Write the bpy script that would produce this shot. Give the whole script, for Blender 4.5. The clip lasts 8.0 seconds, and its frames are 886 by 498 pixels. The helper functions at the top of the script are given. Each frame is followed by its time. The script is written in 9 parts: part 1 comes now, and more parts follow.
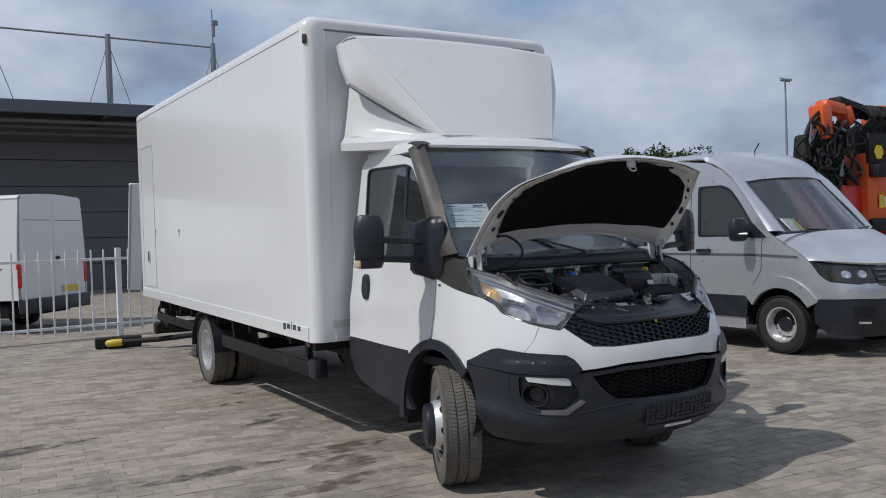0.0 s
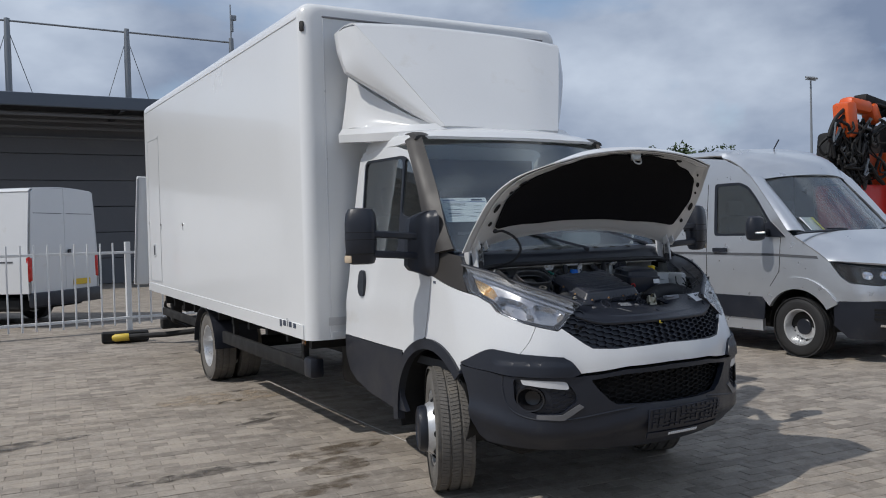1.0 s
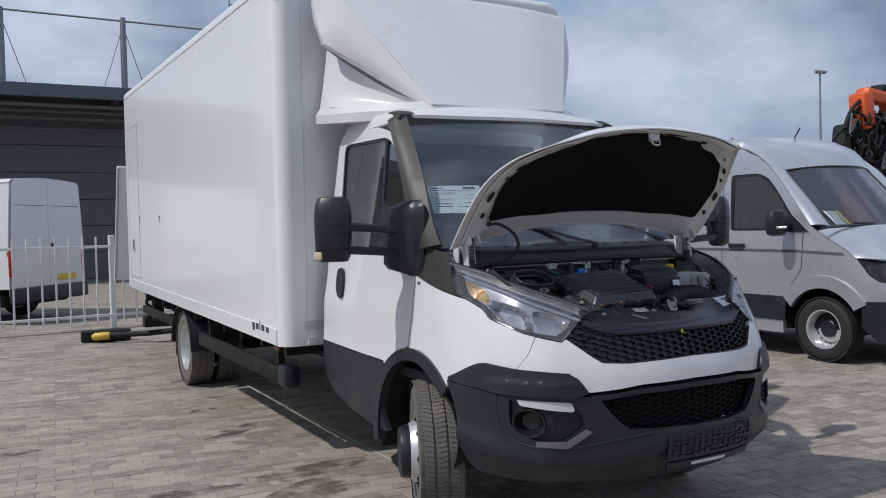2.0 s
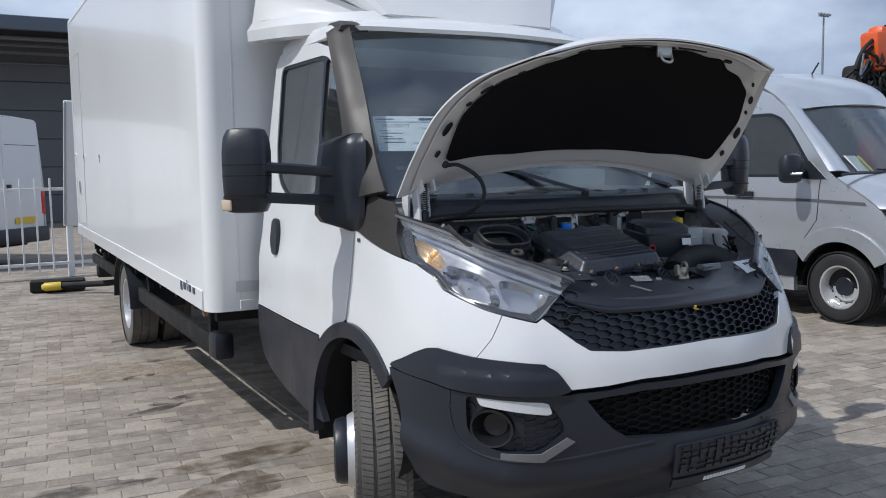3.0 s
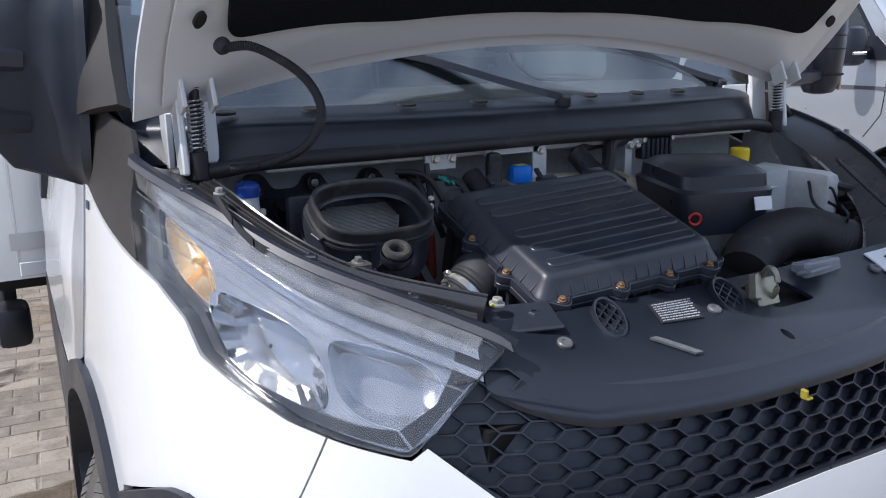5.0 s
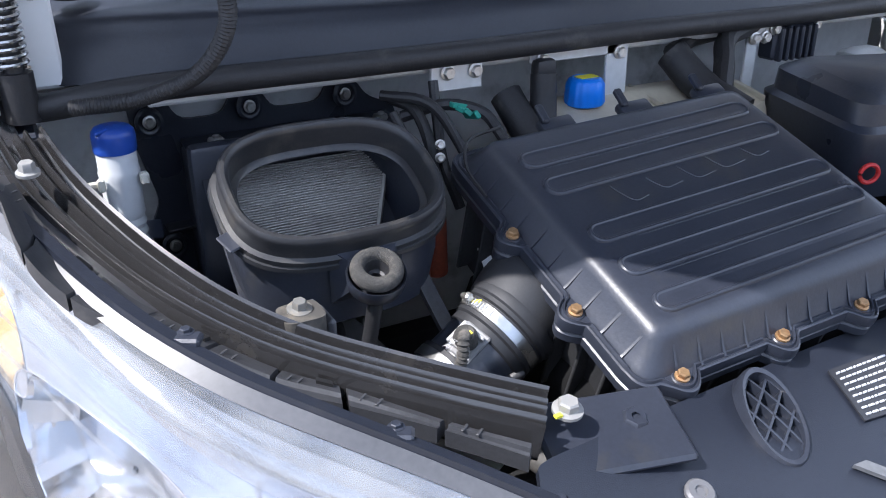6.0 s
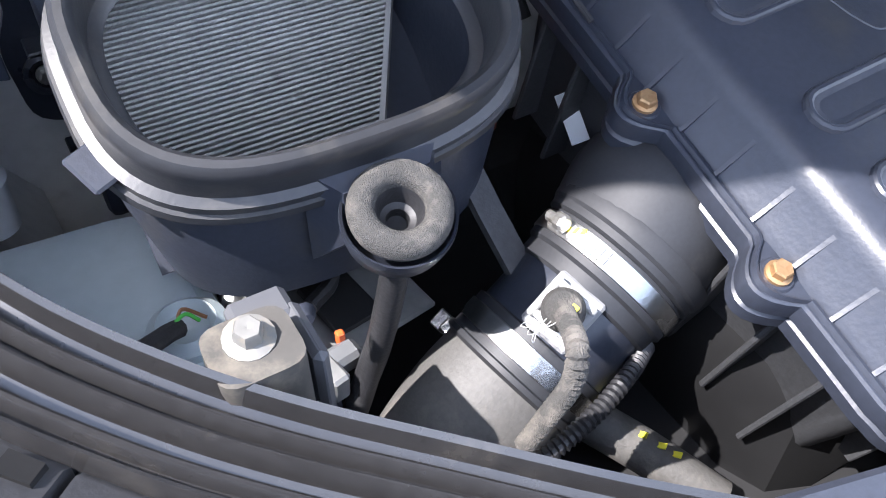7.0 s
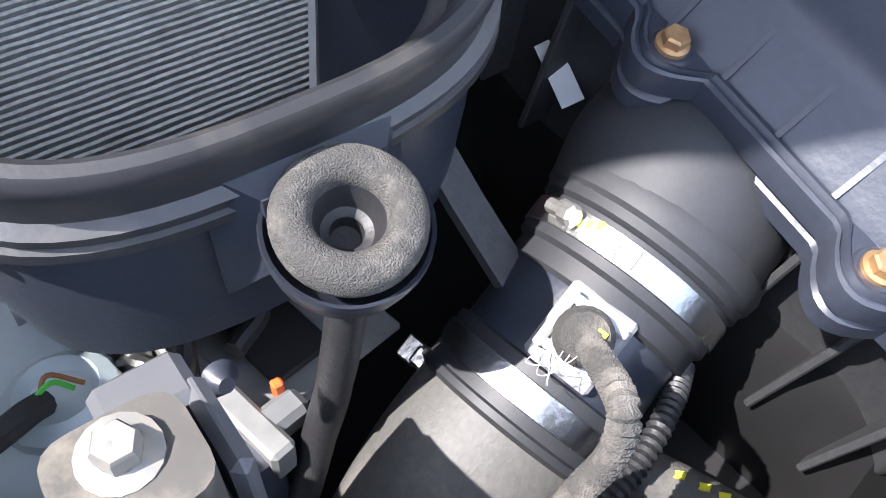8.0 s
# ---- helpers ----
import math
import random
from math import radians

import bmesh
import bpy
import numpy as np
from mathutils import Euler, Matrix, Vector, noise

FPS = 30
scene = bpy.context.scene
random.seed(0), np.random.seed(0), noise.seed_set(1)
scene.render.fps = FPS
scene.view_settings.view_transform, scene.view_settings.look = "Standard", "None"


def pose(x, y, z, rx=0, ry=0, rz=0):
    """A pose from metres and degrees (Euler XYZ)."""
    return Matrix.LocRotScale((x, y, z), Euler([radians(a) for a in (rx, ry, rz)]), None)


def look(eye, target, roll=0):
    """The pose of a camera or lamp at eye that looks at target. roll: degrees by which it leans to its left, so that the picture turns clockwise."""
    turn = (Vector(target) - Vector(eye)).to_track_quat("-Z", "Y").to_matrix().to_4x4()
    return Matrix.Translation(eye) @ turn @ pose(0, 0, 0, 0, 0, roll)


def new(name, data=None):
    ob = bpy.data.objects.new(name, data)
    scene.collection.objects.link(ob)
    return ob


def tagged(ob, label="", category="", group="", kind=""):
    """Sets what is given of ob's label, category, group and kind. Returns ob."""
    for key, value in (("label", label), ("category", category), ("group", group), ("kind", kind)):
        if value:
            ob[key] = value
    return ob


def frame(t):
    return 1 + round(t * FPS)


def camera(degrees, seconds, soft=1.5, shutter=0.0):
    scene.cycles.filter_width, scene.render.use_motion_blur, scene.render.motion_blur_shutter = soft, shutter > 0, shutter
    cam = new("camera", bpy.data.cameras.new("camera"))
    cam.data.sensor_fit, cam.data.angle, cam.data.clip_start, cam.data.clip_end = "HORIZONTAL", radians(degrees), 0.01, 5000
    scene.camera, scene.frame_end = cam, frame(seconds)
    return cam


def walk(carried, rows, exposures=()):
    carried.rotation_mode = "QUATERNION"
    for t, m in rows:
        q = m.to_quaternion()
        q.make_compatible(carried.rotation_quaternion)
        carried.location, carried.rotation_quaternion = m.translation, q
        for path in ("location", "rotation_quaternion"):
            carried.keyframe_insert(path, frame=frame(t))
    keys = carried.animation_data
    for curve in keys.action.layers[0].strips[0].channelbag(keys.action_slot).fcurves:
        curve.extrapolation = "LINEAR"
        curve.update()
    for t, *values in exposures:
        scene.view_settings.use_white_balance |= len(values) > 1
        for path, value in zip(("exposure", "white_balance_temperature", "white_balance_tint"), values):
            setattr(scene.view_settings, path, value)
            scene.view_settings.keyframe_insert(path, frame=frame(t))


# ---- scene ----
cam = camera(55.7, 8.0, soft=1.0)
PATH = [
    (0, (-3.505, -0.480, 1.566), (-2.487, 1.241, 1.528), -1.9),
    (0.5, (-3.396, -0.460, 1.566), (-2.401, 1.274, 1.530), -1.7),
    (1, (-3.260, -0.360, 1.544), (-2.285, 1.385, 1.502), -1.4),
    (1.5, (-3.078, -0.085, 1.552), (-2.107, 1.663, 1.503), -1.3),
    (1.7, (-2.992, 0.006, 1.546), (-2.029, 1.758, 1.494), -1.3),
    (2.8, (-2.346, 0.795, 1.512), (-1.373, 2.539, 1.404), -0.9),
    (3, (-2.217, 0.916, 1.518), (-1.249, 2.656, 1.331), -0.8),
    (3.5, (-1.849, 1.229, 1.525), (-0.888, 2.958, 1.234), -0.8),
    (4, (-1.555, 1.586, 1.518), (-0.608, 3.292, 1.079), -0.7),
    (4.5, (-1.292, 1.930, 1.526), (-0.344, 3.633, 1.076), -0.7),
    (4.7, (-1.184, 2.071, 1.533), (-0.243, 3.775, 1.073), -0.7),
    (5.8, (-0.792, 2.766, 1.536), (0.102, 4.425, 0.864), -0.2),
    (6, (-0.737, 2.864, 1.536), (0.122, 4.468, 0.705), -0.3),
    (6.5, (-0.639, 3.086, 1.520), (0.135, 4.534, 0.377), -0.2),
    (7, (-0.596, 3.232, 1.458), (0.122, 4.470, 0.061), -0.3),
    (7.5, (-0.562, 3.320, 1.394), (0.230, 4.459, -0.047), -0.6),
    (8, (-0.554, 3.321, 1.385), (0.249, 4.444, -0.063), -0.4),
]
EXPOSE = [(0, 0.06, 6330, 10), (1.7, 0.11, 6280, 10), (3.0, 0.38, 6120, 10), (4.0, 0.64, 6080, 12), (4.7, 0.78, 6040, 13), (6.0, 1.96, 6010, 14), (6.6, 2.78, 6060, 16), (7.5, 2.86, 6180, 15), (8, 2.90, 6220, 15)]
walk(cam, [(t, look(eye, target, roll)) for t, eye, target, roll in PATH], EXPOSE)

# ---- world and sun ----
SUN_DIR = Vector((-0.75, 0.03, 1.0)).normalized()
world = bpy.data.worlds.new("sky")
scene.world = world
world.use_nodes = True
wn, wl = world.node_tree.nodes, world.node_tree.links
wn.clear()
w_out = wn.new("ShaderNodeOutputWorld")
w_bg = wn.new("ShaderNodeBackground")
w_sky = wn.new("ShaderNodeTexSky")
w_sky.sky_type = "NISHITA"
w_sky.sun_disc = False
w_sky.sun_elevation = math.asin(SUN_DIR.z)
w_sky.sun_rotation = math.atan2(SUN_DIR.x, SUN_DIR.y)
w_bg.inputs["Strength"].default_value = 0.114
w_co = wn.new("ShaderNodeTexCoord")
w_map = wn.new("ShaderNodeMapping")
w_map.inputs["Scale"].default_value = (1.0, 1.0, 1.9)
w_map.inputs["Location"].default_value = (0.35, 1.2, 0.1)
w_n = wn.new("ShaderNodeTexNoise")
w_n.inputs["Scale"].default_value = 2.6
w_n.inputs["Detail"].default_value = 9.0
w_n.inputs["Roughness"].default_value = 0.56
w_n.inputs["Distortion"].default_value = 0.25
w_n2 = wn.new("ShaderNodeTexNoise")
w_n2.inputs["Scale"].default_value = 3.1
w_n2.inputs["Detail"].default_value = 7.0
w_cov = wn.new("ShaderNodeValToRGB")
w_cov.color_ramp.elements[0].position = 0.30
w_cov.color_ramp.elements[1].position = 0.46
w_shade = wn.new("ShaderNodeValToRGB")
w_shade.color_ramp.elements[0].position = 0.40
w_shade.color_ramp.elements[0].color = (1.75, 2.2, 3.1, 1)
w_shade.color_ramp.elements[1].position = 0.64
w_shade.color_ramp.elements[1].color = (4.5, 5.05, 5.9, 1)
w_mix = wn.new("ShaderNodeMix")
w_mix.data_type = "RGBA"
wl.new(w_co.outputs["Generated"], w_map.inputs["Vector"])
wl.new(w_map.outputs["Vector"], w_n.inputs["Vector"])
wl.new(w_map.outputs["Vector"], w_n2.inputs["Vector"])
wl.new(w_n.outputs["Fac"], w_cov.inputs["Fac"])
wl.new(w_n2.outputs["Fac"], w_shade.inputs["Fac"])
wl.new(w_cov.outputs["Color"], w_mix.inputs["Factor"])
wl.new(w_sky.outputs["Color"], w_mix.inputs["A"])
wl.new(w_shade.outputs["Color"], w_mix.inputs["B"])
wl.new(w_mix.outputs["Result"], w_bg.inputs["Color"])
wl.new(w_bg.outputs["Background"], w_out.inputs["Surface"])

sun = new("sun", bpy.data.lights.new("sun", "SUN"))
sun.data.energy = 2.35
sun.data.angle = radians(0.6)
sun.data.color = (1.0, 0.95, 0.88)
sun.matrix_world = look(SUN_DIR * 40, (0, 0, 0))

# ---- materials ----
def mat(name, color, rough=0.5, metal=0.0, var=0.12, scale=6.0, grain=90.0, bump=0.0, bump_scale=120.0, coat=0.0, spec=0.5, dirt=None, dirt_at=0.58, dirt_scale=1.5, rough_var=0.1):
    """A surface with fine grain, broad patches, dust and relief."""
    m = bpy.data.materials.new(name)
    m.use_nodes = True
    nt = m.node_tree
    n, l = nt.nodes, nt.links
    b = n["Principled BSDF"]
    b.inputs["Metallic"].default_value = metal
    b.inputs["Coat Weight"].default_value = coat
    b.inputs["Coat Roughness"].default_value = 0.06
    b.inputs["Specular IOR Level"].default_value = spec
    co = n.new("ShaderNodeTexCoord")
    big = n.new("ShaderNodeTexNoise")
    big.inputs["Scale"].default_value = scale
    big.inputs["Detail"].default_value = 5.0
    fine = n.new("ShaderNodeTexNoise")
    fine.inputs["Scale"].default_value = grain
    fine.inputs["Detail"].default_value = 3.0
    l.new(co.outputs["Object"], big.inputs["Vector"])
    l.new(co.outputs["Object"], fine.inputs["Vector"])
    add = n.new("ShaderNodeMath")
    add.operation = "ADD"
    l.new(big.outputs["Fac"], add.inputs[0])
    l.new(fine.outputs["Fac"], add.inputs[1])
    val = n.new("ShaderNodeMapRange")
    val.inputs["From Min"].default_value = 0.6
    val.inputs["From Max"].default_value = 1.4
    val.inputs["To Min"].default_value = 1.0 - var
    val.inputs["To Max"].default_value = 1.0 + var
    l.new(add.outputs[0], val.inputs["Value"])
    hsv = n.new("ShaderNodeHueSaturation")
    hsv.inputs["Color"].default_value = (*color, 1)
    l.new(val.outputs["Result"], hsv.inputs["Value"])
    out = hsv.outputs["Color"]
    if dirt:
        dn = n.new("ShaderNodeTexNoise")
        dn.inputs["Scale"].default_value = dirt_scale
        dn.inputs["Detail"].default_value = 8.0
        dn.inputs["Roughness"].default_value = 0.65
        l.new(co.outputs["Object"], dn.inputs["Vector"])
        dr = n.new("ShaderNodeMapRange")
        dr.inputs["From Min"].default_value = dirt_at
        dr.inputs["From Max"].default_value = dirt_at + 0.2
        l.new(dn.outputs["Fac"], dr.inputs["Value"])
        mx = n.new("ShaderNodeMix")
        mx.data_type = "RGBA"
        mx.inputs["B"].default_value = (*dirt, 1)
        l.new(dr.outputs["Result"], mx.inputs["Factor"])
        l.new(out, mx.inputs["A"])
        out = mx.outputs["Result"]
    l.new(out, b.inputs["Base Color"])
    rr = n.new("ShaderNodeMapRange")
    rr.inputs["From Min"].default_value = 0.3
    rr.inputs["From Max"].default_value = 0.7
    rr.inputs["To Min"].default_value = max(0.02, rough - rough_var)
    rr.inputs["To Max"].default_value = min(1.0, rough + rough_var)
    l.new(big.outputs["Fac"], rr.inputs["Value"])
    l.new(rr.outputs["Result"], b.inputs["Roughness"])
    if bump:
        bn = n.new("ShaderNodeTexNoise")
        bn.inputs["Scale"].default_value = bump_scale
        bn.inputs["Detail"].default_value = 4.0
        l.new(co.outputs["Object"], bn.inputs["Vector"])
        bp = n.new("ShaderNodeBump")
        bp.inputs["Strength"].default_value = bump
        bp.inputs["Distance"].default_value = 0.02
        l.new(bn.outputs["Fac"], bp.inputs["Height"])
        l.new(bp.outputs["Normal"], b.inputs["Normal"])
    return m


def pane(name, tint, dust=0.0, rough=0.015, gloss=0.04):
    """A thin pane: tinted see-through, glossy by its angle, with a little dust."""
    m = bpy.data.materials.new(name)
    m.use_nodes = True
    n, l = m.node_tree.nodes, m.node_tree.links
    n.clear()
    out = n.new("ShaderNodeOutputMaterial")
    tr = n.new("ShaderNodeBsdfTransparent")
    tr.inputs["Color"].default_value = (*tint, 1)
    di = n.new("ShaderNodeBsdfDiffuse")
    di.inputs["Color"].default_value = (0.55, 0.55, 0.54, 1)
    no = n.new("ShaderNodeTexNoise")
    no.inputs["Scale"].default_value = 9.0
    no.inputs["Detail"].default_value = 6.0
    mr = n.new("ShaderNodeMapRange")
    mr.inputs["From Min"].default_value = 0.35
    mr.inputs["From Max"].default_value = 0.7
    mr.inputs["To Min"].default_value = dust * 0.5
    mr.inputs["To Max"].default_value = dust * 1.4
    l.new(no.outputs["Fac"], mr.inputs["Value"])
    m1 = n.new("ShaderNodeMixShader")
    l.new(mr.outputs["Result"], m1.inputs["Fac"])
    l.new(tr.outputs[0], m1.inputs[1])
    l.new(di.outputs[0], m1.inputs[2])
    gl = n.new("ShaderNodeBsdfGlossy")
    gl.inputs["Roughness"].default_value = rough
    fr0 = n.new("ShaderNodeLayerWeight")
    fr0.inputs["Blend"].default_value = 0.5
    fr1 = n.new("ShaderNodeMath")
    fr1.operation = "POWER"
    fr1.inputs[1].default_value = 4.0
    l.new(fr0.outputs["Facing"], fr1.inputs[0])
    fr = n.new("ShaderNodeMath")
    fr.operation = "MULTIPLY_ADD"
    fr.inputs[1].default_value = 0.85
    fr.inputs[2].default_value = gloss
    l.new(fr1.outputs[0], fr.inputs[0])
    m2 = n.new("ShaderNodeMixShader")
    l.new(fr.outputs[0], m2.inputs["Fac"])
    l.new(m1.outputs[0], m2.inputs[1])
    l.new(gl.outputs[0], m2.inputs[2])
    l.new(m2.outputs[0], out.inputs["Surface"])
    return m


WHITE = mat("white_vehicle_paint", (0.72, 0.728, 0.73), 0.22, var=0.02, scale=3, coat=0.6, dirt=(0.62, 0.60, 0.56), dirt_at=0.62, dirt_scale=3.0, rough_var=0.04)
BOXWHITE = mat("white_gelcoat_panel", (0.78, 0.79, 0.79), 0.26, var=0.008, scale=0.7, grain=40, coat=0.3, rough_var=0.015)
BLACKPL = mat("black_textured_plastic", (0.015, 0.018, 0.027), 0.38, var=0.2, grain=300, bump=0.08, bump_scale=900, spec=0.5, dirt=(0.040, 0.040, 0.040), dirt_at=0.60, dirt_scale=6)
BAYPL = mat("black_engine_plastic", (0.026, 0.030, 0.042), 0.37, var=0.2, grain=250, bump=0.03, bump_scale=300, spec=0.6, dirt=(0.045, 0.044, 0.042), dirt_at=0.57, dirt_scale=14, rough_var=0.10)
RUBBER = mat("black_rubber", (0.020, 0.020, 0.022), 0.55, var=0.25, grain=200, bump=0.08, bump_scale=400, dirt=(0.10, 0.095, 0.085), dirt_at=0.58, dirt_scale=12)
TYRE = mat("dusty_tyre_rubber", (0.135, 0.126, 0.113), 0.85, var=0.3, grain=120, bump=0.15, bump_scale=220, dirt=(0.20, 0.18, 0.15), dirt_at=0.5, dirt_scale=9)
GREYPILLAR = mat("dark_grey_pillar_plastic", (0.042, 0.038, 0.035), 0.48, spec=0.4, var=0.15, grain=500, bump=0.06, bump_scale=900, dirt=(0.060, 0.055, 0.05), dirt_at=0.6, dirt_scale=5)
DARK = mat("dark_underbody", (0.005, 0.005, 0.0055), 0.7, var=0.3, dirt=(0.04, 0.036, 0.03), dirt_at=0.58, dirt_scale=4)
STEEL = mat("bare_steel", (0.55, 0.55, 0.54), 0.32, metal=1.0, var=0.15, grain=150, bump=0.05, bump_scale=300, dirt=(0.22, 0.19, 0.16), dirt_at=0.63, dirt_scale=20)
ZINC = mat("zinc_plated_bolt", (0.66, 0.64, 0.60), 0.40, metal=0.9, var=0.2, grain=300, dirt=(0.42, 0.36, 0.26), dirt_at=0.55, dirt_scale=60)
BRONZE = mat("yellow_passivated_bolt", (0.42, 0.26, 0.13), 0.45, metal=0.7, var=0.25, grain=300, dirt=(0.30, 0.13, 0.06), dirt_at=0.52, dirt_scale=90)
SILVER = mat("silver_wheel_paint", (0.62, 0.63, 0.64), 0.34, metal=0.55, var=0.08, dirt=(0.24, 0.21, 0.18), dirt_at=0.58, dirt_scale=10)
GREYMETAL = mat("light_grey_body_metal", (0.62, 0.62, 0.61), 0.45, var=0.12, grain=60, bump=0.03, dirt=(0.20, 0.19, 0.17), dirt_at=0.55, dirt_scale=7)
CHROME = mat("reflector_chrome", (0.90, 0.91, 0.92), 0.12, metal=1.0, var=0.04, rough_var=0.03)
AMBERLENS = pane("amber_lens", (0.90, 0.55, 0.25), 0.12, 0.05)
AMBER = mat("amber_reflector", (0.95, 0.79, 0.55), 0.22, metal=0.85, var=0.05)
LENS = pane("clear_lens_plastic", (0.97, 0.97, 0.98), 0.012, 0.02)
FROST = pane("frosted_lens_step", (0.88, 0.89, 0.90), 0.12, 0.10)
WINDOW = pane("tinted_window_glass", (0.52, 0.60, 0.62), 0.045, gloss=0.13)
SCREEN = pane("windscreen_glass", (0.76, 0.82, 0.84), 0.018, gloss=0.125)
INTERIOR = mat("dark_cab_interior", (0.030, 0.032, 0.036), 0.8, var=0.2)
PAPER = mat("white_paper", (0.80, 0.81, 0.82), 0.7, var=0.03)
INK = mat("dark_print", (0.05, 0.06, 0.09), 0.7, var=0.1)
INKBLUE = mat("blue_print", (0.07, 0.10, 0.30), 0.7, var=0.1)


# ---- mesh builders ----
def crease(bm, angle=0.55):
    for f in bm.faces:
        f.smooth = True
    for e in bm.edges:
        e.smooth = len(e.link_faces) == 2 and e.calc_face_angle(0.0) < angle


def part(name, bm, material, parent=None, label="", angle=0.55):
    """Link a bmesh as one mesh object, under its thing or part."""
    bmesh.ops.recalc_face_normals(bm, faces=bm.faces)
    crease(bm, angle)
    me = bpy.data.meshes.new(name)
    bm.to_mesh(me)
    bm.free()
    me.materials.append(material)
    ob = new(name, me)
    if parent:
        ob.parent = parent
        if parent.type == "EMPTY":
            ob.matrix_parent_inverse = parent.matrix_basis.inverted()
    if label:
        ob["label"] = label
    return ob


def thing(name, at, label, category, group="", kind=""):
    ob = new(name)
    ob.empty_display_size = 0.2
    ob.matrix_basis = Matrix.Translation(at)
    return tagged(ob, label, category, group, kind)


def slab(bm, size, m=Matrix.Identity(4), bevel=0.0, seg=1):
    r = bmesh.ops.create_cube(bm, size=1.0)
    vs = r["verts"]
    bmesh.ops.scale(bm, vec=size, verts=vs)
    if bevel:
        es = list({e for v in vs for e in v.link_edges})
        g = bmesh.ops.bevel(bm, geom=es, offset=bevel, segments=seg, profile=0.5, affect="EDGES")
        vs = list({v for f in g["faces"] for v in f.verts} | {v for v in vs if v.is_valid})
    bmesh.ops.transform(bm, matrix=m, verts=vs)
    return bm


def ring_faces(bm, rings, closed=True, cap=False, loop=False):
    n = len(rings[0])
    pairs = list(zip(rings, rings[1:])) + ([(rings[-1], rings[0])] if loop else [])
    for a, b in pairs:
        for i in range(n if closed else n - 1):
            j = (i + 1) % n
            vs = [a[i], a[j], b[j], b[i]]
            if len(set(vs)) == 4:
                try:
                    bm.faces.new(vs)
                except ValueError:
                    pass
    if cap and closed:
        bm.faces.new(rings[0])
        bm.faces.new(rings[-1])


def loft(bm, rings, closed=True, cap=True, loop=False):
    """Skin rings of points."""
    vr = [[bm.verts.new(p) for p in r] for r in rings]
    ring_faces(bm, vr, closed, cap, loop)
    return bm


def lathe(bm, profile, m=Matrix.Identity(4), seg=32, cap=False):
    """Turn (radius, height) about z."""
    rings = [[m @ Vector((r * math.cos(2 * math.pi * i / seg), r * math.sin(2 * math.pi * i / seg), h)) for i in range(seg)] for r, h in profile]
    return loft(bm, rings, True, cap)


def spline(pts, n=8, closed=False):
    """Catmull-Rom through points."""
    p = [Vector(q) for q in pts]
    p = [p[-1], *p, p[0], p[1]] if closed else [2 * p[0] - p[1], *p, 2 * p[-1] - p[-2]]
    out = []
    for i in range(1, len(p) - 2):
        a, b, c, d = p[i - 1:i + 3]
        for k in range(n):
            t = k / n
            out.append(0.5 * (2 * b + (c - a) * t + (2 * a - 5 * b + 4 * c - d) * t * t + (3 * b - a - 3 * c + d) * t ** 3))
    if not closed:
        out.append(p[-2])
    return out


def frames(path, up=Vector((0, 0, 1))):
    """Side and up vectors along a path."""
    out = []
    for i, p in enumerate(path):
        d = (path[min(i + 1, len(path) - 1)] - path[max(i - 1, 0)]).normalized()
        s = d.cross(up)
        if s.length < 1e-4:
            s = d.cross(Vector((1, 0, 0)))
        s.normalize()
        out.append((p, s, s.cross(d)))
    return out


def sweep(bm, path, profile, cap=True, closed=True, up=Vector((0, 0, 1)), scales=None):
    """Sweep a 2D profile (side, up) along a path."""
    rings = []
    for i, (p, s, u) in enumerate(frames(path, up)):
        k = scales[i] if scales else 1.0
        rings.append([p + s * a * k + u * b * k for a, b in profile])
    return loft(bm, rings, closed, cap)


def circle(r, n=12):
    return [(r * math.cos(2 * math.pi * i / n), r * math.sin(2 * math.pi * i / n)) for i in range(n)]


def tube(bm, pts, r, n=10, smooth=6, cap=True):
    path = spline(pts, smooth) if smooth else [Vector(p) for p in pts]
    return sweep(bm, path, circle(r, n), cap)


def ribbed(bm, pts, r, pitch=0.005, depth=0.0012, n=10, smooth=8):
    """Corrugated hose."""
    path = spline(pts, smooth)
    dense = [path[0]]
    for a, b in zip(path, path[1:]):
        k = max(1, round((b - a).length / (pitch / 3)))
        dense += [a.lerp(b, (i + 1) / k) for i in range(k)]
    sc = [1 + depth / r * math.sin(2 * math.pi * i / 3.0) for i in range(len(dense))]
    return sweep(bm, dense, circle(r, n), True, True, scales=sc)


def soft(loop, r=0.02, n=4):
    """Round the corners of a 2D loop."""
    out = []
    k = len(loop)
    for i in range(k):
        p, a, b = Vector(loop[i]), Vector(loop[i - 1]), Vector(loop[(i + 1) % k])
        da, db = (a - p), (b - p)
        pa, pb = p + da.normalized() * min(r, da.length * 0.45), p + db.normalized() * min(r, db.length * 0.45)
        for j in range(n + 1):
            t = j / n
            out.append(tuple((1 - t) ** 2 * pa + 2 * t * (1 - t) * p + t * t * pb))
    return out


def mirror_loop(half):
    """Close a half outline, from the middle to the middle, with its mirror."""
    return list(half) + [(-u, v) for u, v in reversed(half) if abs(u) > 1e-6]


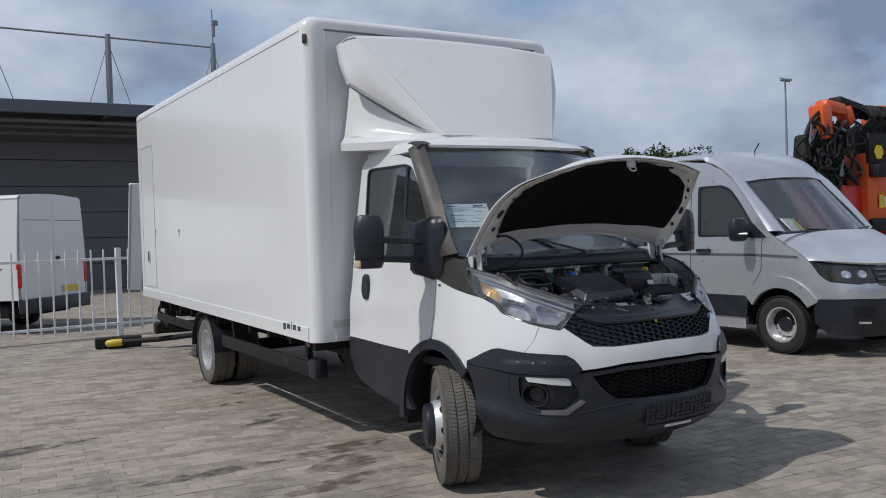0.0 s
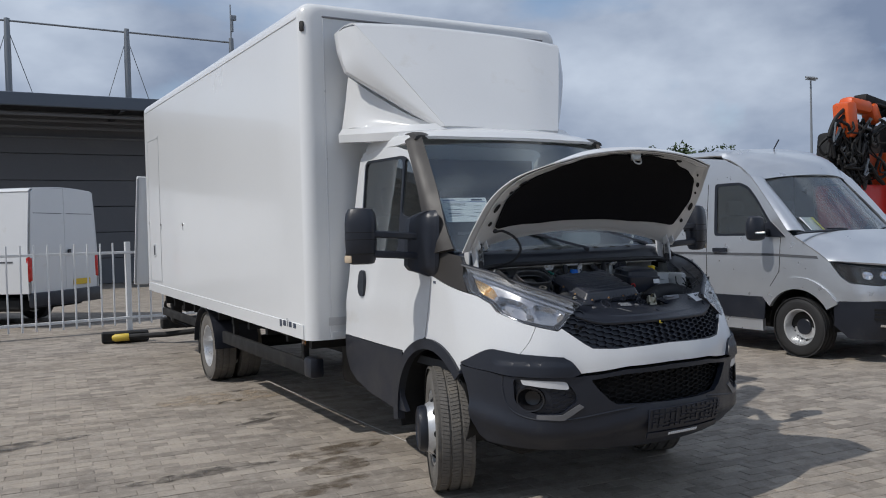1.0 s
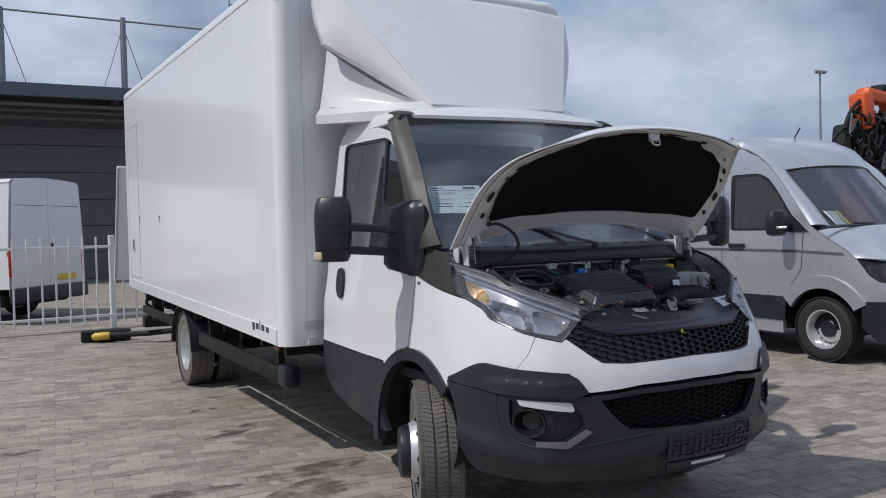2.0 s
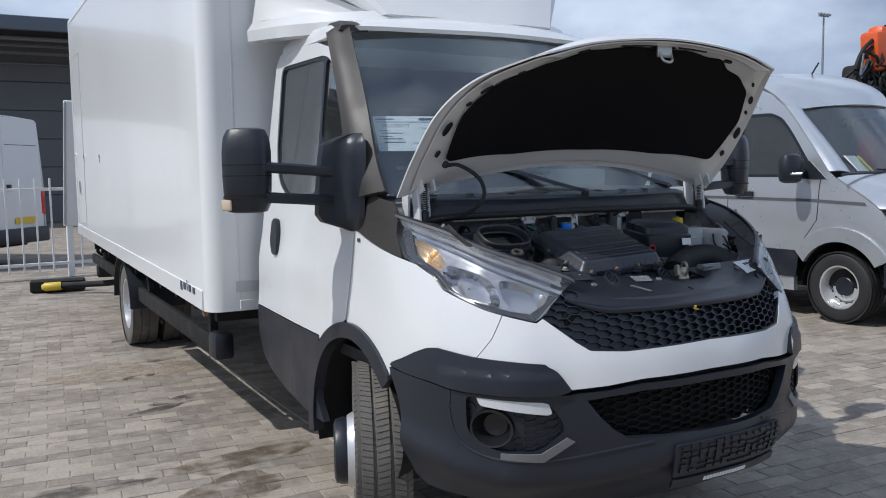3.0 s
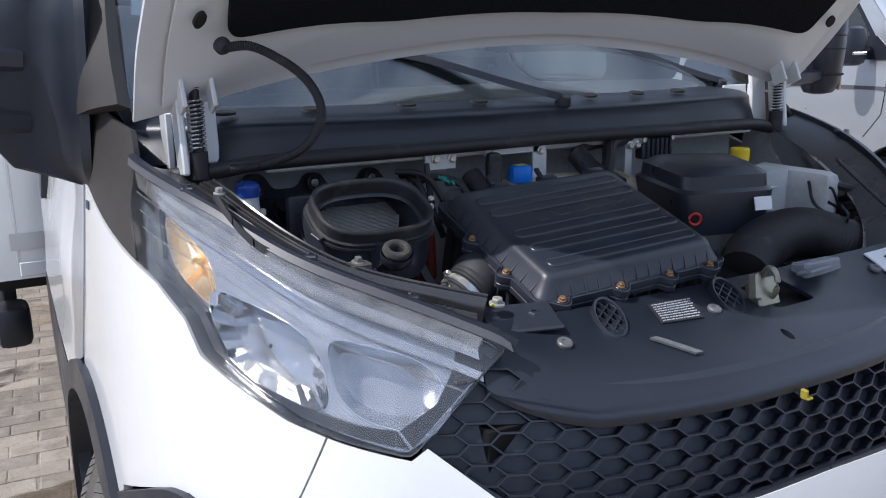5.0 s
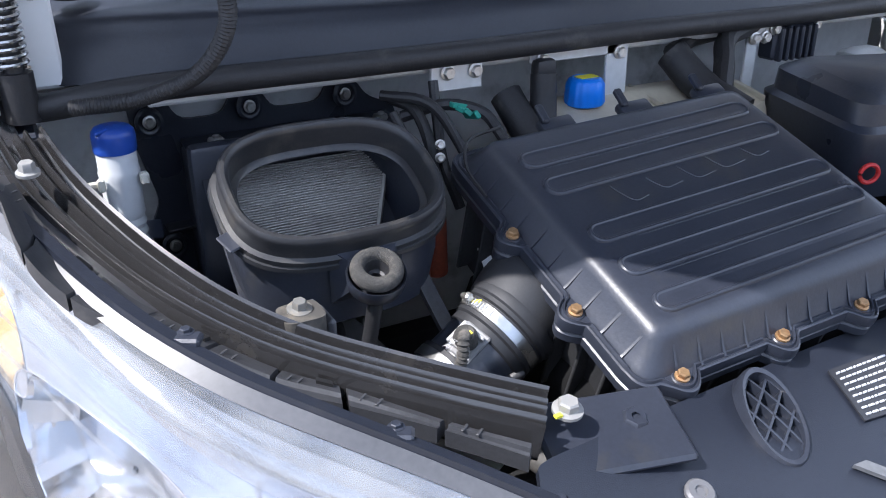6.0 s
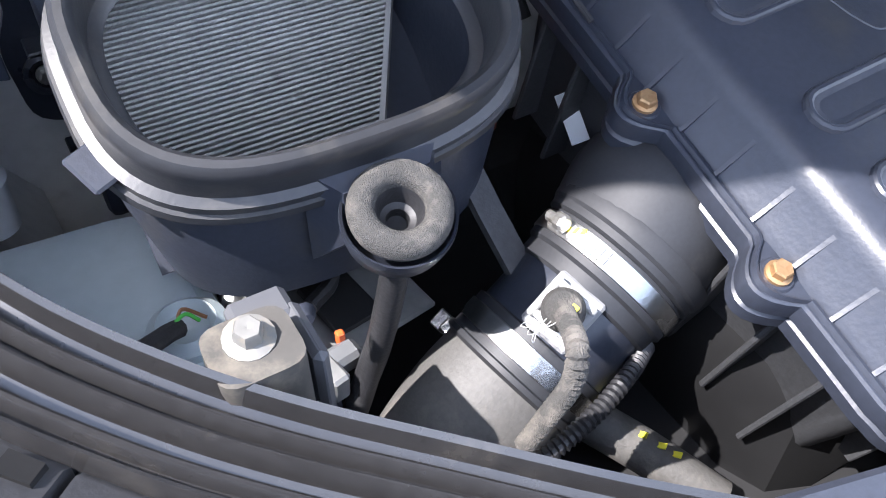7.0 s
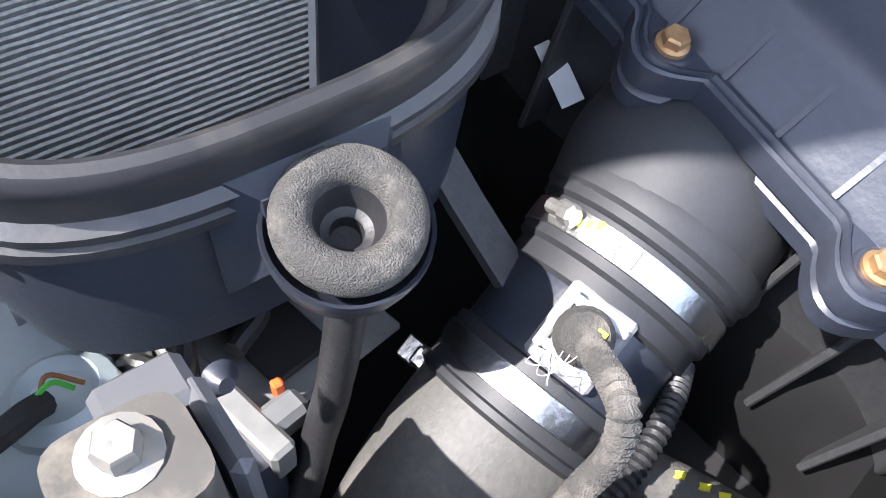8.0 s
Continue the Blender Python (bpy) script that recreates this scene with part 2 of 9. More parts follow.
def sheet(loops, f, du=0.05, dv=0.05, thick=0.004):
    """A panel: 2D loops (outer first, then holes) cut fine and laid on f(u, v, depth)."""
    bm = bmesh.new()
    edges = []
    for lp in loops:
        vs = [bm.verts.new((u, v, 0)) for u, v in lp]
        edges += [bm.edges.new((vs[i], vs[(i + 1) % len(vs)])) for i in range(len(vs))]
    bmesh.ops.triangle_fill(bm, edges=edges, use_beauty=True, use_dissolve=False, normal=(0, 0, 1))
    us, vs_ = [v.co.x for v in bm.verts], [v.co.y for v in bm.verts]
    for lo, hi, step, no in ((min(us), max(us), du, (1, 0, 0)), (min(vs_), max(vs_), dv, (0, 1, 0))):
        k = int((hi - lo) / step)
        for i in range(1, k + 1):
            c = lo + (hi - lo) * i / (k + 1)
            bmesh.ops.bisect_plane(bm, geom=bm.verts[:] + bm.edges[:] + bm.faces[:], plane_co=tuple(c * a for a in no), plane_no=no, dist=1e-5)
    border = [e for e in bm.edges if len(e.link_faces) == 1]
    flat = {v: (v.co.x, v.co.y) for v in bm.verts}
    back = {v: bm.verts.new(f(*flat[v], -thick)) for v in list(flat)}
    for fc in list(bm.faces):
        bm.faces.new([back[v] for v in reversed(fc.verts)])
    for e in border:
        a, b = e.verts
        bm.faces.new((a, b, back[b], back[a]))
    for v, (u, w) in flat.items():
        v.co = f(u, w, 0.0)
    return bm


def plane_map(m):
    return lambda u, v, d: m @ Vector((u, v, d))


def patch(rows, n=6, thick=0.004):
    """A curved panel through a small net of points, given thickness."""
    lines = [spline(r, n) for r in rows]
    cols = [spline([l[i] for l in lines], n) for i in range(len(lines[0]))]
    nu, nv = len(cols), len(cols[0])
    bm = bmesh.new()
    norm = {}
    for i in range(nu):
        for j in range(nv):
            du = cols[min(i + 1, nu - 1)][j] - cols[max(i - 1, 0)][j]
            dv = cols[i][min(j + 1, nv - 1)] - cols[i][max(j - 1, 0)]
            norm[i, j] = du.cross(dv).normalized()
    top = [[bm.verts.new(cols[i][j]) for j in range(nv)] for i in range(nu)]
    bot = [[bm.verts.new(cols[i][j] - norm[i, j] * thick) for j in range(nv)] for i in range(nu)]
    for i in range(nu - 1):
        for j in range(nv - 1):
            bm.faces.new((top[i][j], top[i + 1][j], top[i + 1][j + 1], top[i][j + 1]))
            bm.faces.new((bot[i][j], bot[i][j + 1], bot[i + 1][j + 1], bot[i + 1][j]))
    rim = [(i, 0) for i in range(nu)] + [(nu - 1, j) for j in range(1, nv)] + [(i, nv - 1) for i in range(nu - 2, -1, -1)] + [(0, j) for j in range(nv - 2, 0, -1)]
    for k in range(len(rim)):
        (a, b), (c, d) = rim[k], rim[(k + 1) % len(rim)]
        bm.faces.new((top[a][b], top[c][d], bot[c][d], bot[a][b]))
    return bm


def hexbolt(bm, m, r=0.006, h=0.005, washer=1.5):
    """A bolt head on its washer, along z of m."""
    lathe(bm, [(r * washer * 0.4, 0), (r * washer, 0), (r * washer, h * 0.25), (r * 0.9, h * 0.35)], m, 16)
    lathe(bm, [(r, h * 0.3), (r, h * 0.85), (r * 0.85, h), (r * 0.3, h), (0.00002, h * 0.96)], m, 6)
    return bm


def built():
    """The names of all objects that stand so far."""
    return {ob.name for ob in bpy.data.objects}


def settle(before, m):
    """Set every mesh built since then into its place by m."""
    for ob in bpy.data.objects:
        if ob.type == "MESH" and ob.name not in before:
            ob.data.transform(m)


def aim(p, d, up=(0, 0, 1)):
    """A pose at p whose z looks along d."""
    return Matrix.Translation(p) @ Vector(d).to_track_quat("Z", "Y").to_matrix().to_4x4()


# ---- the truck's outer skin: a distance round its plan from the middle of the nose, and a height ----
PLAN = spline([(-0.2, 2.985), (0, 2.975), (0.2, 2.985), (0.4, 3.035), (0.55, 3.10), (0.68, 3.165), (0.78, 3.27), (0.86, 3.42), (0.905, 3.64), (0.925, 4.0), (0.925, 4.5), (0.905, 5.36), (0.89, 6.0)], 24)[24:]
PLAN_X = np.array([p.x for p in PLAN])
PLAN_Y = np.array([p.y for p in PLAN])
PLAN_L = np.concatenate([[0], np.cumsum(np.hypot(np.diff(PLAN_X), np.diff(PLAN_Y)))])


def skin(u, z):
    a = abs(u)
    px, py = float(np.interp(a, PLAN_L, PLAN_X)), float(np.interp(a, PLAN_L, PLAN_Y))
    w = min(max((4.2 - py) / 0.7, 0), 1)
    w = w * w * (3 - 2 * w)
    h = max(0, z - 0.78)
    dy = 0.1 * (min(h, 0.68) / 0.32) ** 1.87 + 0.10 * (max(0, 0.62 - z) / 0.3) ** 2
    return Vector((math.copysign(px * (1 - 0.06 * h / 0.555), u), py + dy * w, z))


def body(u, z, d=0.0):
    """A point on the skin, d outside it."""
    p, e = skin(u, z), 0.004
    n = (skin(u + e, z) - skin(u - e, z)).cross(skin(u, z + e) - skin(u, z - e)).normalized()
    return p + n * d


def proud(off):
    return lambda u, z, d: body(u, z, off + d)


def flip(loop):
    return [(-u, v) for u, v in loop]

# ---- box truck ----
truck = thing("box_truck", (0, 7, 0), "white box truck with open bonnet and black bumper, parked on pavers", "truck")

# cargo box: side profile leans slightly up to the rear
BX, Y0, Y1 = 1.153, 5.44, 11.80


def box_ring(y, z0, z1, inset=0.0, r=0.10, n=7):
    """Cross section of the cargo box."""
    pts = [(-BX + inset, z0), (-BX + inset, z1 - r)]
    for i in range(1, n):
        a = math.pi / 2 * i / n
        pts.append((-BX + inset + r * (1 - math.cos(a)), z1 - r + r * math.sin(a)))
    pts.append((-BX + inset + r, z1))
    pts += [(-x, z) for x, z in reversed(pts)]
    return [Vector((x, y, z)) for x, z in pts]


bm = bmesh.new()
rings = [box_ring(Y0 + 0.09 * (1 - math.cos(math.pi / 2 * i / 6)), 0.765, 3.245 - 0.06 * (1 - math.sin(math.pi / 2 * i / 6)), 0.09 * (1 - math.sin(math.pi / 2 * i / 6))) for i in range(7)]
rings += [box_ring(Y0 + 0.09 + (Y1 - Y0 - 0.09) * k / 12, 0.765 + 0.065 * k / 12, 3.245 + 0.135 * k / 12) for k in range(1, 13)]
loft(bm, rings)
cargo = part("cargo_box", bm, BOXWHITE, truck, "smooth white panelled cargo box with rounded corners")


def on_box(y, z, d=0.0):
    return Vector((-BX - d, y, z))


def box_z(y, f):
    """Height at a fraction f of the box's side."""
    k = (y - Y0) / (Y1 - Y0)
    lo, hi = 0.765 + 0.065 * k, 3.245 + 0.135 * k
    return lo + (hi - lo) * f


ALU = mat("white_aluminium_trim", (0.70, 0.71, 0.72), 0.35, metal=0.2, var=0.05)
# rails along the top and the foot of the side, corner trims at the front
for nm, f0, f1, pr in (("top_rail", 0.952, 0.957, 0.006), ("bottom_rail", 0.0, 0.045, 0.008)):
    for sx in (1, -1):
        bm = bmesh.new()
        ys = (Y0 + 0.10, Y1 - 0.02)
        rings = []
        for y in ys:
            a, b = box_z(y, f0), box_z(y, f1)
            rings.append([Vector((-sx * (BX - 0.01), y, a)), Vector((-sx * (BX + pr), y, a + 0.003)), Vector((-sx * (BX + pr), y, b - 0.003)), Vector((-sx * (BX - 0.01), y, b))])
        loft(bm, rings)
        part(nm, bm, BOXWHITE, cargo)
# front frame lines on the box face
for x in (-0.98, 0.98):
    bm = bmesh.new()
    slab(bm, (0.012, 0.006, 2.35), pose(x, Y0 - 0.001, 1.98), 0.002)
    part("corner_seam", bm, ALU, cargo)
bm = bmesh.new()
slab(bm, (1.96, 0.008, 0.05), pose(0, Y0 - 0.003, 0.80), 0.003)
part("front_rail", bm, BOXWHITE, cargo)
# front top roof profile
bm = bmesh.new()
slab(bm, (1.98, 0.012, 0.014), pose(0, Y0 - 0.003, 3.135), 0.003)
part("roof_seam", bm, mat("grey_seal", (0.22, 0.22, 0.23), 0.6), cargo)
# side door near the rear
SEAL = mat("grey_door_seal", (0.42, 0.43, 0.44), 0.6)
door_loop = [(10.86, box_z(10.86, 0.06)), (11.62, box_z(11.62, 0.055)), (11.62, box_z(11.62, 0.80)), (10.86, box_z(10.86, 0.80))]
bm = sheet([door_loop, [(10.875, door_loop[0][1] + 0.015), (10.875, door_loop[3][1] - 0.015), (11.605, door_loop[2][1] - 0.015), (11.605, door_loop[1][1] + 0.015)]], lambda u, v, d: on_box(u, v, 0.004 + d), 0.5, 0.8, 0.006)
part("side_door_frame", bm, SEAL, cargo)
bm = sheet([soft([(10.88, door_loop[0][1] + 0.02), (11.60, door_loop[1][1] + 0.02), (11.60, door_loop[2][1] - 0.02), (10.88, door_loop[3][1] - 0.02)], 0.02)], lambda u, v, d: on_box(u, v, 0.003 + d), 0.5, 0.8, 0.006)
side_door = part("side_door", bm, BOXWHITE, cargo, "flush white side door with a recessed latch")
# latch and locks
bm = sheet([soft([(11.20, 1.30), (11.33, 1.30), (11.33, 1.47), (11.20, 1.47)], 0.015)], lambda u, v, d: on_box(u, v, 0.012 + d), 0.5, 0.8, 0.012)
part("press_panel", bm, ALU, cargo)
bm = bmesh.new()
slab(bm, (0.014, 0.09, 0.13), pose(-BX - 0.008, 11.265, 1.385), 0.004)
part("latch", bm, BLACKPL, cargo, "black recessed paddle latch")
for y, z in ((10.82, 1.72), (11.62, 1.76), (9.55, 1.70)):
    bm = bmesh.new()
    lathe(bm, [(0.0, 0.012), (0.012, 0.012), (0.015, 0.006), (0.015, 0)], aim((-BX, y, z), (-1, 0, 0)), 12)
    slab(bm, (0.004, 0.02, 0.05), pose(-BX - 0.003, y, z - 0.04), 0.001)
    part("lock_stud", bm, STEEL, cargo)
# corner clip near the roof
bm = bmesh.new()
slab(bm, (0.014, 0.035, 0.075), pose(-1.135, 5.47, 3.06, 0, 0, 40), 0.012, 2)
part("corner_lamp", bm, GREYPILLAR, cargo, "small grey clearance lamp")
# maker's mark near the foot: plain strokes
for y0, y1, z0, z1 in ((5.70, 5.755, 0.838, 0.874), (5.80, 5.86, 0.838, 0.880), (5.893, 5.905, 0.838, 0.90), (5.935, 5.995, 0.838, 0.880), (6.03, 6.08, 0.826, 0.880)):
    bm = bmesh.new()
    slab(bm, (0.003, y1 - y0, z1 - z0), pose(-BX - 0.0095, (y0 + y1) / 2, (z0 + z1) / 2))
    part("mark_stroke", bm, INK, cargo)
# a small data plate on the face
bm = bmesh.new()
slab(bm, (0.14, 0.003, 0.06), pose(-0.93, Y0 - 0.009, 0.90))
part("data_plate", bm, mat("grey_print_plate", (0.55, 0.55, 0.55), 0.6, var=0.2, grain=400), cargo)

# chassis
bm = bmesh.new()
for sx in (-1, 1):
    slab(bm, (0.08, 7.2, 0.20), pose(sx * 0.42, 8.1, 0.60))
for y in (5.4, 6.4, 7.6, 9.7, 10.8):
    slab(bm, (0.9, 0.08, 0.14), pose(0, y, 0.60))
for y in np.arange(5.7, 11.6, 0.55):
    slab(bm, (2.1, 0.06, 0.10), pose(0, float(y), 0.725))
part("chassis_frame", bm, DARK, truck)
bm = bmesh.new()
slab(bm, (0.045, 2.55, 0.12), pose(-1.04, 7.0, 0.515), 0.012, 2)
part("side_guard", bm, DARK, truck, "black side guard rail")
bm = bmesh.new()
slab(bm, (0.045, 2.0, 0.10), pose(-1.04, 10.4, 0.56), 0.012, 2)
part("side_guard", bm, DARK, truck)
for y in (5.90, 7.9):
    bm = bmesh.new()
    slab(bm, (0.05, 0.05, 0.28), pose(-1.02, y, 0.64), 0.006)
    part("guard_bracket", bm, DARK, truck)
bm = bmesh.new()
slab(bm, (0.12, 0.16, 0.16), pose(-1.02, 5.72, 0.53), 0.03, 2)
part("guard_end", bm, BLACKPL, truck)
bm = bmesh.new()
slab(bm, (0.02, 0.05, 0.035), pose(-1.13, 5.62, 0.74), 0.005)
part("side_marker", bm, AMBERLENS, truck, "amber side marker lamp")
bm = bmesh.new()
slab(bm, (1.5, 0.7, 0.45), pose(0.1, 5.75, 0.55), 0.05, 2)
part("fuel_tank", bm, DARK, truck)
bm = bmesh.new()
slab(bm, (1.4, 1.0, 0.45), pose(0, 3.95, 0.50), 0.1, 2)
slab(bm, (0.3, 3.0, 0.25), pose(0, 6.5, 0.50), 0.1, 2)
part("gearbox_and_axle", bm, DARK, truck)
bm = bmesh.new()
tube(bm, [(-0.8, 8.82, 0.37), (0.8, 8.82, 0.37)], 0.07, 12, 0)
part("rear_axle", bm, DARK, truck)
for sx in (-1, 1):
    bm = bmesh.new()
    slab(bm, (0.42, 0.02, 0.45), pose(sx * 0.86, 9.32, 0.45), 0.006)
    part("mud_flap", bm, RUBBER, truck)
    bm = bmesh.new()
    ring = [Vector((sx * 0.66, 8.82 + 0.47 * math.cos(a), 0.36 + 0.42 * math.sin(a))) for a in np.linspace(0.05, math.pi - 0.05, 18)]
    loft(bm, [[p, p + Vector((sx * 0.46, 0, 0)), p + Vector((sx * 0.46, 0, 0.012)), p + Vector((0, 0, 0.012))] for p in ring])
    part("rear_mudguard", bm, BLACKPL, truck)


# ---- wheels ----
def tyre_profile(R, w):
    h = w / 2
    return [(R * 0.585, -h * 0.80), (R * 0.62, -h * 0.93), (R * 0.74, -h * 1.0), (R * 0.88, -h * 0.97), (R * 0.955, -h * 0.86), (R * 0.985, -h * 0.72), (R, -h * 0.5), (R, h * 0.5), (R * 0.985, h * 0.72), (R * 0.955, h * 0.86), (R * 0.88, h * 0.97), (R * 0.74, h * 1.0), (R * 0.62, h * 0.93), (R * 0.585, h * 0.80)]


def wheel(name, m, R=0.365, w=0.215, convex=True, parent=None, label="", rubber=TYRE):
    """A road wheel whose outer face looks along z of m."""
    bm = bmesh.new()
    seg = 72
    # carcass with four circumferential grooves and cross sipes
    prof = []
    h = w / 2
    for p in tyre_profile(R, w)[:6]:
        prof.append(p)
    for g in (-0.42, -0.15, 0.15, 0.42):
        prof += [(R, (g - 0.035) * w), (R - 0.008, (g - 0.028) * w), (R - 0.008, (g + 0.028) * w), (R, (g + 0.035) * w)]
    for p in tyre_profile(R, w)[8:]:
        prof.append(p)
    lathe(bm, prof, m, seg)
    # blocks standing proud between the grooves
    for row, (a, b) in enumerate(((-0.50, -0.455), (-0.385, -0.185), (-0.115, 0.115), (0.185, 0.385), (0.455, 0.50))):
        n = 96
        for i in range(n):
            t0, t1 = 2 * math.pi * (i + 0.25 * row) / n, 2 * math.pi * (i + 0.25 * row + 0.80) / n
            rr = R + 0.0030 if 0 < row < 4 else R * 0.99 + 0.004
            sk = 0.22 * 2 * math.pi / n * (1 if row % 2 else -1)
            lo, hi = [], []
            for (t, z, s) in ((t0, a, -sk), (t0, b, sk), (t1, b, sk), (t1, a, -sk)):
                c, sn = math.cos(t + s), math.sin(t + s)
                lo.append(bm.verts.new(m @ Vector(((rr - 0.012) * c, (rr - 0.012) * sn, z * w))))
                hi.append(bm.verts.new(m @ Vector((rr * c, rr * sn, z * w))))
            bm.faces.new(hi)
            for k in range(4):
                bm.faces.new((lo[k], lo[(k + 1) % 4], hi[(k + 1) % 4], hi[k]))
    top = part(name, bm, rubber, parent, label)
    # rim
    bm = bmesh.new()
    s = 1.0
    r0 = R * 0.59
    if convex:
        prof = [(r0 + 0.006, h * 0.80), (r0 + 0.008, h * 0.9), (r0 - 0.008, h * 0.88), (r0 - 0.018, h * 0.6), (r0 - 0.03, h * 0.3), (r0 - 0.05, h * 0.5), (r0 * 0.72, h * 1.05), (r0 * 0.66, h * 1.25), (r0 * 0.4, h * 1.25), (0.05, h * 1.25)]
    else:
        prof = [(r0 + 0.006, h * 0.80), (r0 + 0.008, h * 0.9), (r0 - 0.008, h * 0.88), (r0 - 0.018, h * 0.6), (r0 - 0.03, -h * 0.2), (r0 * 0.75, -h * 0.45), (r0 * 0.68, -h * 0.1), (r0 * 0.4, h * 0.0), (0.05, h * 0.0)]
    lathe(bm, prof, m, 48)
    lathe(bm, [(r0 + 0.006, h * 0.80), (r0 - 0.02, h * 0.3), (r0 - 0.025, -h * 0.8), (r0 + 0.006, -h * 0.85)], m, 48)
    rim = part("rim", bm, SILVER, top, "silver painted steel rim")
    # vent holes
    for i in range(8 if convex else 16):
        a = 2 * math.pi * i / (8 if convex else 16)
        bm = bmesh.new()
        rad, hz = (r0 * 0.80, h * 0.84) if convex else (r0 * 0.83, -h * 0.28)
        rr = 0.020 if convex else 0.011
        lathe(bm, [(0.001, 0.0035), (rr, 0.0035), (rr * 1.1, -0.004)], m @ Matrix.Translation((rad * math.cos(a), rad * math.sin(a), hz)) @ Matrix.Rotation(a, 4, "Z") @ Matrix.Rotation(0.75 if convex else -0.5, 4, "Y"), 12)
        part("vent_hole", bm, DARK, rim)
    # hub
    bm = bmesh.new()
    if convex:
        z0 = h * 1.22
        lathe(bm, [(r0 * 0.62, z0), (r0 * 0.64, z0 + 0.02), (r0 * 0.60, z0 + 0.050), (r0 * 0.50, z0 + 0.058), (r0 * 0.46, z0 + 0.052), (0.001, z0 + 0.052)], m, 32)
    else:
        lathe(bm, [(r0 * 0.46, -0.006), (r0 * 0.46, 0.012), (r0 * 0.42, 0.018), (0.001, 0.02)], m, 28)
    part("hub_cap", bm, BLACKPL, top, "black plastic hub cap")
    return top


STEER = radians(22)
for sx in (-1, 1):
    ax = Matrix.Rotation(-STEER, 3, "Z") @ Vector((sx, 0, 0))
    wheel("front_wheel", aim((sx * 0.80, 4.03, 0.366), ax), parent=truck, label="dusty front tyre turned aside, silver rim")
    wheel("rear_wheel", aim((sx * 0.98, 8.82, 0.366), (sx, 0, 0)), convex=False, parent=truck, label="outer rear tyre with deep silver rim")
    wheel("rear_wheel", aim((sx * 0.70, 8.82, 0.366), (-sx, 0, 0)), convex=False, parent=truck, label="inner rear tyre")

# ---- cab skin ----
ARCH = [(1.64 + 0.475 * math.cos(a), 0.42 + 0.487 * math.sin(a)) for a in np.linspace(0.80, 2.36, 15)]
ARCH = [(u, z) for u, z in ARCH]
nose_half = [(0, 0.817), (0.295, 0.812), (0.42, 0.797), (0.545, 0.787), (0.585, 0.835), (0.633, 0.873), (0.74, 0.882), (0.866, 0.889), (0.805, 0.952), (0.756, 1.0285), (0.735, 1.0235), (0.645, 1.0040), (0.621, 1.018), (0.52, 0.94), (0.475, 0.912), (0.35, 0.905), (0.2, 0.91), (0, 0.915)]
part("nose_panel", sheet([mirror_loop(nose_half)], proud(0.0), 0.04, 0.02, 0.02), WHITE, truck, "white painted nose panel")
fender = [(0.7592, 1.0293), (0.816, 1.0430), (0.902, 1.075), (0.966, 1.10), (0.994, 1.142), (1.071, 1.18), (1.14, 1.192), (1.39, 1.235), (1.642, 1.28), (1.70, 0.91)]
fender += [(u, z) for u, z in ARCH if 1.295 < u < 1.69] + [(1.297, 0.814), (1.124, 0.879), (1.022, 0.906), (0.961, 0.90), (0.8692, 0.889), (0.8082, 0.952)]
for s in (1, -1):
    lp = fender if s > 0 else flip(fender)
    part("fender", sheet([lp], proud(0.0), 0.04, 0.03, 0.015), WHITE, truck, "white front wing")
arch_rear = sorted([(u, z) for u, z in ARCH if u > 1.71])
door_out = [(1.648, 1.28), (1.706, 0.912)] + arch_rear + [(1.99, 0.803), (2.40, 0.805), (2.965, 0.812), (2.968, 1.2), (2.962, 1.56), (2.93, 1.85), (2.90, 2.07), (2.84, 2.125), (2.55, 2.13), (2.275, 2.115), (2.09, 2.07), (1.98, 2.0), (1.82, 1.80), (1.70, 1.62), (1.65, 1.45)]
win_hole = soft([(2.80, 2.06), (2.16, 2.045), (2.06, 2.01), (1.93, 1.83), (1.80, 1.62), (1.84, 1.42), (2.10, 1.40), (2.60, 1.40), (2.74, 1.47), (2.80, 1.62)], 0.06)
DOORS = {}
